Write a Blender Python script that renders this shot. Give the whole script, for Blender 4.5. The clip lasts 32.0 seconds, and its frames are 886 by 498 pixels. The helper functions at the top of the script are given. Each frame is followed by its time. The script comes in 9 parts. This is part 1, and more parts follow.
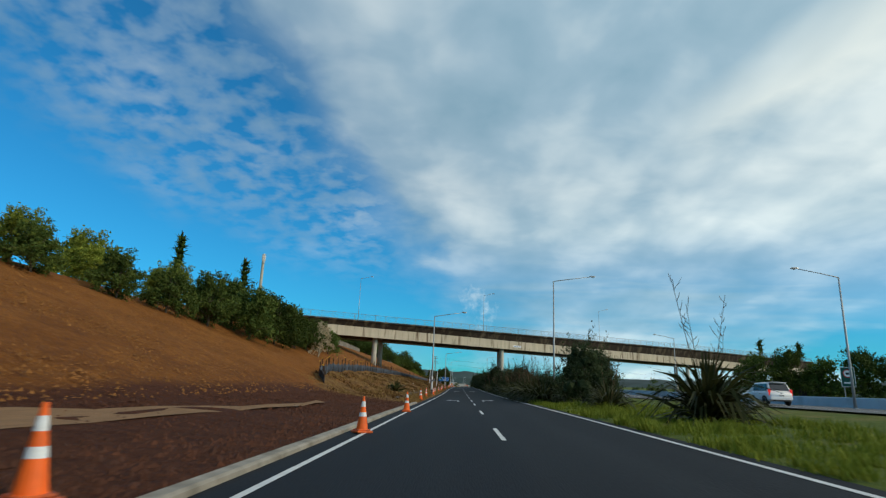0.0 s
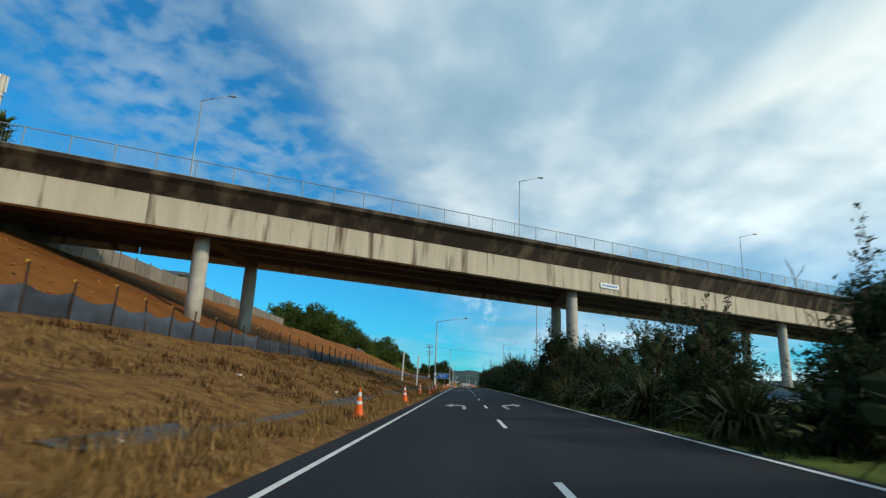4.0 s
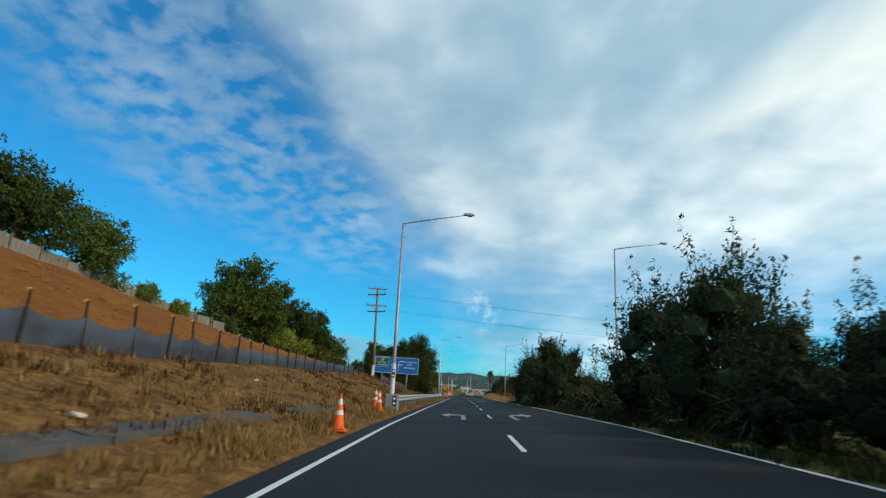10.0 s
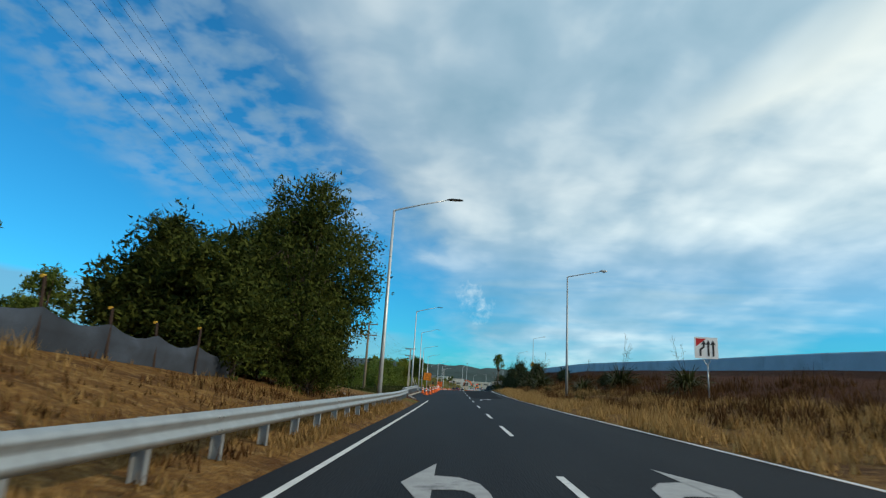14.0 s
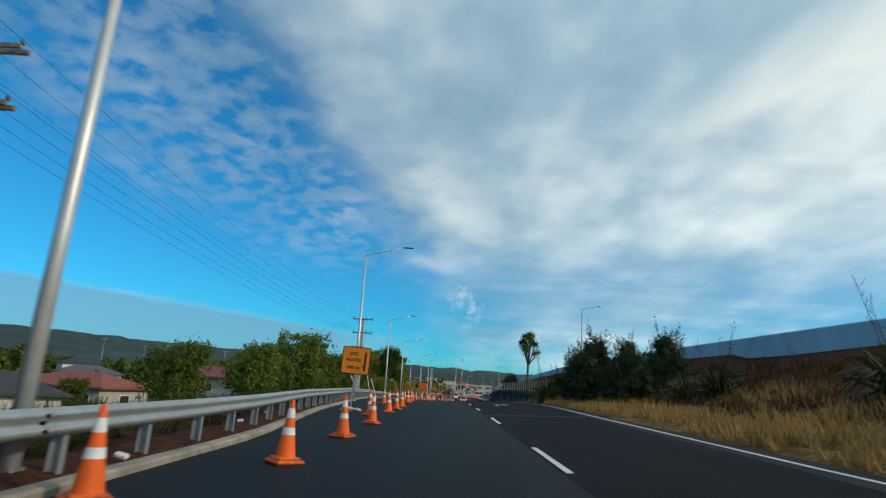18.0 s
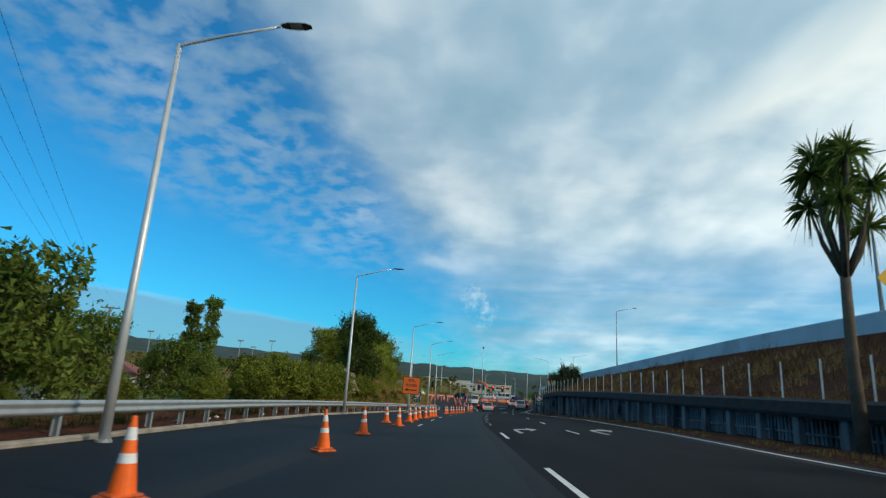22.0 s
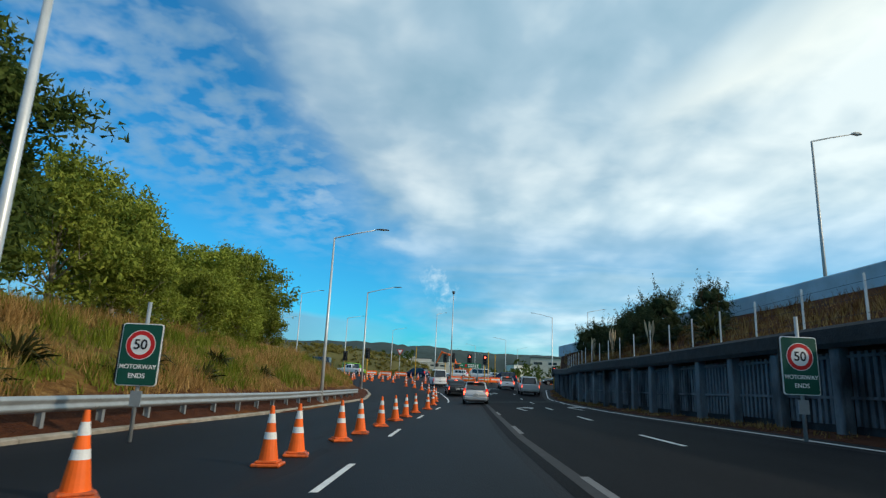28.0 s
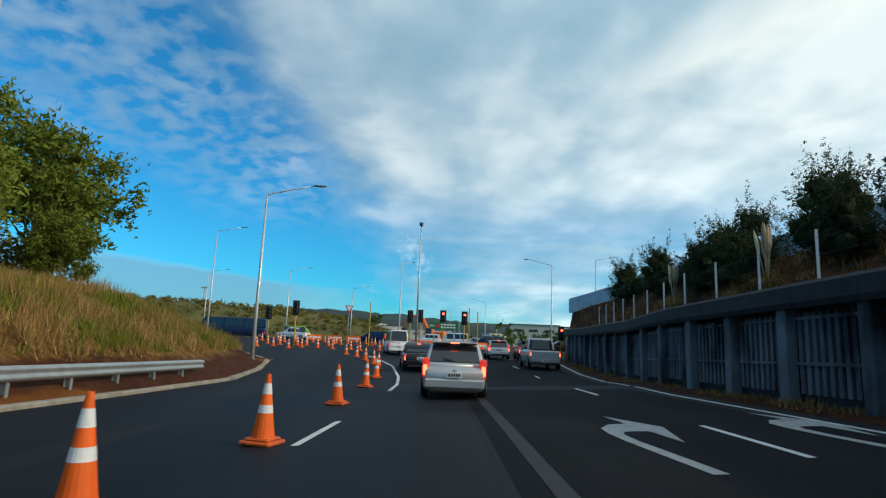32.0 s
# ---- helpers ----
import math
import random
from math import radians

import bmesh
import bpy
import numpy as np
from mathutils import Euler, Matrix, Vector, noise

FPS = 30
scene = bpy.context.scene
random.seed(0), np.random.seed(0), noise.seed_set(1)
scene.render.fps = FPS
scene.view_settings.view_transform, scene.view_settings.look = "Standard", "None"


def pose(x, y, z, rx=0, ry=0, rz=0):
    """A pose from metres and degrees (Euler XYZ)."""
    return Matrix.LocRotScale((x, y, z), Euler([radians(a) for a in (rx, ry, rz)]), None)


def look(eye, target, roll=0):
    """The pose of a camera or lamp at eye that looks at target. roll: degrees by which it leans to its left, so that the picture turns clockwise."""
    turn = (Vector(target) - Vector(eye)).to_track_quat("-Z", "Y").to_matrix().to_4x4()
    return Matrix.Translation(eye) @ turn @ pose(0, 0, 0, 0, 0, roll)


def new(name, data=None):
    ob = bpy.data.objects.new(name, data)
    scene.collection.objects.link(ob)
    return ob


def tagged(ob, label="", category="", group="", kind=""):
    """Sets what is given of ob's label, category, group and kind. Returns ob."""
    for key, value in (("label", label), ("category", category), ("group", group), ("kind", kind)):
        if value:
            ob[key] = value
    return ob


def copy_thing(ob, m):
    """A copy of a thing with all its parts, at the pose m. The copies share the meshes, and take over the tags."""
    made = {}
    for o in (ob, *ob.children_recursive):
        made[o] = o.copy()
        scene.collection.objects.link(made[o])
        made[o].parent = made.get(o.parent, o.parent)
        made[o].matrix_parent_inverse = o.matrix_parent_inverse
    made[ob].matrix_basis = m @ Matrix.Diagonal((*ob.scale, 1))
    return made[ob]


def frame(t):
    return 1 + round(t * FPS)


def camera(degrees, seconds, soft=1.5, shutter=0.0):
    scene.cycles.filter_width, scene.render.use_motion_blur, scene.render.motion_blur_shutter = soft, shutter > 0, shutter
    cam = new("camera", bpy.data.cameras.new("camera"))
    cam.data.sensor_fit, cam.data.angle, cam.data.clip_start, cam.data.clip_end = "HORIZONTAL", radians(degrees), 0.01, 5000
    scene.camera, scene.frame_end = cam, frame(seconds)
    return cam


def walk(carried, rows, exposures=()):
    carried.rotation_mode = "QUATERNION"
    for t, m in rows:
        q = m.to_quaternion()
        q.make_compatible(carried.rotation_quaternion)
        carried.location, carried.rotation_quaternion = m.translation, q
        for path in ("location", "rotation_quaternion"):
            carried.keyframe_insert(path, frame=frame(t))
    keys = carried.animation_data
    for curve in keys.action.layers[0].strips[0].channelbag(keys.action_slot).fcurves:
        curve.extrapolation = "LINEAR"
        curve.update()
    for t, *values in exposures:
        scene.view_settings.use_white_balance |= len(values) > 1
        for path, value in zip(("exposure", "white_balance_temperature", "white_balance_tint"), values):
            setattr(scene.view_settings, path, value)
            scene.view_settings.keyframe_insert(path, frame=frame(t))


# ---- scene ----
cam = camera(75.3, 32.0, soft=1.25, shutter=0.15)
# seconds, eye x, y, z, yaw, pitch, roll
PATH = [
    (0, 0.46, 14.79, 1.69, 2.13, 14.16, 2.34),
    (0.5, 0.47, 24.63, 1.84, 2.00, 14.03, 2.37),
    (1, 0.47, 34.39, 1.99, 1.97, 13.87, 2.29),
    (1.5, 0.47, 44.07, 2.12, 1.89, 13.67, 2.14),
    (2, 0.47, 53.62, 2.25, 1.83, 13.54, 2.00),
    (2.5, 0.46, 63.35, 2.38, 1.92, 13.37, 2.13),
    (4.5, 0.24, 105.61, 3.03, 2.47, 14.31, 2.26),
    (5, 0.23, 116.79, 3.24, 2.27, 14.34, 2.44),
    (5.5, 0.24, 127.95, 3.47, 2.20, 14.27, 2.79),
    (6, 0.25, 138.99, 3.69, 2.11, 14.24, 2.90),
    (6.5, 0.27, 149.84, 3.92, 2.10, 14.26, 2.75),
    (7, 0.26, 160.62, 4.13, 1.81, 14.47, 2.37),
    (7.5, 0.24, 171.22, 4.32, 2.04, 14.31, 2.61),
    (8, 0.23, 181.60, 4.50, 2.23, 14.45, 3.00),
    (8.5, 0.23, 191.77, 4.70, 2.33, 14.53, 3.16),
    (9, 0.24, 201.73, 4.89, 2.36, 14.56, 2.98),
    (9.5, 0.25, 211.52, 5.09, 2.37, 14.47, 2.91),
    (10, 0.27, 221.18, 5.28, 2.44, 14.42, 2.79),
    (10.5, 0.29, 230.74, 5.47, 2.54, 14.22, 2.71),
    (11, 0.30, 240.20, 5.65, 2.27, 14.06, 2.67),
    (11.5, 0.30, 249.08, 5.72, 2.34, 13.80, 2.42),
    (12, 0.26, 257.69, 5.79, 2.47, 13.89, 3.18),
    (12.5, 0.20, 266.04, 5.85, 2.31, 13.96, 3.50),
    (13, 0.12, 274.29, 5.89, 2.12, 13.94, 3.49),
    (13.5, 0.05, 282.50, 5.94, 2.03, 13.77, 3.67),
    (14, -0.03, 290.36, 5.98, 1.86, 13.72, 3.47),
    (14.5, -0.12, 297.98, 6.02, 1.70, 13.60, 3.23),
    (15, -0.20, 305.52, 6.07, 1.53, 13.52, 3.33),
    (15.5, -0.25, 313.21, 6.12, 0.97, 13.60, 3.06),
    (17.5, -0.36, 347.05, 6.49, 0.85, 14.12, 3.18),
    (18, -0.34, 355.41, 6.62, 0.90, 14.06, 3.42),
    (18.5, -0.33, 363.68, 6.74, 0.94, 14.12, 3.21),
    (19, -0.32, 371.93, 6.86, 1.05, 14.12, 3.26),
    (19.5, -0.31, 379.91, 6.97, 1.27, 14.11, 3.57),
    (20, -0.28, 387.75, 7.03, 1.40, 14.00, 3.24),
    (20.5, -0.24, 395.22, 7.09, 1.64, 13.97, 3.20),
    (21, -0.20, 402.30, 7.12, 1.81, 13.85, 2.89),
    (21.5, -0.17, 409.04, 7.09, 1.99, 13.72, 2.95),
    (22, -0.13, 415.64, 7.07, 2.27, 14.01, 3.52),
    (22.5, -0.07, 422.15, 7.02, 2.28, 14.10, 3.38),
    (23, -0.00, 428.32, 6.96, 2.11, 14.07, 3.10),
    (23.5, 0.06, 434.09, 6.89, 1.78, 14.03, 3.12),
    (24, 0.12, 439.41, 6.83, 1.48, 13.85, 3.23),
    (24.5, 0.18, 444.22, 6.76, 1.12, 13.64, 3.61),
    (25, 0.24, 448.98, 6.69, 0.77, 13.42, 3.70),
    (25.5, 0.31, 453.54, 6.62, 0.36, 13.18, 3.61),
    (27.5, 0.73, 468.64, 6.35, -1.31, 12.35, 2.51),
    (28, 0.94, 471.76, 6.28, -1.9, 12.42, 2.49),
    (28.5, 1.17, 474.57, 6.23, -2.45, 12.08, 2.63),
    (29, 1.4, 477.52, 6.18, -2.9, 11.77, 2.75),
    (29.5, 1.64, 480.72, 6.12, -3.13, 11.32, 3.15),
    (30, 1.91, 483.88, 6.07, -3.28, 10.95, 3.43),
    (30.5, 2.2, 486.95, 6.01, -3.48, 10.45, 3.33),
    (31, 2.53, 490.0, 5.96, -3.68, 10.04, 3.01),
    (31.5, 2.87, 492.9, 5.91, -4.05, 9.80, 2.56),
    (32, 3.2, 495.68, 5.86, -4.5, 9.54, 2.38),
]


def aim(x, y, z, yaw, pitch, roll):
    a, b = radians(yaw), radians(pitch)
    return look((x, y, z), (x - math.sin(a) * math.cos(b), y + math.cos(a) * math.cos(b), z + math.sin(b)), roll)


EXPO = [(0, -0.2), (2.5, -0.1), (4.5, 0.08), (5.3, 0.28), (6.0, 0.65), (6.6, 0.35), (7.0, 0.1), (7.5, 0.06), (8.5, 0.05), (9, 0.05), (11, 0.05), (12, 0.05), (13, 0.08), (14, -0.05), (15, -0.05), (17.5, -0.15), (19, -0.18), (20, -0.1), (23, -0.05), (28, 0.05), (32, 0.0)]
walk(cam, [(t, aim(*p)) for t, *p in PATH], EXPO)

# ---- world and sun ----
SUN_AZ, SUN_EL = radians(112), radians(27)      # from +y towards +x
world = bpy.data.worlds.new("sky")
scene.world = world
world.use_nodes = True
wt = world.node_tree
wt.nodes.clear()


def wnode(kind, **kw):
    n = wt.nodes.new(kind)
    for k, v in kw.items():
        if k in n.inputs:
            n.inputs[k].default_value = v
    return n


def wlink(a, b):
    wt.links.new(a, b)


def wmath(op, a, b=None, clamp=False):
    n = wt.nodes.new("ShaderNodeMath")
    n.operation = op
    n.use_clamp = clamp
    for i, v in enumerate((a, b)):
        if v is None:
            continue
        if isinstance(v, (int, float)):
            n.inputs[i].default_value = v
        else:
            wlink(v, n.inputs[i])
    return n.outputs[0]


def wdot(vec, d):
    n = wt.nodes.new("ShaderNodeVectorMath")
    n.operation = "DOT_PRODUCT"
    wlink(vec, n.inputs[0])
    n.inputs[1].default_value = d
    return n.outputs["Value"]


def wramp(fac, stops):
    n = wt.nodes.new("ShaderNodeValToRGB")
    wlink(fac, n.inputs[0])
    while len(n.color_ramp.elements) < len(stops):
        n.color_ramp.elements.new(0.5)
    for e, (p, c) in zip(n.color_ramp.elements, stops):
        e.position = p
        e.color = (c, c, c, 1) if isinstance(c, (int, float)) else (*c, 1)
    return n.outputs[0]


def wmix(fac, a, b):
    n = wt.nodes.new("ShaderNodeMix")
    n.data_type = "RGBA"
    for sock, v in ((n.inputs[0], fac), (n.inputs[6], a), (n.inputs[7], b)):
        if isinstance(v, (int, float)):
            sock.default_value = v
        elif isinstance(v, tuple):
            sock.default_value = (*v, 1)
        else:
            wlink(v, sock)
    return n.outputs[2]


def wnoise(vec, scale, detail, rough=0.55, dist=0.0):
    n = wnode("ShaderNodeTexNoise", Scale=scale, Detail=detail, Roughness=rough, Distortion=dist)
    wlink(vec, n.inputs["Vector"])
    return n.outputs[0]


tc = wt.nodes.new("ShaderNodeTexCoord").outputs["Generated"]
sky = wt.nodes.new("ShaderNodeTexSky")
sky.sky_type, sky.sun_disc = "NISHITA", False
sky.sun_elevation, sky.sun_rotation = SUN_EL, SUN_AZ
sky.air_density, sky.dust_density, sky.ozone_density = 1.0, 0.5, 2.0
# flatten the sky dome so that clouds shrink towards the horizon
sep = wt.nodes.new("ShaderNodeSeparateXYZ")
wlink(tc, sep.inputs[0])
up = wmath("ADD", wmath("MAXIMUM", sep.outputs[2], 0.0), 0.22)
comb = wt.nodes.new("ShaderNodeCombineXYZ")
wlink(wmath("DIVIDE", sep.outputs[0], up), comb.inputs[0])
wlink(wmath("DIVIDE", sep.outputs[1], up), comb.inputs[1])
flat = comb.outputs[0]
rot = wt.nodes.new("ShaderNodeMapping")
rot.inputs["Rotation"].default_value = (0, 0, radians(-28))
rot.inputs["Scale"].default_value = (1.0, 0.45, 1.0)
wlink(flat, rot.inputs["Vector"])
streak = rot.outputs[0]
big = wnoise(streak, 1.4, 3, 0.5, 0.2)
mid = wnoise(flat, 4.2, 4, 0.5, 0.25)
soft = wnoise(streak, 3.4, 3, 0.5, 0.1)
puff = wnoise(flat, 13.0, 3, 0.5, 0.15)
edge = wdot(tc, (0.81, -0.08, 0.582))
side = wmath("ADD", edge, wmath("MULTIPLY", wmath("SUBTRACT", mid, 0.5), 0.17))
bank = wramp(wmath("MULTIPLY", wmath("ADD", side, 0.06), 4.5), [(0.0, 0.0), (0.22, 0.35), (0.42, 0.86), (0.8, 1.0)])
# thin layers towards the horizon
lowvec = wt.nodes.new("ShaderNodeMapping")
lowvec.inputs["Scale"].default_value = (2.2, 2.2, 17.0)
lowvec.inputs["Rotation"].default_value = (0, radians(4), 0)
wlink(tc, lowvec.inputs["Vector"])
layers = wramp(wnoise(lowvec.outputs[0], 1.0, 4, 0.5, 0.3), [(0.36, 0.02), (0.54, 0.62), (0.68, 0.96)])
lowfade = wramp(sep.outputs[2], [(0.10, 0.0), (0.27, 1.0)])
lowmix = wmath("MAXIMUM", lowfade, layers)
cover = wmath("MULTIPLY", bank, lowmix, True)
# dappled puffs beside the cloud bank
puffs = wramp(wmath("ADD", wmath("MULTIPLY", puff, 0.72), wmath("MULTIPLY", soft, 0.28)), [(0.42, 0.0), (0.54, 0.37), (0.66, 0.56)])
zone = wmath("ADD", wmath("ADD", edge, wmath("MULTIPLY", wmath("SUBTRACT", sep.outputs[2], 0.35), 0.9)), wmath("MULTIPLY", wmath("SUBTRACT", soft, 0.5), 0.35))
puffzone = wramp(wmath("MULTIPLY", wmath("ADD", zone, 0.40), 4.0), [(0.0, 0.0), (0.75, 1.0)])
puffs = wmath("MULTIPLY", wmath("MULTIPLY", puffs, puffzone), wramp(sep.outputs[2], [(0.16, 0.0), (0.30, 1.0)]))
cover = wmath("MAXIMUM", cover, puffs)
# small bright cumulus heads
fine = wnoise(tc, 85.0, 4, 0.55, 0.2)
heads = None
for hx, hy, hz, size in ((0.022, 0.988, 0.158, 0.00045), (0.040, 0.988, 0.140, 0.00040)):
    near = wmath("DIVIDE", wmath("SUBTRACT", 1.0, wdot(tc, tuple(Vector((hx, hy, hz)).normalized()))), size)
    h = wramp(wmath("SUBTRACT", wmath("ADD", 0.30, wmath("MULTIPLY", wmath("SUBTRACT", fine, 0.5), 1.7)), wmath("MULTIPLY", near, 0.42)), [(0.0, 0.0), (0.6, 0.9)])
    heads = h if heads is None else wmath("MAXIMUM", heads, h)
cover = wmath("MAXIMUM", cover, wmath("MULTIPLY", heads, 0.5))
lowband = wmath("ADD", wmath("SUBTRACT", wmath("ADD", 0.078, wmath("MULTIPLY", sep.outputs[0], -0.088)), sep.outputs[2]), wmath("MULTIPLY", wmath("SUBTRACT", mid, 0.5), 0.016))
lowband = wmath("MULTIPLY", wramp(wmath("MULTIPLY", wmath("ADD", lowband, 0.004), 90.0), [(0.0, 0.0), (1.0, 1.0)]), wramp(wmath("MULTIPLY", sep.outputs[0], -1.0), [(0.02, 0.0), (0.2, 1.0)]))
tone = wmath("ADD", wmath("MULTIPLY", big, 0.45), wmath("ADD", wmath("MULTIPLY", soft, 0.30), wmath("MULTIPLY", mid, 0.25)))
shade = wramp(wmath("ADD", tone, wmath("MULTIPLY", edge, 0.10)), [(0.36, (0.165, 0.33, 0.45)), (0.50, (0.33, 0.48, 0.60)), (0.64, (0.68, 0.78, 0.83))])
glow = wramp(wdot(tc, (0.62, 0.62, 0.48)), [(0.55, (1.0, 1.0, 1.0)), (0.93, (1.15, 1.17, 1.14)), (1.0, (1.22, 1.22, 1.16))])
# the bright ray of thin cloud high on the sunny side
ray_a, ray_b = Vector((0.529, 0.692, 0.491)).normalized(), Vector((0.37, 0.827, 0.422)).normalized()
off = wmath("ABSOLUTE", wmath("ADD", wdot(tc, tuple(ray_a.cross(ray_b).normalized())), wmath("MULTIPLY", wmath("SUBTRACT", mid, 0.5), 0.10)))
ray = wmath("MULTIPLY", wramp(wmath("MULTIPLY", off, 12.0), [(0.0, 1.0), (0.8, 0.0)]), wramp(wdot(tc, tuple(ray_a)), [(0.955, 0.0), (0.99, 1.0)]))
shade = wmix(wmath("MAXIMUM", wmath("MULTIPLY", ray, 0.5), wmath("MULTIPLY", heads, 0.8)), shade, (0.86, 0.90, 0.86))
lit = wt.nodes.new("ShaderNodeMix")
lit.data_type, lit.blend_type = "RGBA", "MULTIPLY"
lit.inputs[0].default_value = 1.0
wlink(shade, lit.inputs[6])
haze = wramp(sep.outputs[2], [(0.02, (1.42, 1.40, 1.34)), (0.16, (1.28, 1.27, 1.24)), (0.34, (1.0, 1.0, 1.0))])
hazy = wt.nodes.new("ShaderNodeMix")
hazy.data_type, hazy.blend_type = "RGBA", "MULTIPLY"
hazy.inputs[0].default_value = 1.0
wlink(glow, hazy.inputs[6])
wlink(haze, hazy.inputs[7])
wlink(hazy.outputs[2], lit.inputs[7])
skybg = wnode("ShaderNodeBackground", Strength=0.106)
tint = wt.nodes.new("ShaderNodeMix")
tint.data_type, tint.blend_type = "RGBA", "MULTIPLY"
tint.inputs[0].default_value = 1.0
wlink(sky.outputs[0], tint.inputs[6])
tint.inputs[7].default_value = (0.17, 1.02, 1.42, 1)
wlink(tint.outputs[2], skybg.inputs[0])
cloudbg = wnode("ShaderNodeBackground", Strength=1.0)
wlink(wmix(lowband, lit.outputs[2], (0.22, 0.42, 0.58)), cloudbg.inputs[0])
mixsh = wt.nodes.new("ShaderNodeMixShader")
wlink(wmath("MAXIMUM", cover, wmath("MULTIPLY", lowband, 0.65)), mixsh.inputs[0])
wlink(skybg.outputs[0], mixsh.inputs[1])
wlink(cloudbg.outputs[0], mixsh.inputs[2])
wout = wt.nodes.new("ShaderNodeOutputWorld")
wlink(mixsh.outputs[0], wout.inputs[0])

sun_data = bpy.data.lights.new("sun", "SUN")
sun_data.energy, sun_data.angle, sun_data.color = 2.3, radians(1.5), (1.0, 0.86, 0.66)
sun = new("sun", sun_data)
sun_dir = Vector((math.sin(SUN_AZ) * math.cos(SUN_EL), math.cos(SUN_AZ) * math.cos(SUN_EL), math.sin(SUN_EL)))
sun.matrix_world = look(sun_dir * 200, (0, 0, 0))

# ---- materials ----
def mat(name, base, rough=0.8, metal=0.0, var=0.25, scale=6.0, fine=60.0, bump=0.0, dark=None, dark_at=(0.55, 0.75), dark_scale=1.2, rand=0.0, trans=0.0, emit=None, stretch=(1, 1, 1), spec=0.4):
    """A surface with grain at two scales, optional dirt, random tone per object and relief."""
    m = bpy.data.materials.new(name)
    m.use_nodes = True
    nt = m.node_tree
    bsdf = nt.nodes["Principled BSDF"]
    bsdf.inputs["Roughness"].default_value = rough
    bsdf.inputs["Metallic"].default_value = metal
    bsdf.inputs["Specular IOR Level"].default_value = spec
    tcn = nt.nodes.new("ShaderNodeTexCoord")
    mp = nt.nodes.new("ShaderNodeMapping")
    mp.inputs["Scale"].default_value = stretch
    nt.links.new(tcn.outputs["Object"], mp.inputs["Vector"])

    def noise_at(s, d=5.0):
        n = nt.nodes.new("ShaderNodeTexNoise")
        n.inputs["Scale"].default_value, n.inputs["Detail"].default_value = s, d
        nt.links.new(mp.outputs[0], n.inputs["Vector"])
        return n.outputs[0]

    def tone(a, b, fac):
        n = nt.nodes.new("ShaderNodeMix")
        n.data_type = "RGBA"
        for sock, v in ((n.inputs[0], fac), (n.inputs[6], a), (n.inputs[7], b)):
            if isinstance(v, tuple):
                sock.default_value = (*v, 1)
            elif isinstance(v, float):
                sock.default_value = v
            else:
                nt.links.new(v, sock)
        return n.outputs[2]

    def ramp(fac, a, b):
        n = nt.nodes.new("ShaderNodeMapRange")
        nt.links.new(fac, n.inputs[0])
        n.inputs[1].default_value, n.inputs[2].default_value = a, b
        return n.outputs[0]

    n1, n2 = noise_at(scale), noise_at(fine, 3.0)
    lo, hi = tuple(c * (1 - var) for c in base), tuple(min(1.0, c * (1 + var)) for c in base)
    col = tone(lo, hi, ramp(n1, 0.3, 0.7))
    col = tone(col, tuple(c * (1 - var) for c in base), ramp(n2, 0.45, 0.85))
    if dark:
        col = tone(col, dark, ramp(noise_at(dark_scale, 6.0), *dark_at))
    if rand:
        info = nt.nodes.new("ShaderNodeObjectInfo")
        hsv = nt.nodes.new("ShaderNodeHueSaturation")
        r = nt.nodes.new("ShaderNodeMapRange")
        nt.links.new(info.outputs["Random"], r.inputs[0])
        r.inputs[3].default_value, r.inputs[4].default_value = 1 - rand, 1 + rand
        nt.links.new(r.outputs[0], hsv.inputs["Value"])
        nt.links.new(col, hsv.inputs["Color"])
        col = hsv.outputs[0]
    nt.links.new(col, bsdf.inputs["Base Color"])
    if bump:
        b = nt.nodes.new("ShaderNodeBump")
        b.inputs["Strength"].default_value, b.inputs["Distance"].default_value = bump, 0.05
        nt.links.new(n2, b.inputs["Height"])
        nt.links.new(b.outputs[0], bsdf.inputs["Normal"])
    if trans:
        bsdf.inputs["Transmission Weight"].default_value = trans
    if emit:
        bsdf.inputs["Emission Color"].default_value = (*emit[0], 1)
        bsdf.inputs["Emission Strength"].default_value = emit[1]
    return m


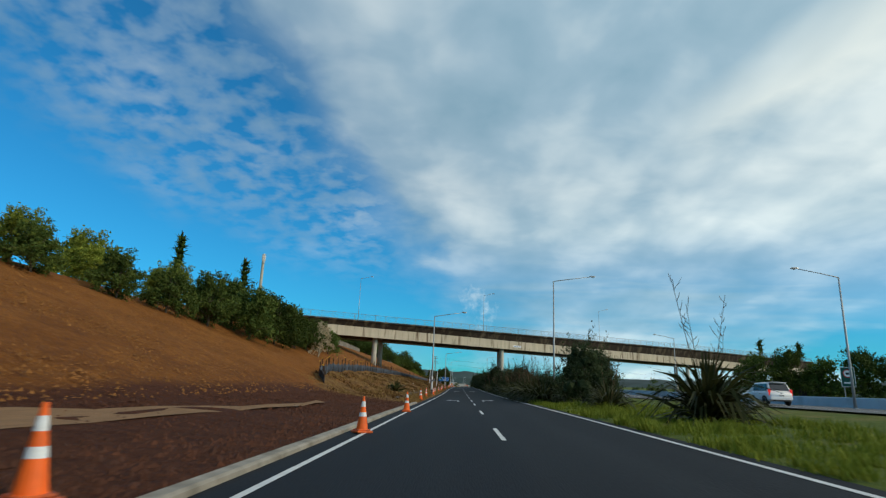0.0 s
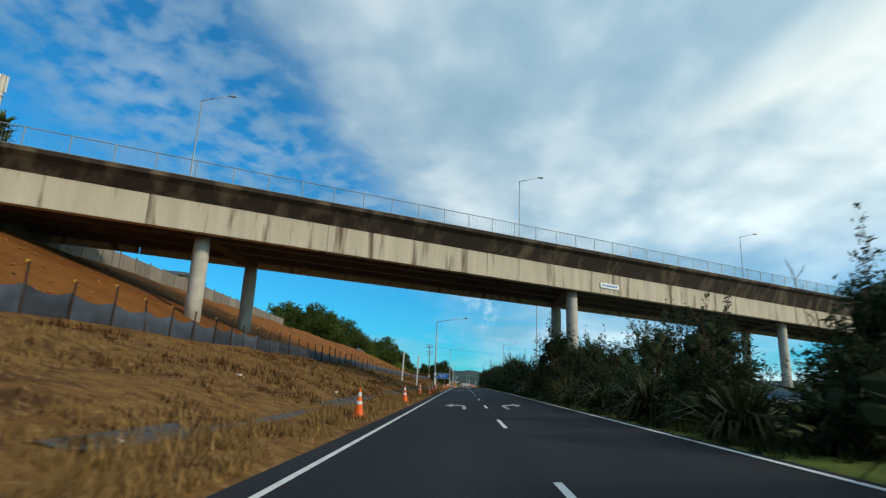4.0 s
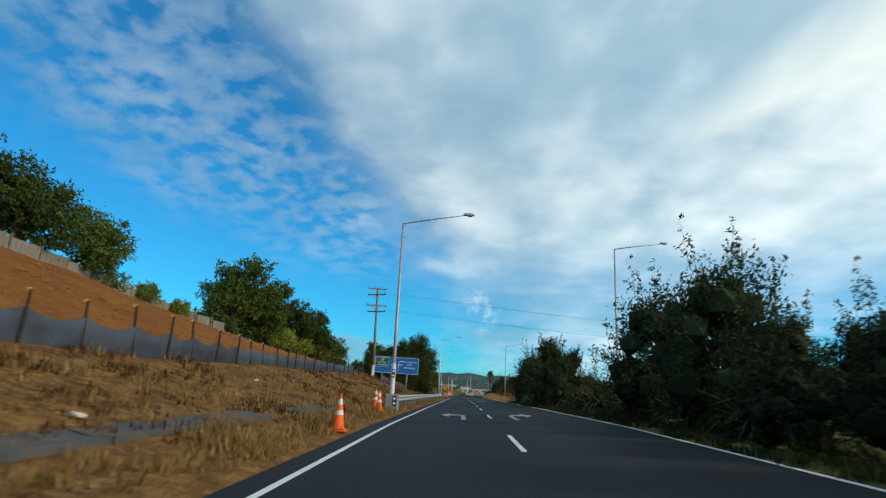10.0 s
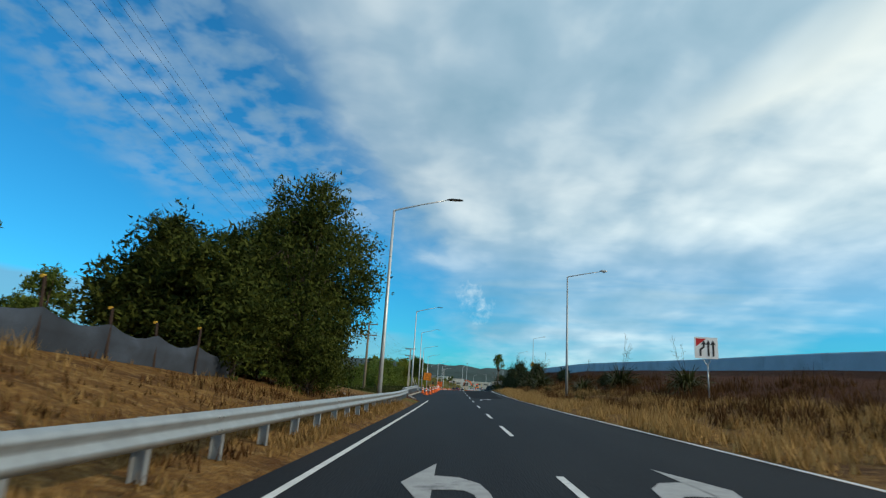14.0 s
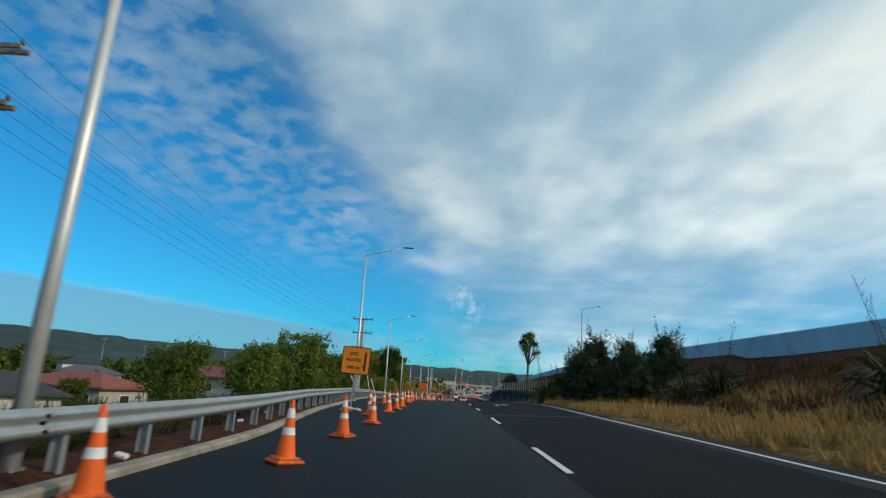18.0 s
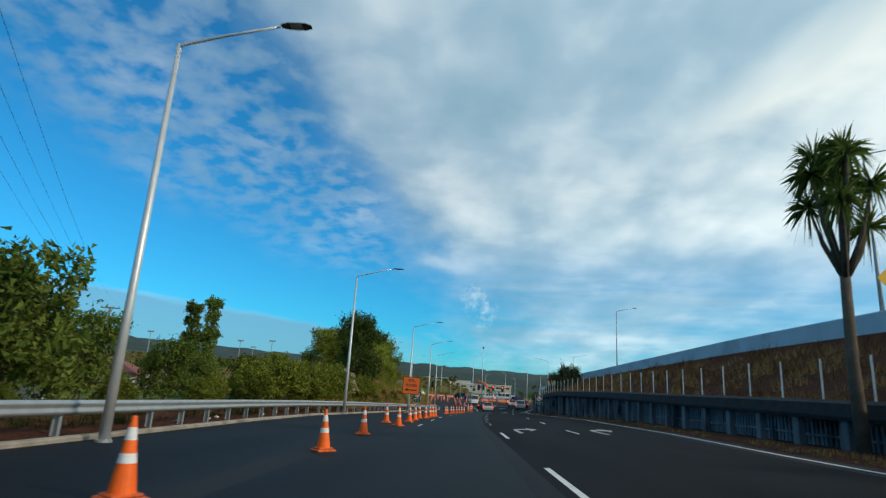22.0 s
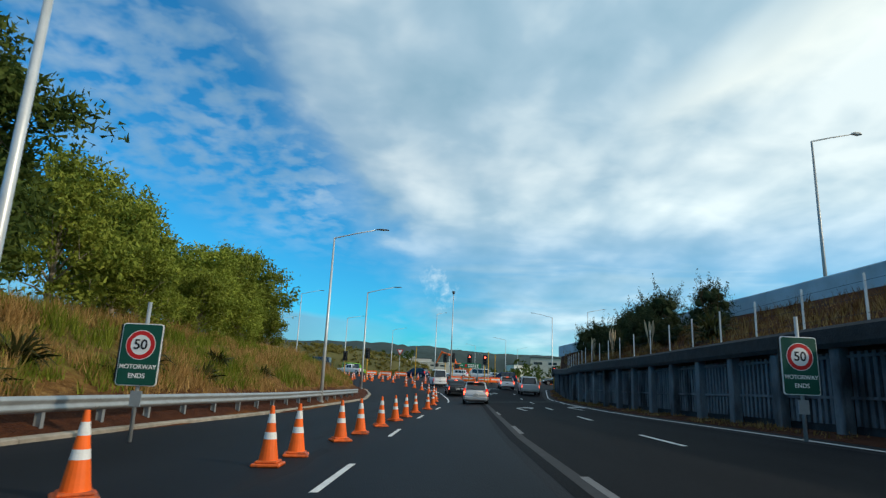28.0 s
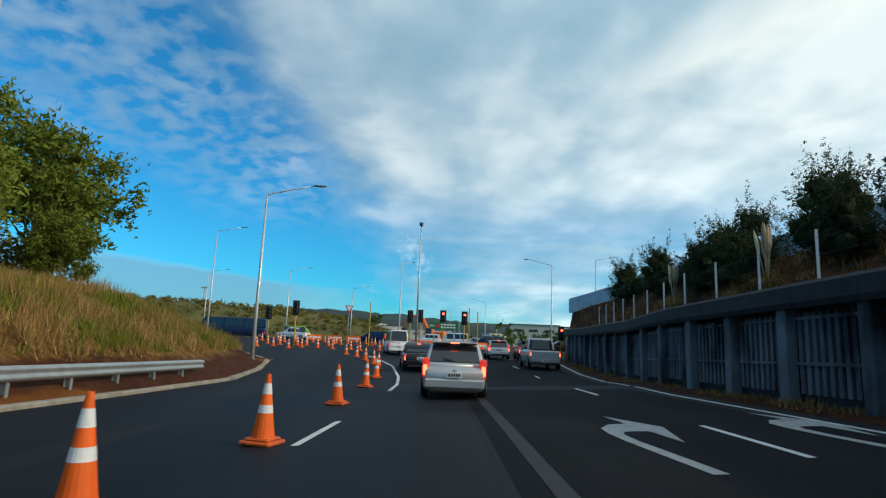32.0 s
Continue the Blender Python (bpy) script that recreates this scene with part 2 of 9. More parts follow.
def leafmat(name, a, b, rough=0.7):
    """Leaves: two greens that change from clump to clump, a little light passing through."""
    m = bpy.data.materials.new(name)
    m.use_nodes = True
    nt = m.node_tree
    bsdf = nt.nodes["Principled BSDF"]
    bsdf.inputs["Roughness"].default_value = rough
    bsdf.inputs["Specular IOR Level"].default_value = 0.08
    geo = nt.nodes.new("ShaderNodeNewGeometry")
    info = nt.nodes.new("ShaderNodeObjectInfo")
    mx = nt.nodes.new("ShaderNodeMix")
    mx.data_type = "RGBA"
    mx.inputs[6].default_value, mx.inputs[7].default_value = (*a, 1), (*b, 1)
    nt.links.new(geo.outputs["Random Per Island"], mx.inputs[0])
    hsv = nt.nodes.new("ShaderNodeHueSaturation")
    r = nt.nodes.new("ShaderNodeMapRange")
    nt.links.new(info.outputs["Random"], r.inputs[0])
    r.inputs[3].default_value, r.inputs[4].default_value = 0.7, 1.35
    nt.links.new(r.outputs[0], hsv.inputs["Value"])
    nt.links.new(mx.outputs[2], hsv.inputs["Color"])
    nt.links.new(hsv.outputs[0], bsdf.inputs["Base Color"])
    tr = nt.nodes.new("ShaderNodeBsdfTranslucent")
    nt.links.new(hsv.outputs[0], tr.inputs[0])
    ms = nt.nodes.new("ShaderNodeMixShader")
    ms.inputs[0].default_value = 0.25
    nt.links.new(bsdf.outputs[0], ms.inputs[1])
    nt.links.new(tr.outputs[0], ms.inputs[2])
    nt.links.new(ms.outputs[0], nt.nodes["Material Output"].inputs[0])
    return m


def groundmat(name):
    """Earth, dry grass and green grass, laid out by the sheet's own cover map and broken up by noise."""
    m = bpy.data.materials.new(name)
    m.use_nodes = True
    nt = m.node_tree
    bsdf = nt.nodes["Principled BSDF"]
    bsdf.inputs["Roughness"].default_value = 0.95
    bsdf.inputs["Specular IOR Level"].default_value = 0.15
    att = nt.nodes.new("ShaderNodeAttribute")
    att.attribute_name = "cover"
    sp = nt.nodes.new("ShaderNodeSeparateXYZ")
    nt.links.new(att.outputs["Vector"], sp.inputs[0])
    tcn = nt.nodes.new("ShaderNodeTexCoord")

    def noise_at(s, d=6.0, r=0.6, st=None):
        n = nt.nodes.new("ShaderNodeTexNoise")
        n.inputs["Scale"].default_value, n.inputs["Detail"].default_value, n.inputs["Roughness"].default_value = s, d, r
        if st:
            mp = nt.nodes.new("ShaderNodeMapping")
            mp.inputs["Scale"].default_value = st
            nt.links.new(tcn.outputs["Object"], mp.inputs[0])
            nt.links.new(mp.outputs[0], n.inputs["Vector"])
        else:
            nt.links.new(tcn.outputs["Object"], n.inputs["Vector"])
        return n.outputs[0]

    def rng(fac, a, b):
        n = nt.nodes.new("ShaderNodeMapRange")
        nt.links.new(fac, n.inputs[0])
        n.inputs[1].default_value, n.inputs[2].default_value = a, b
        return n.outputs[0]

    def mx(fac, a, b):
        n = nt.nodes.new("ShaderNodeMix")
        n.data_type = "RGBA"
        nt.links.new(fac, n.inputs[0])
        for sock, v in ((n.inputs[6], a), (n.inputs[7], b)):
            if isinstance(v, tuple):
                sock.default_value = (*v, 1)
            else:
                nt.links.new(v, sock)
        return n.outputs[2]

    def add(a, b, k):
        n = nt.nodes.new("ShaderNodeMath")
        n.operation = "MULTIPLY_ADD"
        nt.links.new(b, n.inputs[0])
        n.inputs[1].default_value = k
        nt.links.new(a, n.inputs[2])
        return n.outputs[0]

    c1, c2, c3 = noise_at(0.35), noise_at(2.2), noise_at(14.0, 4)
    c4, c5 = noise_at(0.9, 5, 0.65, (1.0, 0.35, 1.0)), noise_at(5.0, 4, 0.6, (0.5, 1.0, 1.6))
    soil_r = mx(rng(c1, 0.35, 0.65), (0.19, 0.067, 0.011), (0.30, 0.115, 0.020))
    soil_r = mx(rng(c3, 0.42, 0.72), soil_r, (0.125, 0.042, 0.009))
    soil_r = mx(rng(c5, 0.55, 0.8), soil_r, (0.33, 0.15, 0.045))
    soil_d = mx(rng(c2, 0.35, 0.65), (0.042, 0.013, 0.006), (0.082, 0.027, 0.011))
    soil_d = mx(rng(c3, 0.5, 0.75), soil_d, (0.12, 0.045, 0.018))
    dry = mx(rng(c2, 0.35, 0.65), (0.120, 0.056, 0.014), (0.270, 0.145, 0.040))
    dry = mx(rng(c4, 0.50, 0.68), dry, (0.070, 0.029, 0.010))
    dry = mx(rng(c5, 0.52, 0.74), dry, (0.36, 0.225, 0.085))
    dry = mx(rng(c3, 0.45, 0.8), dry, (0.085, 0.040, 0.014))
    green = mx(rng(c2, 0.3, 0.7), (0.060, 0.092, 0.015), (0.13, 0.160, 0.030))
    green = mx(rng(c1, 0.52, 0.7), green, (0.20, 0.16, 0.05))
    w = c2
    f1 = rng(add(sp.outputs[0], w, 0.5), 0.6, 0.85)
    f2 = rng(add(sp.outputs[1], w, 0.5), 0.6, 0.85)
    f3 = rng(add(sp.outputs[2], w, 0.5), 0.6, 0.85)
    col = mx(f1, soil_r, soil_d)
    col = mx(f2, col, dry)
    col = mx(f3, col, green)
    nt.links.new(col, bsdf.inputs["Base Color"])
    b = nt.nodes.new("ShaderNodeBump")
    b.inputs["Strength"].default_value, b.inputs["Distance"].default_value = 0.9, 0.12
    nt.links.new(add(c3, c2, 1.5), b.inputs["Height"])
    nt.links.new(b.outputs[0], bsdf.inputs["Normal"])
    return m


M_GROUND = groundmat("ground_cover")
M_ASPHALT = mat("asphalt", (0.017, 0.0185, 0.0215), 0.8, var=0.3, scale=0.7, fine=45, bump=0.22, dark=(0.010, 0.0112, 0.0145), dark_at=(0.40, 0.66), dark_scale=0.45, stretch=(1, 0.09, 1), spec=0.14)
M_OLDROAD = mat("worn_asphalt", (0.10, 0.10, 0.10), 0.85, var=0.2, scale=0.5, fine=40, bump=0.2)
M_PATCH = mat("tar_seal", (0.0095, 0.0102, 0.012), 0.85, var=0.35, scale=0.8, fine=60, bump=0.2, spec=0.07, stretch=(1, 0.12, 1))
M_SEAL = mat("smooth_seal", (0.0105, 0.0122, 0.0155), 0.7, var=0.35, scale=0.6, fine=60, bump=0.15, spec=0.10, stretch=(1, 0.15, 1))
M_LINE = mat("road_paint", (0.62, 0.62, 0.60), 0.7, var=0.12, scale=3, fine=25, dark=(0.18, 0.18, 0.18), dark_at=(0.62, 0.85), dark_scale=4.0)
M_ARROW = mat("faded_arrow_paint", (0.36, 0.36, 0.35), 0.75, var=0.2, scale=3, fine=25, dark=(0.10, 0.10, 0.10), dark_at=(0.55, 0.8), dark_scale=3.0)
M_WORN = mat("worn_road_paint", (0.15, 0.15, 0.15), 0.75, var=0.25, scale=3, fine=25, dark=(0.09, 0.09, 0.09), dark_at=(0.45, 0.7), dark_scale=3.0)
M_KERB = mat("kerb_concrete", (0.30, 0.27, 0.22), 0.9, var=0.25, scale=3, fine=40, bump=0.3, dark=(0.10, 0.08, 0.05), dark_at=(0.5, 0.8), dark_scale=1.0)
M_CHANNEL = mat("channel_concrete", (0.060, 0.060, 0.062), 0.9, var=0.35, scale=2, fine=30, bump=0.3, dark=(0.11, 0.07, 0.03), dark_at=(0.5, 0.7), dark_scale=1.3)
M_BRIDGE = mat("bridge_concrete", (0.52, 0.46, 0.35), 0.9, var=0.15, scale=0.8, fine=20, bump=0.15, dark=(0.14, 0.10, 0.065), dark_at=(0.55, 0.70), dark_scale=0.9, stretch=(1.7, 1.7, 0.20))
M_DECKTOP = mat("stained_concrete", (0.17, 0.13, 0.085), 0.9, var=0.3, scale=1.2, fine=20, bump=0.15, dark=(0.030, 0.020, 0.013), dark_at=(0.27, 0.52), dark_scale=0.6, stretch=(1.6, 1.6, 0.28))
# the bridge's concrete with the shade under the deck put into its colour
M_SOFFIT = mat("shade_toned_concrete", (0.11, 0.085, 0.075), 0.9, var=0.25, scale=0.8, fine=15, bump=0.1)
M_COLUMN = mat("column_concrete", (0.50, 0.47, 0.40), 0.85, var=0.12, scale=1.5, fine=25, bump=0.1, dark=(0.30, 0.27, 0.22), dark_at=(0.55, 0.8), dark_scale=0.8)
M_GALV = mat("galvanised_steel", (0.36, 0.39, 0.40), 0.5, 0.55, var=0.14, scale=4, fine=50, dark=(0.30, 0.31, 0.31), dark_at=(0.55, 0.8), dark_scale=2.0)
M_POLE = mat("grey_lamp_pole", (0.34, 0.36, 0.36), 0.5, 0.45, var=0.15, scale=2, fine=30)
M_POLEW = mat("pale_lamp_pole", (0.55, 0.57, 0.57), 0.4, 0.4, var=0.12, scale=2, fine=30)
M_LAMP = mat("lamp_housing", (0.10, 0.105, 0.11), 0.5, 0.2, var=0.15)
M_LENS = mat("lamp_glass", (0.55, 0.57, 0.58), 0.25, 0.0, var=0.1)
M_WHITE = mat("white_paint", (0.72, 0.72, 0.70), 0.6, var=0.1, scale=3, fine=30, dark=(0.45, 0.43, 0.38), dark_at=(0.6, 0.85))
M_BLACK = mat("black_paint", (0.02, 0.02, 0.022), 0.5, var=0.2)
M_ORANGE = mat("cone_orange", (0.88, 0.135, 0.008), 0.55, var=0.10, scale=5, fine=40, rand=0.14, dark=(0.42, 0.07, 0.015), dark_at=(0.66, 0.9), dark_scale=5.0)
M_CBASE = mat("cone_base_orange", (0.66, 0.11, 0.012), 0.6, var=0.2, scale=8, fine=60, dark=(0.10, 0.05, 0.04), dark_at=(0.5, 0.75), dark_scale=6.0, rand=0.15)
M_REFL = mat("reflective_white", (0.72, 0.74, 0.74), 0.45, var=0.1, scale=8, fine=60, dark=(0.5, 0.5, 0.48), dark_at=(0.55, 0.8), dark_scale=7.0)
M_FABRIC = mat("silt_fabric", (0.036, 0.046, 0.062), 0.8, var=0.35, scale=1.2, fine=30, bump=0.1, dark=(0.018, 0.022, 0.03), dark_at=(0.5, 0.75), dark_scale=0.8, rand=0.4)
M_STAKE = mat("dark_stake", (0.035, 0.02, 0.014), 0.9, var=0.3, scale=9)
M_CAPY = mat("yellow_cap", (0.7, 0.42, 0.04), 0.6, var=0.1)
M_TIMBER = mat("pole_timber", (0.22, 0.17, 0.12), 0.9, var=0.25, scale=2, fine=18, bump=0.3, stretch=(4, 4, 0.4))
M_PCONC = mat("pole_concrete", (0.50, 0.46, 0.38), 0.9, var=0.15, scale=2, fine=25, bump=0.1)
M_FENCE = mat("paling_fence", (0.20, 0.175, 0.14), 0.9, var=0.3, scale=2, fine=20, rand=0.25, stretch=(3, 3, 0.5))
M_WIRE = mat("cable", (0.03, 0.032, 0.036), 0.6, var=0.1)
M_INSUL = mat("insulator", (0.10, 0.09, 0.085), 0.4, var=0.1)
M_BLUE = mat("sign_blue", (0.012, 0.16, 0.50), 0.45, var=0.06, scale=3)
M_GREEN = mat("sign_green", (0.008, 0.17, 0.075), 0.45, var=0.08, scale=3)
M_DKGREEN = mat("sign_dark_green", (0.006, 0.075, 0.05), 0.45, var=0.1, scale=3)
M_SIGNW = mat("sign_white", (0.78, 0.79, 0.78), 0.45, var=0.04)
M_SIGNO = mat("sign_orange", (0.82, 0.24, 0.012), 0.5, var=0.08, scale=2)
M_SIGNO2 = mat("sign_red_orange", (0.85, 0.16, 0.02), 0.5, var=0.06, scale=2)
M_SIGNY = mat("sign_yellow", (0.80, 0.42, 0.01), 0.5, var=0.06)
M_SIGNK = mat("sign_black", (0.012, 0.012, 0.012), 0.5, var=0.1)
M_RED = mat("sign_red", (0.55, 0.015, 0.015), 0.45, var=0.06)
M_SACK = mat("sandbag", (0.42, 0.38, 0.30), 0.95, var=0.3, scale=6, fine=30, bump=0.3)
# stained panel whose near-black base paints the shade in the slat gaps
M_WALLBACK = mat("stained_gap_shade", (0.030, 0.032, 0.036), 0.95, var=0.4, scale=1.5, fine=20, bump=0.2, dark=(0.010, 0.010, 0.012), dark_at=(0.45, 0.6), dark_scale=0.8)
M_WALL = mat("crib_wall_concrete", (0.135, 0.15, 0.165), 0.9, var=0.25, scale=2, fine=25, bump=0.25, dark=(0.022, 0.023, 0.026), dark_at=(0.48, 0.64), dark_scale=0.9, rand=0.2, stretch=(1, 1, 0.4))
M_WCAP = mat("wall_capping", (0.022, 0.021, 0.022), 0.9, var=0.4, scale=3, fine=20, bump=0.3)
M_BARRIER = mat("barrier_concrete", (0.42, 0.50, 0.55), 0.85, var=0.1, scale=0.6, fine=15, bump=0.05, dark=(0.26, 0.30, 0.32), dark_at=(0.55, 0.8), dark_scale=0.4)
M_BARK = mat("bark", (0.11, 0.085, 0.06), 0.95, var=0.35, scale=3, fine=20, bump=0.4)
M_PALEBARK = mat("pale_bark", (0.30, 0.25, 0.18), 0.95, var=0.3, scale=3, fine=20, bump=0.3)
L_DARK = leafmat("dark_leaves", (0.040, 0.068, 0.016), (0.105, 0.140, 0.030))
L_MID = leafmat("mid_leaves", (0.060, 0.098, 0.018), (0.145, 0.185, 0.036))
L_LIGHT = leafmat("light_leaves", (0.080, 0.105, 0.013), (0.19, 0.21, 0.030))
L_OLIVE = leafmat("olive_leaves", (0.105, 0.140, 0.020), (0.255, 0.285, 0.045))
L_BLUE = leafmat("grey_green_leaves", (0.018, 0.029, 0.012), (0.052, 0.070, 0.030))
L_FLAX = leafmat("flax_blades", (0.020, 0.028, 0.009), (0.080, 0.080, 0.028), 0.4)
L_STRAW = leafmat("straw", (0.20, 0.115, 0.036), (0.42, 0.27, 0.105), 0.8)
L_RUST = leafmat("withered_grass", (0.055, 0.024, 0.009), (0.19, 0.095, 0.035), 0.85)
L_GRASS = leafmat("grass_blades", (0.070, 0.110, 0.011), (0.21, 0.23, 0.030), 0.7)
# grass blades darkened in colour for the shrubs' shade; the weeds share it
L_DKGRASS = leafmat("shade_toned_grass", (0.022, 0.033, 0.00825), (0.0605, 0.066, 0.0193), 0.7)
L_STALK = leafmat("seed_stalks", (0.07, 0.045, 0.025), (0.14, 0.09, 0.05), 0.8)
L_PLUME = leafmat("plume", (0.45, 0.36, 0.22), (0.62, 0.52, 0.36), 0.9)
M_HILL = mat("far_forest", (0.028, 0.050, 0.045), 0.95, var=0.4, scale=0.02, fine=0.2)
M_HILLB = mat("far_scrub", (0.12, 0.11, 0.035), 0.95, var=0.4, scale=0.06, fine=0.5, dark=(0.05, 0.06, 0.02), dark_at=(0.45, 0.6), dark_scale=0.12)
M_TYRE = mat("tyre_rubber", (0.018, 0.018, 0.019), 0.85, var=0.2)
M_RIM = mat("alloy_rim", (0.45, 0.46, 0.47), 0.35, 0.7, var=0.1)
M_GLASS = mat("car_glass", (0.018, 0.022, 0.026), 0.08, 0.0, var=0.05, spec=0.8)
M_TRIM = mat("car_trim", (0.02, 0.02, 0.021), 0.6, var=0.1)
M_TAIL = mat("tail_lamp", (0.35, 0.01, 0.01), 0.25, var=0.05, emit=((1.0, 0.05, 0.03), 0.6))
M_BRAKE = mat("brake_lamp", (0.6, 0.05, 0.02), 0.25, var=0.05, emit=((1.0, 0.12, 0.05), 5.0))
M_PLATE = mat("plate_white", (0.75, 0.75, 0.72), 0.5, var=0.03)
M_CSILVER = mat("silver_car_paint", (0.50, 0.51, 0.52), 0.3, 0.5, var=0.04)
M_CWHITE = mat("white_car_paint", (0.75, 0.76, 0.76), 0.3, 0.0, var=0.04)
M_CBLUE = mat("dark_blue_car_paint", (0.015, 0.03, 0.08), 0.25, 0.3, var=0.05)
M_CBLACK = mat("black_car_paint", (0.015, 0.016, 0.018), 0.22, 0.2, var=0.05)
M_CGREEN = mat("green_van_paint", (0.16, 0.42, 0.03), 0.4, 0.0, var=0.08)
M_SIGPOLE = mat("signal_yellow", (0.62, 0.34, 0.015), 0.5, var=0.1)
M_REDLIGHT = mat("red_signal_light", (0.6, 0.02, 0.01), 0.3, var=0.02, emit=((1.0, 0.06, 0.03), 9.0))
M_DARKLENS = mat("unlit_signal_lens", (0.02, 0.02, 0.02), 0.2, var=0.05)
M_ROOF = mat("roof_tiles", (0.06, 0.062, 0.068), 0.7, var=0.25, scale=3, fine=25, rand=0.5, bump=0.2)
M_ROOFR = mat("red_roof", (0.22, 0.07, 0.05), 0.8, var=0.25, scale=3, fine=25, rand=0.3)
M_HOUSE = mat("plaster_wall", (0.50, 0.37, 0.24), 0.85, var=0.1, scale=2, fine=20, rand=0.1)
M_HOUSEW = mat("pale_weatherboard", (0.55, 0.53, 0.48), 0.85, var=0.12, scale=2, fine=20, rand=0.3)
M_PANE = mat("house_window", (0.03, 0.035, 0.04), 0.1, var=0.1, spec=0.7)
M_MAT = mat("erosion_matting", (0.22, 0.12, 0.052), 0.95, var=0.2, scale=2, fine=30, bump=0.4, stretch=(4, 0.4, 4))
M_RUBBLE = mat("litter", (0.55, 0.53, 0.50), 0.8, var=0.25, rand=0.3)
M_BAND = mat("worn_asphalt_joint", (0.025, 0.026, 0.029), 0.9, var=0.3, scale=1.5, fine=30, dark=(0.022, 0.023, 0.025), dark_at=(0.45, 0.65), dark_scale=1.2)
M_CLOD = mat("orange_earth", (0.23, 0.095, 0.021), 0.95, var=0.35, scale=0.8, fine=9)
M_CLODD = mat("dark_earth", (0.068, 0.023, 0.010), 0.95, var=0.4, scale=0.8, fine=9)
L_SCRUB = leafmat("scrub_leaves", (0.11, 0.10, 0.022), (0.24, 0.20, 0.05))
L_PINE = leafmat("pine_leaves", (0.018, 0.030, 0.007), (0.095, 0.112, 0.020))

# ---- plan: road profile and lie of the land ----
KNOT_Y = [-20 + 20 * i for i in range(39)]
KNOT_Z = [-0.02, 0.26, 0.55, 0.85, 1.11, 1.39, 1.71, 2.10, 2.50, 2.91, 3.26, 3.65, 4.05, 4.43, 4.60, 4.73, 4.84, 4.98, 5.19, 5.51,
          5.79, 5.94, 5.85, 5.62, 5.30, 4.86, 4.44, 4.2, 4.8, 5.5, 5.8, 6.0, 6.1, 6.1, 6.1, 6.1, 6.1, 6.1, 6.1]


def lerp(v, pts):
    return float(np.interp(v, [p[0] for p in pts], [p[1] for p in pts]))


def road_mid(y):
    return float(np.interp(y, KNOT_Y, KNOT_Z))


def crossfall(y):
    return lerp(y, [(430, 0.04), (485, 0.05), (515, 0.045), (535, 0.012), (550, 0.0)])


def road_z(x, y):
    return road_mid(y) + crossfall(y) * max(lerp(y, [(430, -3.5), (485, -1.0)]), min(x, 12.0))


LEFT_KERB = [(-80, -2.5), (335, -2.5), (347, -4.2), (368, -4.2), (380, -5.4), (388, -5.9), (404, -7.0), (421, -8.0), (440, -8.3), (450, -8.3), (455, -7.75), (461, -7.15), (470, -6.7), (481, -6.4), (489, -5.7), (494, -5.1), (500, -4.65), (506, -4.1), (512, -3.55), (519, -3.05), (526, -3.2), (532, -4.2), (538, -7.0), (545, -11.0), (549, -20.0), (552, -60.0), (800, -60.0)]
RIGHT_EDGE = [(-80, 5.45), (350, 5.45), (366, 6.15), (380, 6.45), (392, 7.2), (405, 7.6), (420, 8.15), (431, 8.55), (441, 9.2), (460, 9.9), (480, 9.8), (494, 10.2), (505, 10.9), (512, 11.3), (520, 12.4), (529, 14.0), (545, 17.5), (552, 21.0), (560, 40.0), (800, 40.0)]
MWAY = [(-80, 0.2), (270, 0.3), (300, 1.9), (320, 2.7), (340, 3.1), (380, 3.95), (400, 4.2), (440, 5.05), (455, 5.3), (510, 5.7), (530, 5.5), (545, 4.9), (560, 4.4), (700, 3.0), (800, 3.0)]
WALL_X = [(396, 10.3), (425, 11.0), (445, 11.3), (460, 11.4), (480, 11.1), (490, 11.3), (500, 11.75), (507, 12.0), (515, 12.7), (522, 13.9), (530, 15.4), (548, 18.8)]
WALL_H = [(396, 0.3), (405, 0.6), (425, 0.85), (445, 1.3), (460, 1.7), (480, 2.2), (548, 2.25)]
FENCE = [(57.5, -9.4), (62, -11.0), (72, -12.3), (100, -12.7), (135, -12.7), (160, -11.8), (180, -11.1), (205, -10.4), (222, -9.9), (240, -9.8), (257, -10.4), (279, -10.4), (293, -8.8), (303, -8.8), (312, -8.0)]
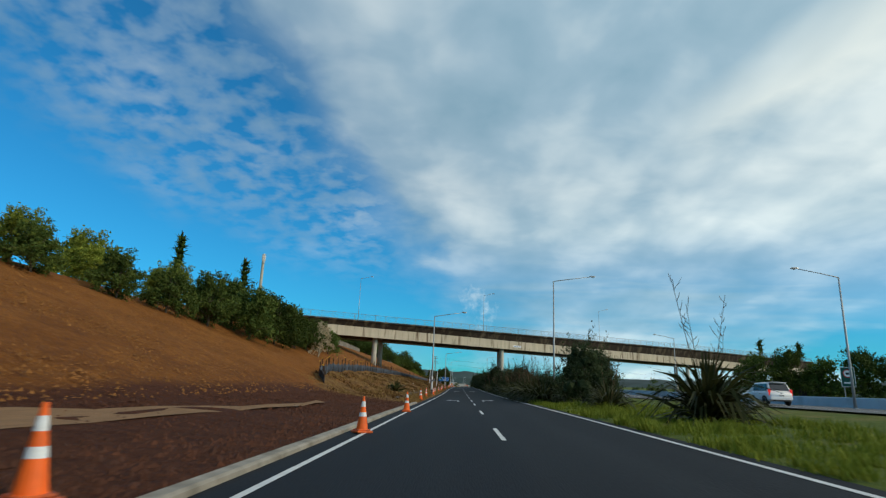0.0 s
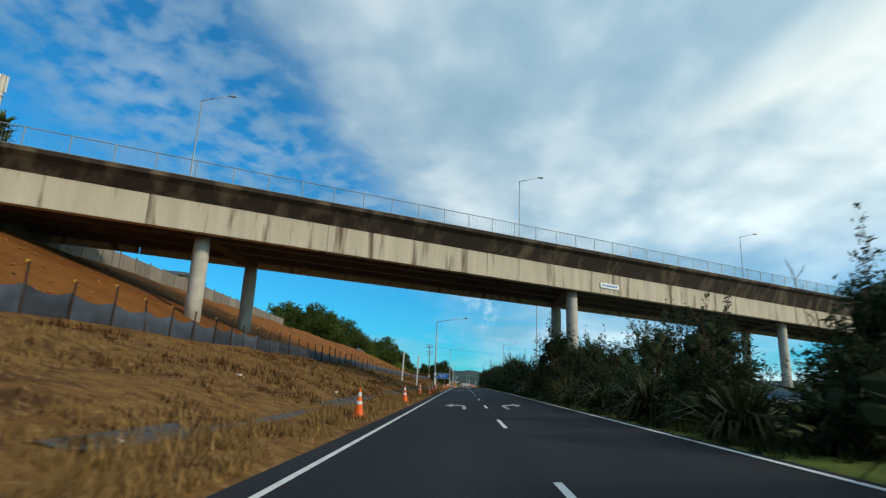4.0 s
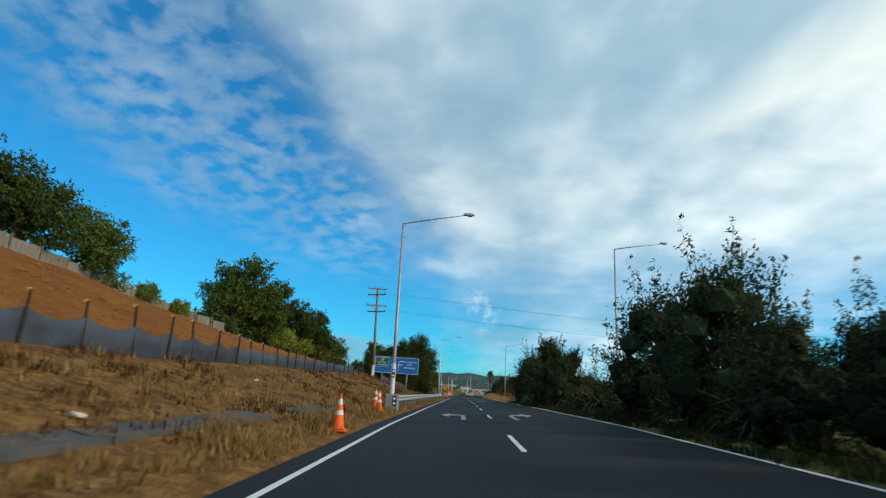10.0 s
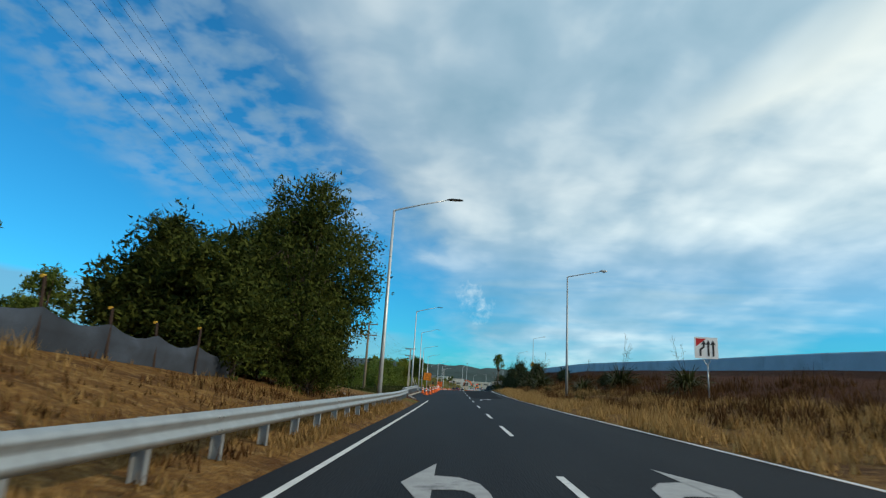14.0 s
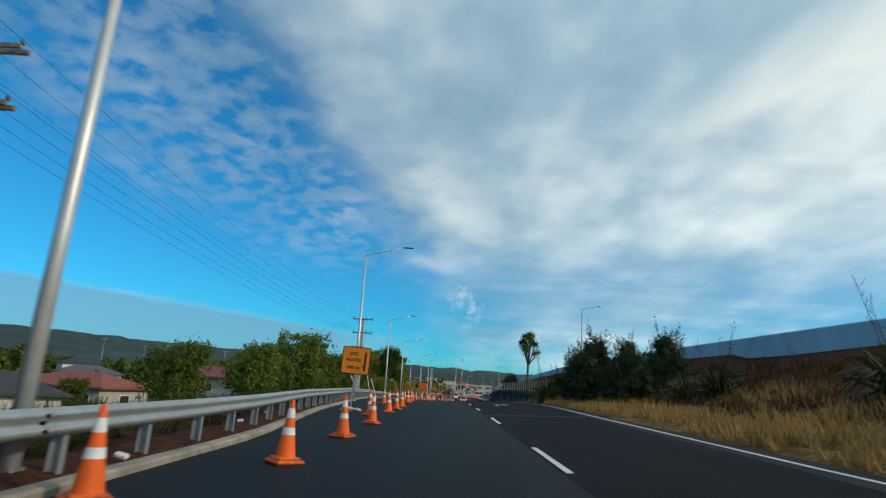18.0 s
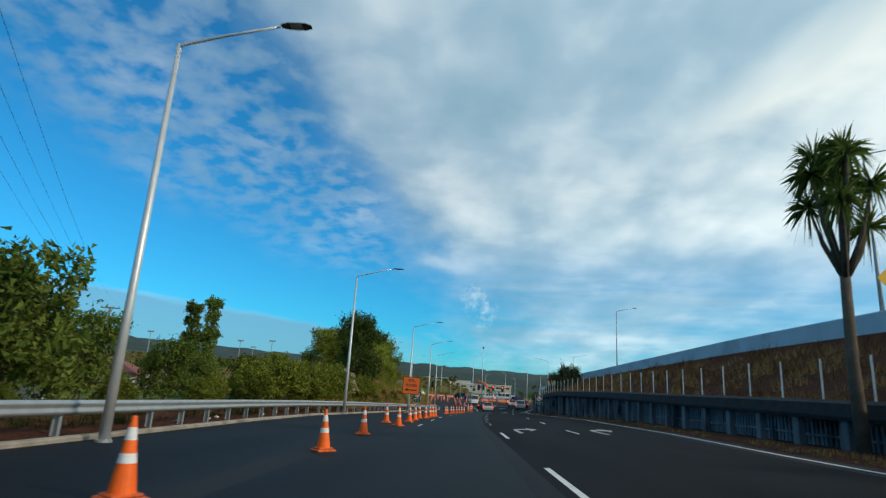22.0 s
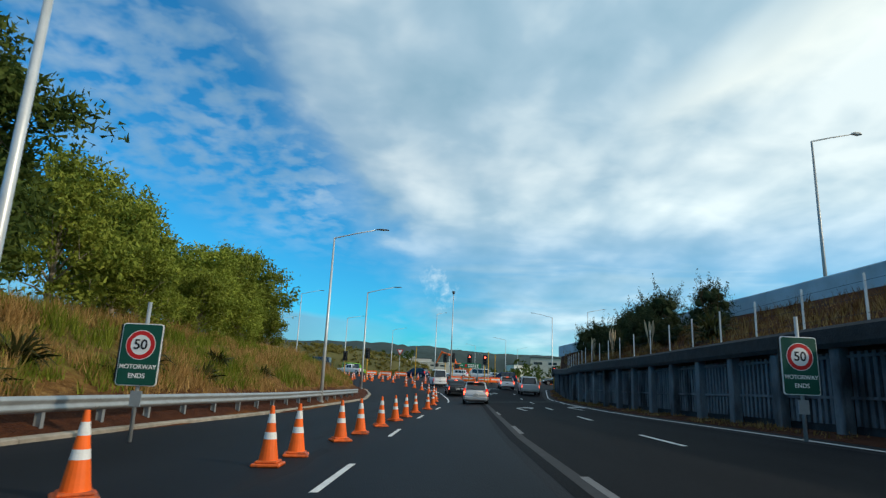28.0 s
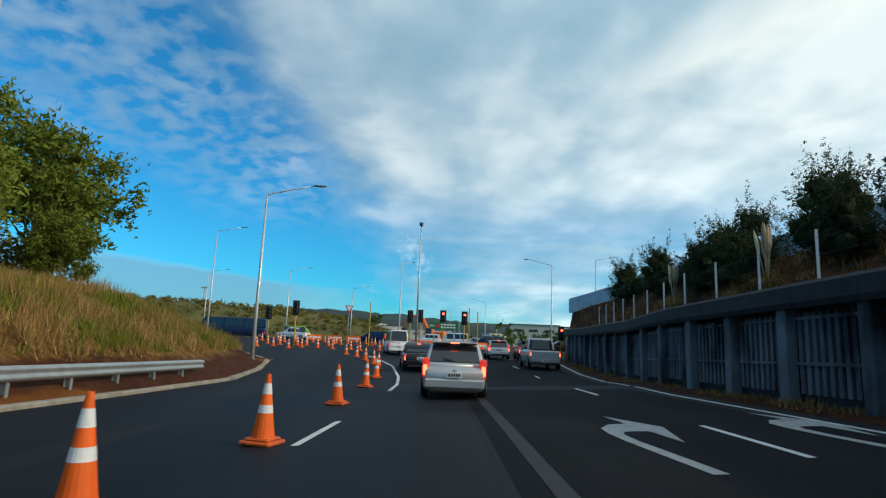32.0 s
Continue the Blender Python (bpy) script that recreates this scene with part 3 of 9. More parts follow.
BANKS = [
    (-80, [(0, 0), (.3, .03), (2, .08), (5.5, .2), (7, .6), (9.5, 1.7), (24, 7.2), (32, 8.1), (80, 8.5), (300, 8.5)]),
    (60, [(0, 0), (.3, .05), (2, .15), (5.5, .5), (7, 1.0), (9.5, 2.0), (24, 7.6), (32, 8.4), (80, 9), (300, 9)]),
    (100, [(0, 0), (.4, .1), (2, .35), (9, 2.5), (9.6, 2.6), (24, 9.0), (32, 9.8), (80, 10), (300, 10)]),
    (240, [(0, 0), (.4, .1), (2, .3), (7.2, 1.75), (8.0, 1.9), (24, 8.5), (32, 9.2), (80, 9), (300, 9)]),
    (290, [(0, 0), (.4, .1), (1.5, .2), (5, 1.35), (9.5, 3.0), (24, 6.2), (40, 6), (80, 5), (300, 3)]),
    (325, [(0, 0), (.4, .1), (2, .4), (6, .9), (10, 1.2), (24, 1.4), (60, -2), (120, -4), (300, -6)]),
    (350, [(0, 0), (1, .1), (3, .1), (6, 0), (14, -1.5), (30, -4), (80, -6), (160, -7), (300, -8)]),
    (400, [(0, 0), (1, .1), (3, .1), (6, 0), (14, -1.5), (30, -4), (80, -6), (160, -7), (300, -8)]),
    (440, [(0, 0), (1, .1), (4, .3), (10, .2), (20, -1), (40, -3), (80, -5), (160, -6), (300, -8)]),
    (465, [(0, 0), (1, .15), (3, .4), (6, .9), (12, 1.4), (20, .8), (40, -.5), (120, -4), (300, -6)]),
    (495, [(0, 0), (1, .35), (3, 1.5), (6, 3.1), (12, 4.1), (20, 4.2), (40, 3), (120, 0), (300, -5)]),
    (520, [(0, 0), (1, .4), (3, 1.7), (6, 3.1), (12, 4.0), (20, 4.0), (40, 2), (120, 0), (300, -4)]),
    (540, [(0, 0), (1, .2), (3, .6), (6, 1.0), (12, 1.2), (20, 1.0), (40, .5), (120, 0), (300, -4)]),
    (560, [(0, 0), (1, .1), (3, .1), (6, .2), (12, .2), (20, .2), (40, .2), (120, 0), (300, -4)]),
]


def left_rise(d, y):
    for (ya, a), (yb, b) in zip(BANKS, BANKS[1:]):
        if y <= yb:
            f = max(0.0, min(1.0, (y - ya) / (yb - ya)))
            f = f * f * (3 - 2 * f)
            return lerp(d, a) * (1 - f) + lerp(d, b) * f
    return lerp(d, BANKS[-1][1])


def mway_z(y):
    return road_z(12, y) + lerp(y, MWAY)


def right_z(x, y):
    """The land right of the ramp: verge, bank and the shelf of the motorway."""
    xr = lerp(y, RIGHT_EDGE)
    base, top = road_z(xr, y), mway_z(y)
    if y > 552:
        return base - 0.02
    if x > 19.5:
        return top - 0.12
    if y < 396:
        lift = lerp(x - xr, [(0, 0), (3, .1), (6, .3), (13.6, 1.0)])
        return base + (top - base) * lift - 0.12 * lerp(x, [(18, 0), (19.5, 1)])
    wx, wh = lerp(y, WALL_X), lerp(y, WALL_H)
    if x < wx + 0.55:
        return base + 0.12 * min(1.0, (x - xr) / 1.5)
    fade = lerp(y, [(546, 1.0), (552, 0.0)])
    z0 = base + 0.12 + (wh - 0.1) * fade
    return z0 + (top - 0.12 - z0) * min(1.0, max(0.0, x - wx - 0.6) / (19.0 - wx)) * fade


def ground_z(x, y):
    xl, xr = lerp(y, LEFT_KERB), lerp(y, RIGHT_EDGE)
    if x < xl:
        return road_z(xl, y) + left_rise(xl - x, y)
    if x > xr:
        return right_z(x, y)
    return road_z(x, y) - 0.15


# ---- mesh helpers ----
class Geo:
    """Collects vertices and faces of one part."""

    def __init__(self):
        self.v, self.f = [], []

    def quads(self, verts, faces):
        n = len(self.v)
        self.v += [tuple(p) for p in verts]
        self.f += [tuple(i + n for i in q) for q in faces]
        return self

    def box(self, c, s, m=None):
        x, y, z = (h / 2 for h in s)
        vs = [Vector((a * x, b * y, d * z)) for a in (-1, 1) for b in (-1, 1) for d in (-1, 1)]
        vs = [(m @ v if m else v) + Vector(c) for v in vs]
        return self.quads(vs, [(0, 1, 3, 2), (4, 6, 7, 5), (0, 4, 5, 1), (2, 3, 7, 6), (0, 2, 6, 4), (1, 5, 7, 3)])

    def block(self, c, s, b=0.02, m=None):
        """A box with chamfered edges along all sides."""
        bm = bmesh.new()
        bmesh.ops.create_cube(bm, size=1.0)
        for v in bm.verts:
            v.co = Vector((v.co.x * s[0], v.co.y * s[1], v.co.z * s[2]))
        bmesh.ops.bevel(bm, geom=bm.edges[:], offset=b, segments=1, affect="EDGES")
        bm.verts.index_update()
        self.quads([((m @ v.co) if m else v.co) + Vector(c) for v in bm.verts], [[v.index for v in f.verts] for f in bm.faces])
        bm.free()
        return self

    def tube(self, pts, radii, n=8, cap=True):
        pts = [Vector(p) for p in pts]
        rings = []
        for i, p in enumerate(pts):
            d = (pts[min(i + 1, len(pts) - 1)] - pts[max(i - 1, 0)]).normalized()
            a = d.cross(Vector((0, 0, 1)) if abs(d.z) < 0.95 else Vector((0, 1, 0))).normalized()
            b = d.cross(a)
            r = radii[i] if isinstance(radii, (list, tuple)) else radii
            rings.append([p + a * (r * math.cos(2 * math.pi * k / n)) + b * (r * math.sin(2 * math.pi * k / n)) for k in range(n)])
        vs = [v for ring in rings for v in ring]
        fs = [(i * n + k, i * n + (k + 1) % n, (i + 1) * n + (k + 1) % n, (i + 1) * n + k) for i in range(len(pts) - 1) for k in range(n)]
        if cap:
            fs += [tuple(reversed(range(n))), tuple(range((len(pts) - 1) * n, len(pts) * n))]
        return self.quads(vs, fs)

    def lathe(self, prof, n=16, c=(0, 0, 0)):
        vs = [(c[0] + r * math.cos(2 * math.pi * k / n), c[1] + r * math.sin(2 * math.pi * k / n), c[2] + z) for r, z in prof for k in range(n)]
        fs = [(i * n + k, i * n + (k + 1) % n, (i + 1) * n + (k + 1) % n, (i + 1) * n + k) for i in range(len(prof) - 1) for k in range(n)]
        fs += [tuple(reversed(range(n))), tuple(range((len(prof) - 1) * n, len(prof) * n))]
        return self.quads(vs, fs)

    def prism(self, outline, y0, y1):
        """An outline in x and z pushed from y0 to y1."""
        n = len(outline)
        vs = [(x, y0, z) for x, z in outline] + [(x, y1, z) for x, z in outline]
        fs = [tuple(range(n)), tuple(reversed(range(n, 2 * n)))] + [(i, i + n, (i + 1) % n + n, (i + 1) % n) for i in range(n)]
        return self.quads(vs, fs)

    def sweep(self, section, stations):
        """A section of (across, up) carried through stations (origin, across direction)."""
        n = len(section)
        vs = []
        for o, a in stations:
            vs += [Vector(o) + Vector(a) * s + Vector((0, 0, u)) for s, u in section]
        fs = [(i * n + k, i * n + k + 1, (i + 1) * n + k + 1, (i + 1) * n + k) for i in range(len(stations) - 1) for k in range(n - 1)]
        return self.quads(vs, fs)


def mesh_of(name, geo, material, smooth=False):
    me = bpy.data.meshes.new(name)
    me.from_pydata([tuple(v) for v in geo.v], [], geo.f)
    me.materials.append(material)
    if smooth:
        me.polygons.foreach_set("use_smooth", [True] * len(me.polygons))
    me.update()
    return me


def part(name, geo, material, parent=None, label="", smooth=False):
    """One mesh object, under a thing or a part if one is given."""
    ob = new(name, geo if isinstance(geo, bpy.types.Mesh) else mesh_of(name, geo, material, smooth))
    ob.parent = parent
    if label:
        ob["label"] = label
    return ob


def thing(name, label, category, at=None, group="", kind=""):
    ob = new(name)
    ob.empty_display_size = 0.2
    if at is not None:
        ob.matrix_basis = at
    return tagged(ob, label, category, group, kind)


def on_road(x, y, rz=0.0, dz=0.0):
    return pose(x, y, road_z(x, y) + dz, 0, 0, rz)


rnd = random.Random(7)

# ---- ground: one sheet to the horizon ----
def build_ground():
    xs = sorted({*[-3000, -1500, -800, -500, -330, -250, -200, -160, -130, -100, -80, -66, -56, -48, -42], *[-38 + 1.0 * i for i in range(34)], -3.6, -3.2, -2.9, -2.6, -2.0, 0, 3, 5, 5.6,
                 *[6 + 0.5 * i for i in range(33)], 22.7, 25, 30, 36, 42, 48, 50, 60, 80, 120, 200, 400, 800, 1500, 3000})
    ys = sorted({*[-3000, -1500, -700, -300, -150, -100, -80, -60, -40], *[-30 + 3.0 * i for i in range(212)], 620, 640, 660, 700, 760, 850, 1000, 1300, 1800, 2400, 3200})
    vs, cov = [], []
    for y in ys:
        yc = max(-80, min(790, y))
        for x in xs:
            xl, xr = lerp(yc, LEFT_KERB), lerp(yc, RIGHT_EDGE)
            z = ground_z(x, yc)
            if x < xl - 1 and abs(x) < 300:
                z += (noise.noise(Vector((x * 0.25, y * 0.2, 0.0))) * 0.22 + noise.noise(Vector((x * 0.9, y * 0.7, 3.0))) * 0.07) * min(1.0, (xl - x - 1) / 3)
            if x > xr + 2 and x < 19 and y < 552:
                z += noise.noise(Vector((x * 0.4, y * 0.3, 5.0))) * 0.12
            vs.append((x, y, z))
            d = xl - x
            dark = dry = green = 0.0
            if x < xl:
                if y < 57:
                    dark = lerp(d, [(0, 1), (5.5, 0.9), (7.5, 0.42), (14, 0.36), (24, 0.3)])
                    dry = lerp(y, [(46, 0), (57, 0.6)]) * lerp(d, [(5, 1), (9, 0)])
                elif y < 335:
                    dry = lerp(x - lerp(y, FENCE), [(-0.7, 0), (0.3, 1)])
                    dark = lerp(d, [(0, .3), (8, .2), (10, 0)])
                    if y > 318:
                        dry, green = 0.7, lerp(y, [(318, 0), (335, .6)])
                elif y < 455:
                    dark, dry, green = 0.8, lerp(d, [(0, .2), (4, .45)]), lerp(d, [(2, .1), (6, .75), (20, 1)])
                else:
                    dark, dry, green = 0.8, lerp(d, [(0, 0), (1.2, .05), (2.0, .7)]), lerp(d, [(1.2, 0), (3.0, .45)])
                if d > 26 and y < 335:
                    green = lerp(d, [(24, 0), (29, 1)])
            elif x > xr:
                if y < 280:
                    # darker cover along the median, with the shade of the shrubs painted in
                    green = lerp(y, [(60, 1), (90, .7), (165, .55), (300, .5)])
                    dry, dark = lerp(y, [(120, .3), (160, .05)]), 0.9
                elif y < 400:
                    up_bank = x - xr - lerp(y, [(300, 7.5), (330, 5.5), (400, 2.5)])
                    dry, dark = lerp(up_bank, [(-1.0, 1.0), (1.5, 0.3)]), 0.6
                else:
                    dry, dark = 0.2, lerp(x - lerp(y, WALL_X), [(0, 0.9), (1.5, 0.72)])
                if x > 50:
                    green = 1.0
            if y > 552:
                dry, dark, green = 0.4, 0.4, lerp(y, [(600, .3), (700, .8)])
            cov += [dark, dry, green]
    nx = len(xs)
    fs = [(j * nx + i, j * nx + i + 1, (j + 1) * nx + i + 1, (j + 1) * nx + i) for j in range(len(ys) - 1) for i in range(nx - 1)]
    me = bpy.data.meshes.new("ground")
    me.from_pydata(vs, [], fs)
    me.materials.append(M_GROUND)
    att = me.attributes.new("cover", "FLOAT_VECTOR", "POINT")
    att.data.foreach_set("vector", cov)
    me.polygons.foreach_set("use_smooth", [True] * len(me.polygons))
    return tagged(new("ground", me), "bare brown earth banks, straw-coloured and green grass beside the road", "ground", kind="structure")


ground = build_ground()


def build_road():
    g = Geo()
    ys = [-60 + 2.5 * i for i in range(264)]
    cols = 16
    for y in ys:
        a, b = lerp(y, LEFT_KERB), lerp(y, RIGHT_EDGE)
        g.v += [(a + (b - a) * i / cols, y, road_z(a + (b - a) * i / cols, y)) for i in range(cols + 1)]
    n = cols + 1
    g.f = [(j * n + i, j * n + i + 1, (j + 1) * n + i + 1, (j + 1) * n + i) for j in range(len(ys) - 1) for i in range(cols)]
    return tagged(part("road", g, M_ASPHALT, smooth=True), "dark asphalt off-ramp with white lane markings, falling to the left", "road", kind="structure")


road = build_road()


def strip(name, pts, width, material, label, lift=0.008, surface=road_z):
    """A painted line along points (x, y)."""
    g = Geo()
    out = []
    for (xa, ya), (xb, yb) in zip(pts, pts[1:]):
        k = max(1, int(math.hypot(xb - xa, yb - ya) / 2.5))
        out += [(xa + (xb - xa) * i / k, ya + (yb - ya) * i / k) for i in range(k)]
    out.append(pts[-1])
    for i, (x, y) in enumerate(out):
        a, b = out[max(i - 1, 0)], out[min(i + 1, len(out) - 1)]
        d = Vector((b[0] - a[0], b[1] - a[1], 0)).normalized()
        for s in (-1, 1):
            px, py = x - d.y * s * width / 2, y + d.x * s * width / 2
            g.v.append((px, py, surface(px, py) + lift))
    g.f = [(2 * i, 2 * i + 1, 2 * i + 3, 2 * i + 2) for i in range(len(out) - 1)]
    return part(name, g, material, road, label)


LINE1 = [(-60, 1.5), (400, 1.5), (446, 1.62), (463, 2.25), (486, 3.6), (496, 4.45), (505, 5.2), (525, 6.7), (541, 8.0)]
LINE0 = [(440, -1.95), (446, -1.85), (463, -1.3), (474, -0.55), (489, 0.45), (498, 1.27), (506, 2.3), (512, 3.0)]
LINE2 = [(436, 4.6), (444, 4.7), (470, 5.8), (486, 6.45), (494, 7.33), (503, 8.0), (513, 8.95), (525, 10.2), (541, 11.6)]
strip("edge_line", [(-1.95, -55), (-1.95, 336)], 0.12, M_LINE, "solid white edge line")
strip("edge_line", [(lerp(y, RIGHT_EDGE) - 0.5, y) for y in [-55, 365, 380, 392, 420, 431, 441, 460, 480, 494, 511, 525, 545]], 0.12, M_LINE, "solid white edge line")


def dashes(line, y0, y1, step, length, width, material):
    y = y0
    while y < y1:
        strip("lane_dash", [(lerp(y, line), y), (lerp(y + length, line), y + length)], width, material, "white lane dash")
        y += step


for y in (5.7, 17.0, 28.3, 40.3, 52.2, 61.9, 73.6, 86.2, 98.6, 111.0, 123.2, 135.7, 148.9, 161.6, 174.4, 186.5, 199.0, 209.6, 220.9, 232.6, 244.9, 255.8, 265.4, 276.2, 286.8, 295.2, 305.5, 313.5,
          323.8, 334.0, 344.0, 354.0, 364.0, 374.5, 384.9, 394.5, 404.6, 414.5, 423.5, 435.3):
    dashes(LINE1, y, y + 1, 10, 3.7 if y < 350 else 3.4, 0.11, M_LINE)
dashes(LINE1, 446, 500, 10.3, 3.0, 0.12, M_WORN)
for y in (443.5, 452, 460.4, 471.2, 479, 486.8, 495.2, 503.6):
    dashes(LINE0, y, y + 1, 10, 2.6, 0.11, M_LINE)
strip("worn_band", [(lerp(y, LINE1) - 0.12, y) for y in (450, 455, 463, 475, 486, 496, 505, 515)], 0.20, M_BAND, "pale worn joint in the asphalt", 0.006)
dashes(LINE2, 439.0, 472, 11.0, 3.0, 0.11, M_LINE)
dashes(LINE2, 483.6, 535, 9.2, 2.8, 0.11, M_LINE)
strip("turn_line", [(3.15, 513.8), (3.42, 517.4), (3.52, 522.0), (3.25, 529.7), (2.62, 534.2), (1.3, 541)], 0.12, M_LINE, "curved white line beside the cones")
strip("stop_line", [(2.6, 543.5), (15.0, 543.0)], 0.3, M_LINE, "white stop line")


def arrow(x, y, turn, material, size=1.0):
    """A turn arrow painted on the road: stem, bend and a head that points across the lane."""
    g = Geo()
    pts = [(0, -4.6), (0, -1.6), (0.04, -0.7), (0.14, -0.15), (0.34, 0.15), (0.66, 0.2)]
    wid = [0.085, 0.085, 0.10, 0.17, 0.26, 0.30]
    for i, (px, py) in enumerate(pts):
        a, b = pts[max(i - 1, 0)], pts[min(i + 1, len(pts) - 1)]
        d = Vector(((b[0] - a[0]) * 4, b[1] - a[1], 0)).normalized()
        for k in (-1, 1):
            g.v.append((turn * (px - d.y * k * wid[i]), py + d.x * k * wid[i] * 2.2, 0))
    g.f = [(2 * i, 2 * i + 1, 2 * i + 3, 2 * i + 2) for i in range(len(pts) - 1)]
    g.quads([(turn * 0.64, 2.35, 0), (turn * 0.62, -1.95, 0), (turn * 1.04, 0.15, 0)], [(0, 1, 2)])
    g.v = [(x + px, y + py * size, road_z(x + px, y + py * size) + 0.008) for px, py, _ in g.v]
    return part("turn_arrow", g, material, road, "worn white turn arrow painted on the asphalt")


for ay, size in ((65.4, 0.9), (126.8, 1.0), (189.8, 1.0), (248.2, 0.95), (298.0, 0.85)):
    arrow(0.40, ay, -1, M_ARROW, size)
    arrow(2.44, ay - 0.1, 1, M_ARROW, size)
for ax, ay in ((2.3, 342.0), (3.2, 396.4), (2.4, 442.0), (5.75, 442.3), (6.45, 504.6), (9.35, 504.8), (8.2, 532)):
    arrow(ax, ay, 1, M_ARROW, 0.72)
# the newer dark seal in the right lane, and the pale joint beside it
def seal(left, right, ys, material, label):
    g = Geo()
    for y in ys:
        a, b = left(y), right(y)
        for i in range(17):
            x = a + (b - a) * i / 16
            g.v.append((x, y, road_z(x, y) + 0.003))
    g.f = [(j * 17 + i, j * 17 + i + 1, j * 17 + i + 18, j * 17 + i + 17) for j in range(len(ys) - 1) for i in range(16)]
    part("seal_patch", g, material, road, label)


seal(lambda y: lerp(y, LINE1) - lerp(y, [(345, -0.4), (360, 0.1), (430, 0.25), (500, 0.5)]), lambda y: lerp(y, RIGHT_EDGE) - 0.9, [345 + 3 * i for i in range(66)], M_PATCH, "newer darker seal on the right-hand lanes")
seal(lambda y: lerp(y, LEFT_KERB) + 0.25, lambda y: min(lerp(y, [(352, -3.6), (362, 0.9), (600, 20.0)]), lerp(y, LINE1) - 0.62), [352 + 3 * i for i in range(55)], M_SEAL, "smooth blue-black seal on the left-hand lanes")


# kerbs, in lengths of 3 m
def kerb_run(pts, group):
    t = thing("kerb", "low weathered concrete kerb along the asphalt", "kerb", kind="structure")
    sec = [(0.0, -0.1), (0.0, 0.07), (-0.05, 0.10), (-0.24, 0.10), (-0.28, 0.07), (-0.28, -0.1)]
    for a, b in zip(pts, pts[1:]):
        g = Geo()
        d = Vector((b[0] - a[0], b[1] - a[1], 0)).normalized()
        across = Vector((d.y, -d.x, 0))
        st = [Vector((*p, road_z(*p))) + d * o for p, o in ((a, 0.006), (b, -0.006))]
        g.sweep(sec, [(s, across) for s in st])
        g.quads([st[0] + across * s + Vector((0, 0, u)) for s, u in sec] + [st[1] + across * s + Vector((0, 0, u)) for s, u in sec], [(5, 4, 3, 2, 1, 0), (6, 7, 8, 9, 10, 11)])
        part("kerb_stone", g, M_KERB, t)


kerb_run([(lerp(y, LEFT_KERB), y) for y in np.arange(-24, 58, 3.0)], "k1")
kerb_run([(lerp(y, LEFT_KERB), y) for y in list(np.arange(339, 528, 3.0)) + [531, 534, 537, 540, 542.5, 544.5, 546.5, 548, 549.2, 550.2]], "k2")

def dish_channel():
    """Lengths of old concrete channel that show between the grass of the verge and the bank."""
    t = thing("dish_channel", "broken dark concrete drainage channel half buried in dry grass", "drain", kind="structure")
    y = 62.0
    while y < 246:
        if noise.noise(Vector((y * 0.21, 2.0, 7.0))) > -0.12:
            st = []
            for yy in (y, y + 1.1, y + 2.15):
                x = -4.55 + 0.18 * math.sin(yy * 0.13)
                st.append(((x, yy, ground_z(x, yy) + 0.10), (1, 0, 0.0)))
            g = Geo().sweep([(-0.34, 0.03), (-0.20, 0.0), (0.0, -0.05), (0.20, -0.04), (0.34, -0.04), (0.36, -0.2)], st)
            part("channel_length", g, M_CHANNEL, t, smooth=True)
        y += 2.2


dish_channel()

# ---- overbridge ----
B_MID, B_DIR = Vector((9.63, 149.25, 0)), Vector((27.0, 16.35, 0)).normalized()
B_NRM = Vector((-B_DIR.y, B_DIR.x, 0))


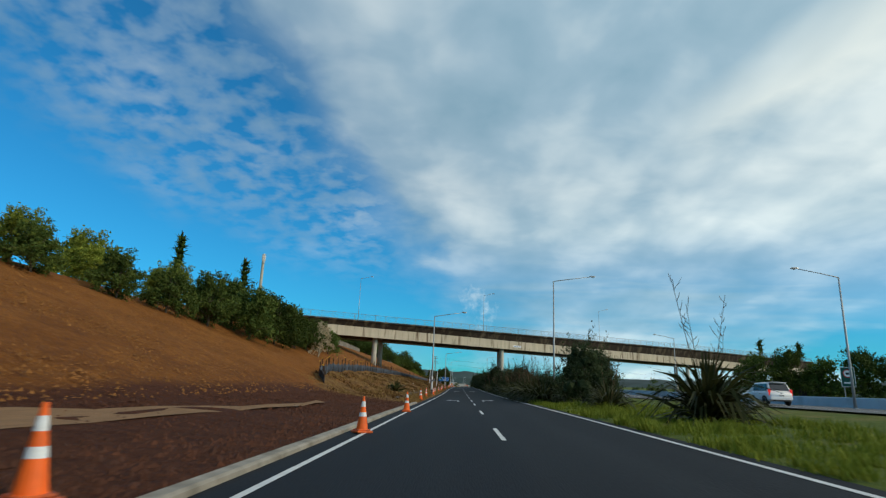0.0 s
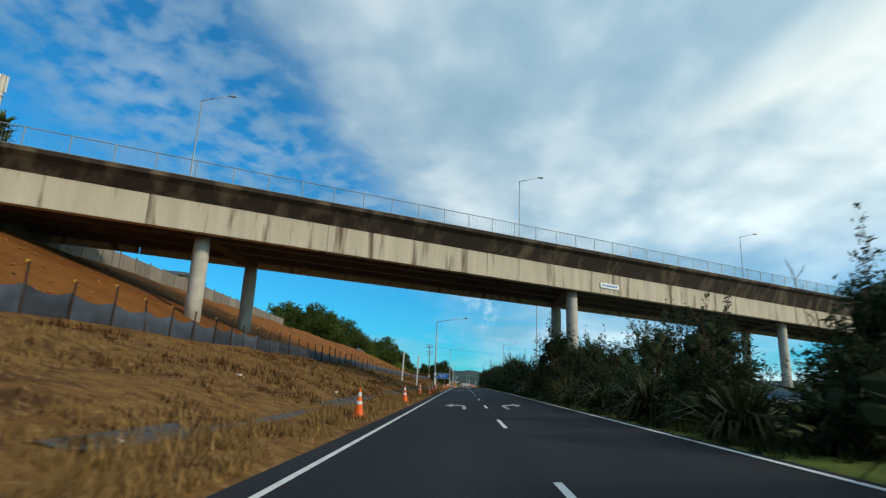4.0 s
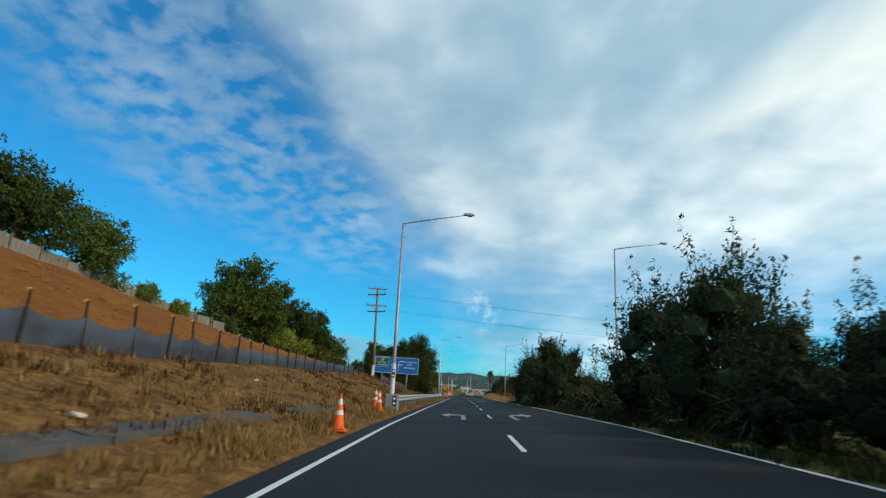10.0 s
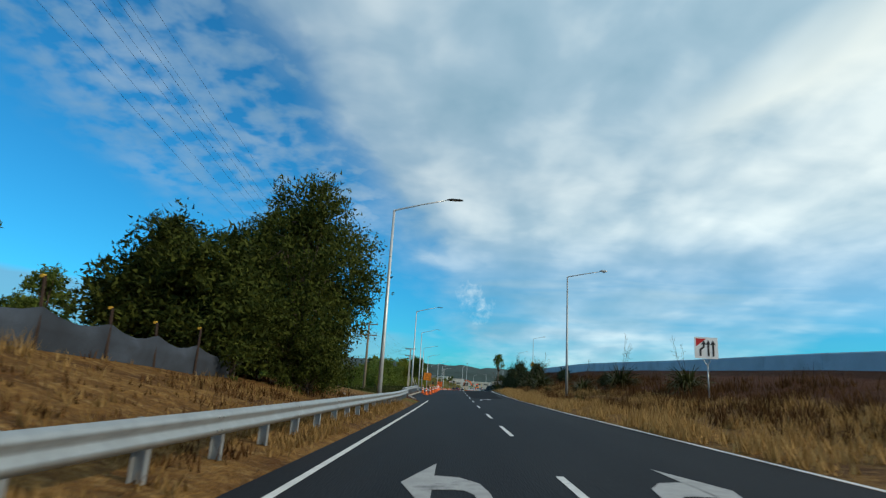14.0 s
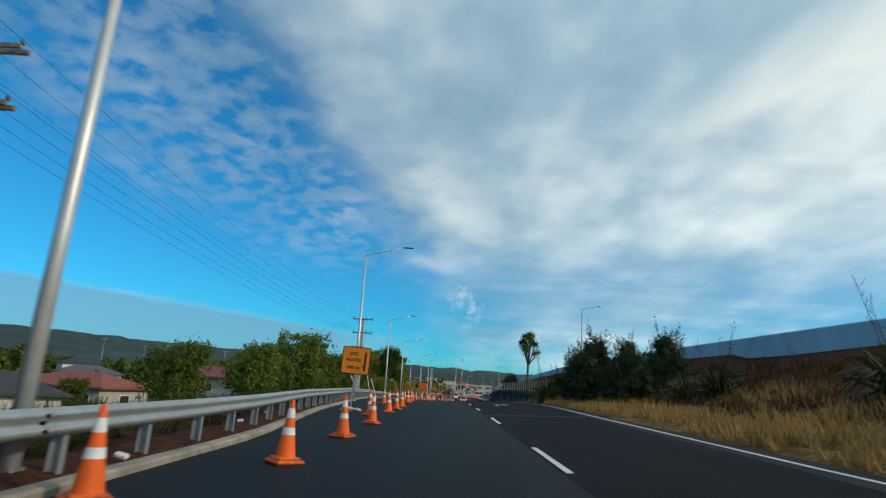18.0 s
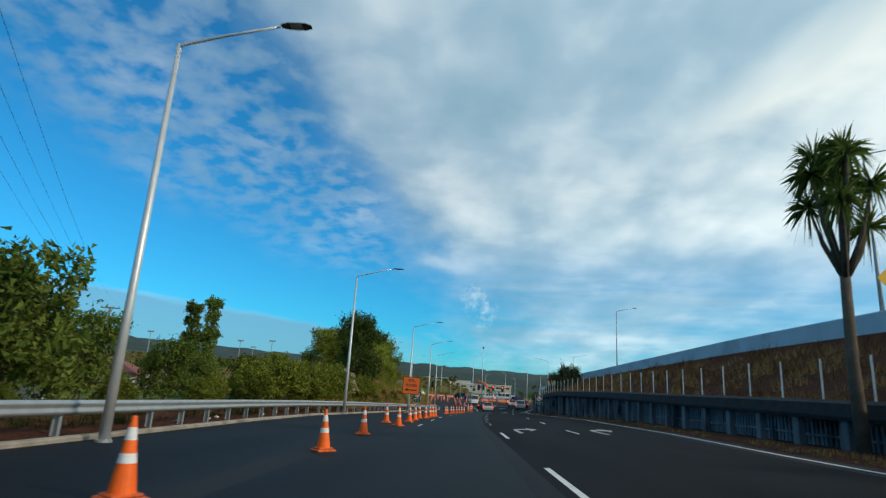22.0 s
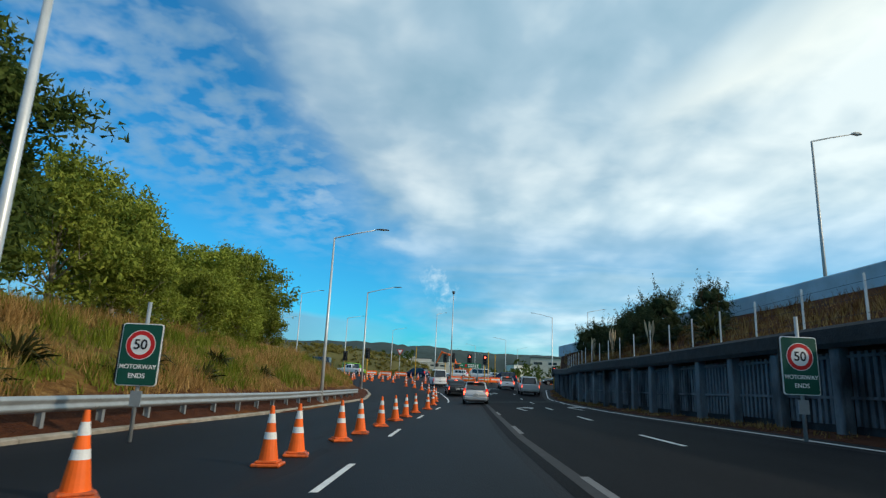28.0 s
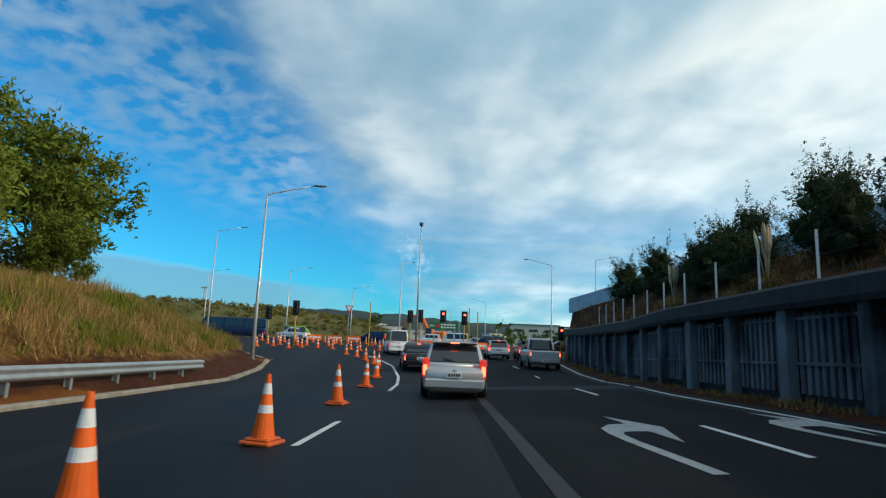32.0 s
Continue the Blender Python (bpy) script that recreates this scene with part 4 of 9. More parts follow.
def bridge():
    t = thing("overbridge", "weathered concrete road bridge with round columns and steel railing", "bridge")

    def at(s, w, z):
        return B_MID + B_DIR * s + B_NRM * w + Vector((0, 0, z))

    def soffit(s):
        return 11.9 + 0.002 * s

    def top_edge(s):
        return 3.45 + 0.011 * min(s, 60)

    # deck section across the bridge: fascia beams, overhang and slab, in bays
    bays = [-75, -62, -49, -36, -25, -12, 1, 14, 27, 42, 58, 74, 89, 104, 118]
    for a, b in zip(bays, bays[1:]):
        g = Geo()
        for w in (-5.0, 3.9):
            g = Geo()
            vs = []
            for s in (a + 0.02, b - 0.02):
                z = soffit(s)
                vs += [at(s, w, z), at(s, w + 0.6, z), at(s, w + 0.6, z + 1.85), at(s, w, z + 1.85)]
            g.quads(vs, [(0, 1, 2, 3), (7, 6, 5, 4), (0, 4, 5, 1), (1, 5, 6, 2), (2, 6, 7, 3), (3, 7, 4, 0)])
            part("edge_beam", g, M_BRIDGE, t, "pale concrete edge beam with dark run-off stains")
        g = Geo()
        for sgn in (-1, 1):
            g = Geo()
            vs = []
            for s in (a, b):
                z = soffit(s)
                tt = top_edge(s)
                pr = [(5.0, 1.85), (5.55, tt - 0.5), (5.9, tt - 0.25), (5.9, tt), (5.3, tt), (4.2, 2.4), (4.2, 1.85)]
                vs += [at(s, sgn * w - (0.02 if sgn < 0 else 0.52), z + u) for w, u in pr]
            n = 7
            g.quads(vs, [(i, (i + 1) % n, (i + 1) % n + n, i + n) for i in range(n)])
            part("parapet", g, M_DECKTOP, t, "flared parapet edge blackened by weather")
        # slab and inner beams take the tone with the underside's shade painted in
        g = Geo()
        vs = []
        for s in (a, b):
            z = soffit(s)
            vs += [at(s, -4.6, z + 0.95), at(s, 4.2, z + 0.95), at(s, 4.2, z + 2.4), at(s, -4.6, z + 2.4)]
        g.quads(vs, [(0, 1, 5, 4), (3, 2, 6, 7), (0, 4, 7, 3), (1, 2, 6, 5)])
        part("deck_slab", g, M_SOFFIT, t, "underside of the deck, its shade put into the concrete colour")
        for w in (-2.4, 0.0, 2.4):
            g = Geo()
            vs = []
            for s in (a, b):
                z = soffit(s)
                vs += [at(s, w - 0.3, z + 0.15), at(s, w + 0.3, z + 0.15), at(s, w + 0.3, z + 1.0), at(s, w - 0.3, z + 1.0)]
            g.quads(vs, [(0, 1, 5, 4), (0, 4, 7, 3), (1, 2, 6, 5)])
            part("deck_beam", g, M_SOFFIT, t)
    # columns and crossheads
    for s0, half in ((0.0, 3.7), (-30.7, 3.15), (31.0, 3.7), (62.0, 3.7), (92.0, 3.7)):
        cols = []
        for w in (-half, half if s0 > -30 else 4.3):
            p = at(s0 + w * 0.605, w, 0)
            cols.append(p)
            zb, zt = ground_z(p.x, p.y) - 0.3, soffit(s0) + 0.1
            g = Geo()
            g.lathe([(0.52, zb), (0.50, (zb + zt) / 2 - 1.2), (0.50, zt - 0.9), (0.46, zt)], 24, (p.x, p.y, 0))
            part("column", g, M_COLUMN, t, "round pale concrete column", smooth=True)
        # crosshead in the same shade-darkened tone, unlike its pale columns
        d = (cols[1] - cols[0]).normalized()
        a = Vector((d.y, -d.x, 0))
        g = Geo()
        o0, o1 = cols[0] - d * 1.0, cols[1] + d * 1.0
        z = soffit(s0)
        vs = []
        for o, drop in ((o0, 0.45), (cols[0], 0.05), (cols[1], 0.05), (o1, 0.45)):
            vs += [o + a * k + Vector((0, 0, zz)) for k, zz in ((-0.55, z + drop), (0.55, z + drop), (0.55, z + 0.9), (-0.55, z + 0.9))]
        g.quads(vs, [(0, 1, 2, 3), (15, 14, 13, 12)] + [(i * 4 + k, (i + 1) * 4 + k, (i + 1) * 4 + (k + 1) % 4, i * 4 + (k + 1) % 4) for i in range(3) for k in range(4)])
        part("crosshead", g, M_SOFFIT, t, "concrete crosshead beam between two columns, coloured dark for the deck's shade")
    g = Geo()
    vs = [at(s, w, z) for z in (0.0, soffit(118) + 2.2) for s, w in ((114, -5.6), (124, -5.6), (124, 5.6), (114, 5.6))]
    g.quads(vs, [(0, 3, 2, 1), (4, 5, 6, 7)] + [(k, (k + 1) % 4, (k + 1) % 4 + 4, k + 4) for k in range(4)])
    part("abutment", g, M_DECKTOP, t, "stained concrete abutment")
    far_bars = Geo()
    # railing: rails and balusters a bay at a time
    for sgn in (-1, 1):
        for a, b in zip(bays, bays[1:]):
            k = max(1, round((b - a) / 2.2))
            for i in range(k):
                s0, s1 = a + (b - a) * i / k, a + (b - a) * (i + 1) / k
                g = Geo()
                z0, z1 = soffit(s0) + top_edge(s0), soffit(s1) + top_edge(s1)
                w = sgn * 5.6
                g.tube([at(s0, w, z0), at(s0, w, z0 + 1.2)], 0.04, 5)
                for h in (0.12, 1.2):
                    g.tube([at(s0, w, z0 + h), at(s1, w, z1 + h)], 0.03, 4)
                panel = part("railing_panel", g, M_GALV, t, "grey steel railing panel")
                m = 14 if sgn < 0 else 6
                for j in range(1, m):
                    f = j / m
                    near = sgn < 0 and -20 < s0 < 20
                    g = Geo() if near else far_bars
                    g.tube([at(s0 + (s1 - s0) * f, w, z0 + (z1 - z0) * f + 0.12), at(s0 + (s1 - s0) * f, w, z0 + (z1 - z0) * f + 1.2)], 0.010, 3, False)
                    if near:
                        part("baluster", g, M_GALV, panel)
    tagged(part("far_balusters", far_bars, M_GALV, t), "thin steel balusters of the bridge railing", kind="stuff")
    g = Geo()
    m = Matrix((B_DIR, B_NRM, (0, 0, 1))).transposed()
    p = at(1.0, -5.02, soffit(1.0) + 0.75)
    g.box(p + B_NRM * -0.05, (2.2, 0.05, 0.45), m)
    plate = part("name_plate", g, M_SIGNW, t, "small white name plate fixed to the bridge")
    for i in range(7):
        g = Geo().box(p + B_DIR * (-0.8 + 0.26 * i) + B_NRM * -0.085, (0.16, 0.01, 0.17), m)
        part("lettering_bar", g, M_BLUE, plate)
    return t


bridge()
# abutment bank under the left end of the bridge is part of the hillside; lamp standing on the deck
def street_lamp(m, height, arm, arm_dir, style, label, group, taper=(0.11, 0.055)):
    t = thing("street_lamp", label, "street lamp", m, group)
    shaft = M_POLE if style == "old" else M_POLEW
    g = Geo()
    g.lathe([(0.17, -0.3), (0.17, 0.06)], 12)
    for k in range(4):
        a = math.pi / 4 + k * math.pi / 2
        g.tube([(0.13 * math.cos(a), 0.13 * math.sin(a), 0.05), (0.13 * math.cos(a), 0.13 * math.sin(a), 0.12)], 0.02, 6)
    part("base_flange", g, M_GALV, t)
    g = Geo()
    g.tube([(0, 0, 0), (0, 0, height * 0.3), (0, 0, height)], [taper[0], taper[0] * 0.85, taper[1]], 12)
    part("pole", g, shaft, t, "tapered steel pole", True)
    ax = Vector((math.cos(arm_dir), math.sin(arm_dir), 0))
    g = Geo()
    rise = 0.55 if style == "old" else 0.62
    g.tube([Vector((0, 0, height - 0.1)), ax * 0.08 + Vector((0, 0, height)), ax * (arm * 0.5) + Vector((0, 0, height + rise * 0.52)), ax * arm + Vector((0, 0, height + rise))], [0.05, 0.045, 0.035, 0.03], 8)
    part("arm", g, shaft, t, "slim outreach arm", True)
    g = Geo()
    o = ax * (arm + 0.02) + Vector((0, 0, height + rise + 0.02))
    side = Vector((-ax.y, ax.x, 0))
    L, w, h = (0.62, 0.13, 0.12) if style == "old" else (0.78, 0.15, 0.05)
    vs = []
    for f, k, d in ((0, 0.5, 0.6), (0.25, 1.0, 1.0), (0.8, 1.0, 0.9), (1.0, 0.55, 0.4)):
        c = o + ax * (f * L)
        vs += [c + side * (-w * k), c + side * (w * k), c + side * (w * k * 0.7) + Vector((0, 0, h * d)), c + side * (-w * k * 0.7) + Vector((0, 0, h * d))]
    g.quads(vs, [(3, 2, 1, 0), (12, 13, 14, 15)] + [(i * 4 + k, i * 4 + (k + 1) % 4, (i + 1) * 4 + (k + 1) % 4, (i + 1) * 4 + k) for i in range(3) for k in range(4)])
    head = part("lamp_head", g, M_POLE if style == "old" else M_LAMP, t, "flat dark LED lamp head" if style != "old" else "rounded grey lamp head")
    g = Geo()
    if style == "old":
        for f0, f1, k in ((0.3, 0.85, 0.9),):
            g.quads([o + ax * (f0 * L) + side * (-w * k), o + ax * (f0 * L) + side * (w * k), o + ax * (f1 * L) + side * (w * k * .8), o + ax * (f1 * L) + side * (-w * k * .8), o + ax * (0.55 * L) + Vector((0, 0, -0.11))], [(0, 1, 4), (1, 2, 4), (2, 3, 4), (3, 0, 4)])
    else:
        g.box(o + ax * (0.5 * L) + Vector((0, 0, -0.012)), (0.3, 0.2, 0.02), Matrix((ax, side, (0, 0, 1))).transposed())
    part("lens", g, M_LENS, head)
    return t


def bands(t, black=True):
    """Reflective marker plates and black bands at the foot of a roadside lamp."""
    for z in (0.28, 0.5):
        part("black_band", Geo().tube([(0, 0, z), (0, 0, z + 0.09)], 0.116, 12, False), M_BLACK, t)
    g = Geo().box((0.02, -0.125, 1.75), (0.16, 0.012, 0.42))
    pl = part("marker_plate", g, M_BLACK, t, "black plate with two round white reflectors")
    for z in (1.65, 1.86):
        g = Geo().quads([(0.02 + 0.06 * math.cos(k * math.pi / 6), -0.134, z + 0.06 * math.sin(k * math.pi / 6)) for k in range(12)], [tuple(range(12))])
        part("reflector", g, M_SIGNW, pl)
    g = Geo().tube([(0, 0, 0.75), (0, 0, 2.25)], 0.113, 12, False)
    part("white_sleeve", g, M_WHITE, t, "white painted lower pole", True)


def lamp_to(x, y, top, arm, style, label, group, base=None):
    """A lamp post whose pole ends at the height top."""
    z = ground_z(x, y) if base is None else base
    return street_lamp(pose(x, y, z), top - z, arm, 0, style, label, group)


for x, y, top, arm in ((-2.85, 85.6, 10.95, 3.3), (-3.4, 172.5, 12.25, 3.6), (-3.2, 250.8, 14.25, 3.2)):
    bands(lamp_to(x, y, top, arm, "old", "grey steel lamp post with outreach arm and black marker bands", "left lamp posts"))
LED = "pale galvanised lamp post with LED head behind the guardrail"
for x, y, top in ((-3.35, 316.8, 14.25), (-5.2, 362.3, 15.3), (-6.3, 394.6, 15.7), (-7.6, 428.3, 15.2), (-7.7, 455.6, 14.75), (-5.45, 480.4, 14.05)):
    lamp_to(x, y, top, 2.5, "new", LED, "left lamp posts", road_z(x, y) if y > 330 else None)
for x, y, top in ((-4.6, 506.3, 14.25), (-4.4, 528.2, 13.95)):
    lamp_to(x, y, top, 2.5, "new", "pale galvanised lamp post with LED head on the grass bank", "left lamp posts")
for x, y, top, arm in ((9.65, 72.3, 13.2, 3.6), (11.2, 181.9, 16.45, 4.0), (12.05, 266.0, 17.35, 3.6), (8.75, 336.6, 15.5, 2.6)):
    lamp_to(x, y, top, arm, "old", "grey steel lamp post with outreach arm in the planted median", "median lamp posts")
for x, y, top in ((20.3, 444.0, 20.4), (22.95, 501.9, 20.4)):
    lamp_to(x, y, top, 2.4, "old", "grey steel lamp post with outreach arm on the motorway", "motorway lamp posts", mway_z(y))
for x, y in ((30.0, 60.0), (38, 118)):
    street_lamp(pose(x, y, mway_z(y)), 10.0, 3.0, math.pi, "old", "grey steel lamp post with outreach arm on the motorway", "motorway lamp posts")
for s, w in ((-1.5, 5.0), (-33.4, 4.9), (36, 5.0)):
    p = B_MID + B_DIR * s + B_NRM * w
    street_lamp(pose(p.x, p.y, 11.9 + 0.002 * s + 2.7), 10.6, 2.0, math.radians(10), "old", "short lamp post standing on the bridge", "bridge lamp posts", (0.07, 0.04))

# ---- traffic cones ----
def cone_master():
    t = thing("traffic_cone", "orange traffic cone with two white reflective bands", "traffic cone", group="traffic cones")
    g = Geo()
    g.block((0, 0, 0.03), (0.45, 0.45, 0.06), 0.02)
    g.block((0, 0, 0.075), (0.35, 0.35, 0.04), 0.015)
    part("base", g, M_CBASE, t, "scuffed orange square base")
    def radius(z):
        return 0.150 - 0.122 * (z - 0.08) / 0.82

    def ring(z0, z1, out=0.0):
        return Geo().lathe([(radius(z0) + out, z0), (radius(z1) + out, z1)], 18)
    g = Geo().lathe([(0.165, 0.08), (0.150, 0.10), (radius(0.41), 0.41)], 18)
    part("lower_body", g, M_ORANGE, t, smooth=False)
    part("lower_band", ring(0.41, 0.515, 0.002), M_REFL, t, "white reflective band")
    part("middle_body", ring(0.515, 0.655), M_ORANGE, t)
    part("upper_band", ring(0.655, 0.795, 0.002), M_REFL, t, "white reflective band")
    r = Geo().lathe([(radius(0.795), 0.795), (0.032, 0.89), (0.028, 0.915), (0.018, 0.92), (0.018, 0.89)], 18)
    part("tip", r, M_ORANGE, t)
    return t


CONES_VERGE = [(-3.52, 20.45), (-2.04, 30.4), (-1.97, 42.6), (-2.75, 64.5), (-2.9, 74.9), (-2.8, 89.4), (-3.0, 98.5), (-3.0, 113.5), (-2.98, 128.4), (-3.3, 144.6), (-2.94, 152.3), (-2.91, 158.5), (-3.2, 171.5),
               (-2.95, 198.1), (-2.87, 212.1), (-2.9, 224.7), (-2.75, 236.0), (-3.18, 246.3), (-3.68, 248.6)]
CONES_ROAD = [(-2.95, 353.5), (-2.68, 356.9), (-3.75, 361.4), (-2.66, 364.5), (-2.55, 368.9), (-2.45, 373.4), (-3.12, 378.15), (-2.64, 380.7), (-2.58, 384.2), (-2.62, 388.4), (-4.18, 393.85), (-2.86, 397.7), (-2.98, 403.9), (-3.84, 409.25), (-3.12, 415.8), (-3.8, 422.4), (-3.08, 429.2),
              (-3.23, 435.8), (-2.78, 443.2), (-3.7, 446.2), (-2.71, 448.5), (-2.62, 451.7), (-2.6, 455.6), (-2.3, 457.7), (-2.12, 460.6), (-2.0, 462.5), (-1.88, 464.7), (-2.62, 478.4), (-1.34, 481.4), (-1.18, 482.75), (-0.77, 485.7), (-0.52, 487.8), (-0.16, 490.75), (0.18, 493.8),
              (0.50, 496.5), (0.90, 500.45), (1.54, 503.8), (1.98, 509.5), (2.33, 515.9), (2.52, 521.8), (2.5, 526.5), (2.1, 531.0), (1.4, 535.0), (0.6, 538.5), (-0.4, 541.5)]
cone0 = cone_master()
first = True
for x, y in CONES_VERGE + CONES_ROAD:
    z = road_z(x, y) if x > lerp(y, LEFT_KERB) else ground_z(x, y)
    m = pose(x, y, z + 0.002, rnd.uniform(-1.5, 1.5), rnd.uniform(-1.5, 1.5), rnd.uniform(0, 90))
    if first:
        cone0.matrix_basis = m
        first = False
    else:
        copy_thing(cone0, m)
# a second cone stacked bases under the one by the rail end
g = Geo()
for i in range(2):
    g.block((-3.75, 248.4, ground_z(-3.75, 248.4) - 0.045 + 0.05 * i), (0.44, 0.44, 0.045), 0.015)
tagged(part("cone_base_stack", g, M_CBASE), "stacked spare orange cone bases on dry grass", "cone base")


# ---- guardrail ----
def guardrail(pts, label, start_box=False):
    t = thing("guardrail", label, "guardrail")
    sec = [(0.0, 0.44), (0.05, 0.47), (0.085, 0.50), (0.085, 0.54), (0.03, 0.585), (0.03, 0.625), (0.085, 0.67), (0.085, 0.71), (0.05, 0.74), (0.0, 0.77)]

    def base(p):
        return Vector((p[0], p[1], road_z(lerp(p[1], LEFT_KERB), p[1]) + 0.04))
    # W-beam in 4 m lengths
    acc = [0.0]
    for a, b in zip(pts, pts[1:]):
        acc.append(acc[-1] + math.hypot(b[0] - a[0], b[1] - a[1]))

    def along(s):
        return (float(np.interp(s, acc, [p[0] for p in pts])), float(np.interp(s, acc, [p[1] for p in pts])))
    s = 0.0
    while s < acc[-1] - 0.5:
        e = min(s + 4.0, acc[-1])
        g = Geo()
        st = []
        for k in range(3):
            u = s + (e + 0.12 - s) * k / 2
            p, q = along(u), along(u + 0.3)
            d = Vector((q[0] - p[0], q[1] - p[1], 0))
            d = d.normalized() if d.length > 1e-6 else Vector((0, 1, 0))
            st.append((base(p), Vector((d.y, -d.x, 0))))
        g.sweep(sec, st)
        for z in (0.52, 0.69):
            for u in (0.1, 0.25):
                p = along(s + u)
                g.box(base(p) + st[0][1] * 0.09 + Vector((0, 0, z)), (0.03, 0.03, 0.03))
        part("rail_beam", g, M_GALV, t, "corrugated galvanised steel beam", True)
        s += 4.0
    s = 0.6
    while s < acc[-1]:
        p, q = along(s), along(s + 0.3)
        d = Vector((q[0] - p[0], q[1] - p[1], 0))
        d = d.normalized() if d.length > 1e-6 else Vector((0, 1, 0))
        b = base(p) - Vector((d.y, -d.x, 0)) * 0.09
        rot = Matrix((Vector((d.y, -d.x, 0)), d, (0, 0, 1))).transposed()
        g = Geo()
        for o in ((-0.07, 0.012, 0.12), (0.07, 0.012, 0.12)):
            g.box(b + rot @ Vector((o[0], 0, 0.28)), (0.012, 0.10, 0.95), rot)
        g.box(b + Vector((0, 0, 0.28)), (0.14, 0.012, 0.95), rot)
        part("post", g, M_GALV, t, "steel channel post")
        s += 2.0
    if start_box:
        p = base(along(0.0)) + Vector((0.28, 0.25, 0))
        g = Geo().block(p + Vector((-0.35, -0.35, 0.36)), (0.62, 0.34, 0.95), 0.03)
        part("end_terminal", g, M_POLE, t, "grey box-shaped end terminal")
        g = Geo().box(p + Vector((-0.22, -0.53, 0.52)), (0.18, 0.012, 0.46))
        pl = part("marker_plate", g, M_BLACK, t, "black plate with two round white reflectors")
        for z in (0.41, 0.63):
            g = Geo().quads([p + Vector((-0.22 + 0.065 * math.cos(k * math.pi / 6), -0.54, z + 0.065 * math.sin(k * math.pi / 6))) for k in range(12)], [tuple(range(12))])
            part("reflector", g, M_SIGNW, pl)
    return t


guardrail([(-3.0, 250.0), (-2.95, 256), (-3.1, 270), (-3.15, 300), (-3.2, 325), (-3.6, 336), (-4.6, 345)] + [(lerp(y, LEFT_KERB) - 0.55, y) for y in np.arange(350, 520, 4.0)],
          "galvanised W-beam guardrail on steel posts beside the ramp", True)

# ---- plants ----
def leaf_cloud(rng, clumps, per, size, spread, flat=0.9, up=0.45, slim=0.42):
    """Many small leaves on short twigs that stand out of clump centres (x, y, z, radius)."""
    vs, fs = [], []
    n = 0
    for cx, cy, cz, cr in clumps:
        k = max(6, int(per * (cr / spread) ** 2))
        nt = max(3, k // 9)
        td = rng.normal(size=(nt, 3)) + np.array([0, 0, up])
        td /= np.linalg.norm(td, axis=1)[:, None] + 1e-9
        tl = cr * (0.55 + 0.65 * rng.random(nt) ** 1.6)
        which = rng.integers(0, nt, k)
        d = td[which]
        f = 0.35 + 0.65 * rng.random(k) ** 0.7
        p = d * (tl[which] * f)[:, None] * np.array([1, 1, flat]) + rng.normal(size=(k, 3)) * (0.09 * cr + 0.4 * size) + np.array([cx, cy, cz])
        t = d * 0.8 + rng.normal(size=(k, 3)) * 0.65
        t /= np.linalg.norm(t, axis=1)[:, None] + 1e-9
        w = np.cross(t, rng.normal(size=(k, 3)))
        w /= np.linalg.norm(w, axis=1)[:, None] + 1e-9
        s = size * (0.55 + 0.8 * rng.random(k))[:, None]
        tip, base = p + t * s * 1.1, p - t * s * 0.9
        w = w * (s * slim * 1.15)
        vs.append(np.stack([tip, base + w, base - w], 1).reshape(-1, 3))
        i = n + 3 * np.arange(k)
        fs.append(np.stack([i, i + 1, i + 2], 1))
        n += 3 * k
    g = Geo()
    g.v = [tuple(v) for v in np.concatenate(vs).tolist()]
    g.f = [tuple(f) for f in np.concatenate(fs).tolist()]
    return g


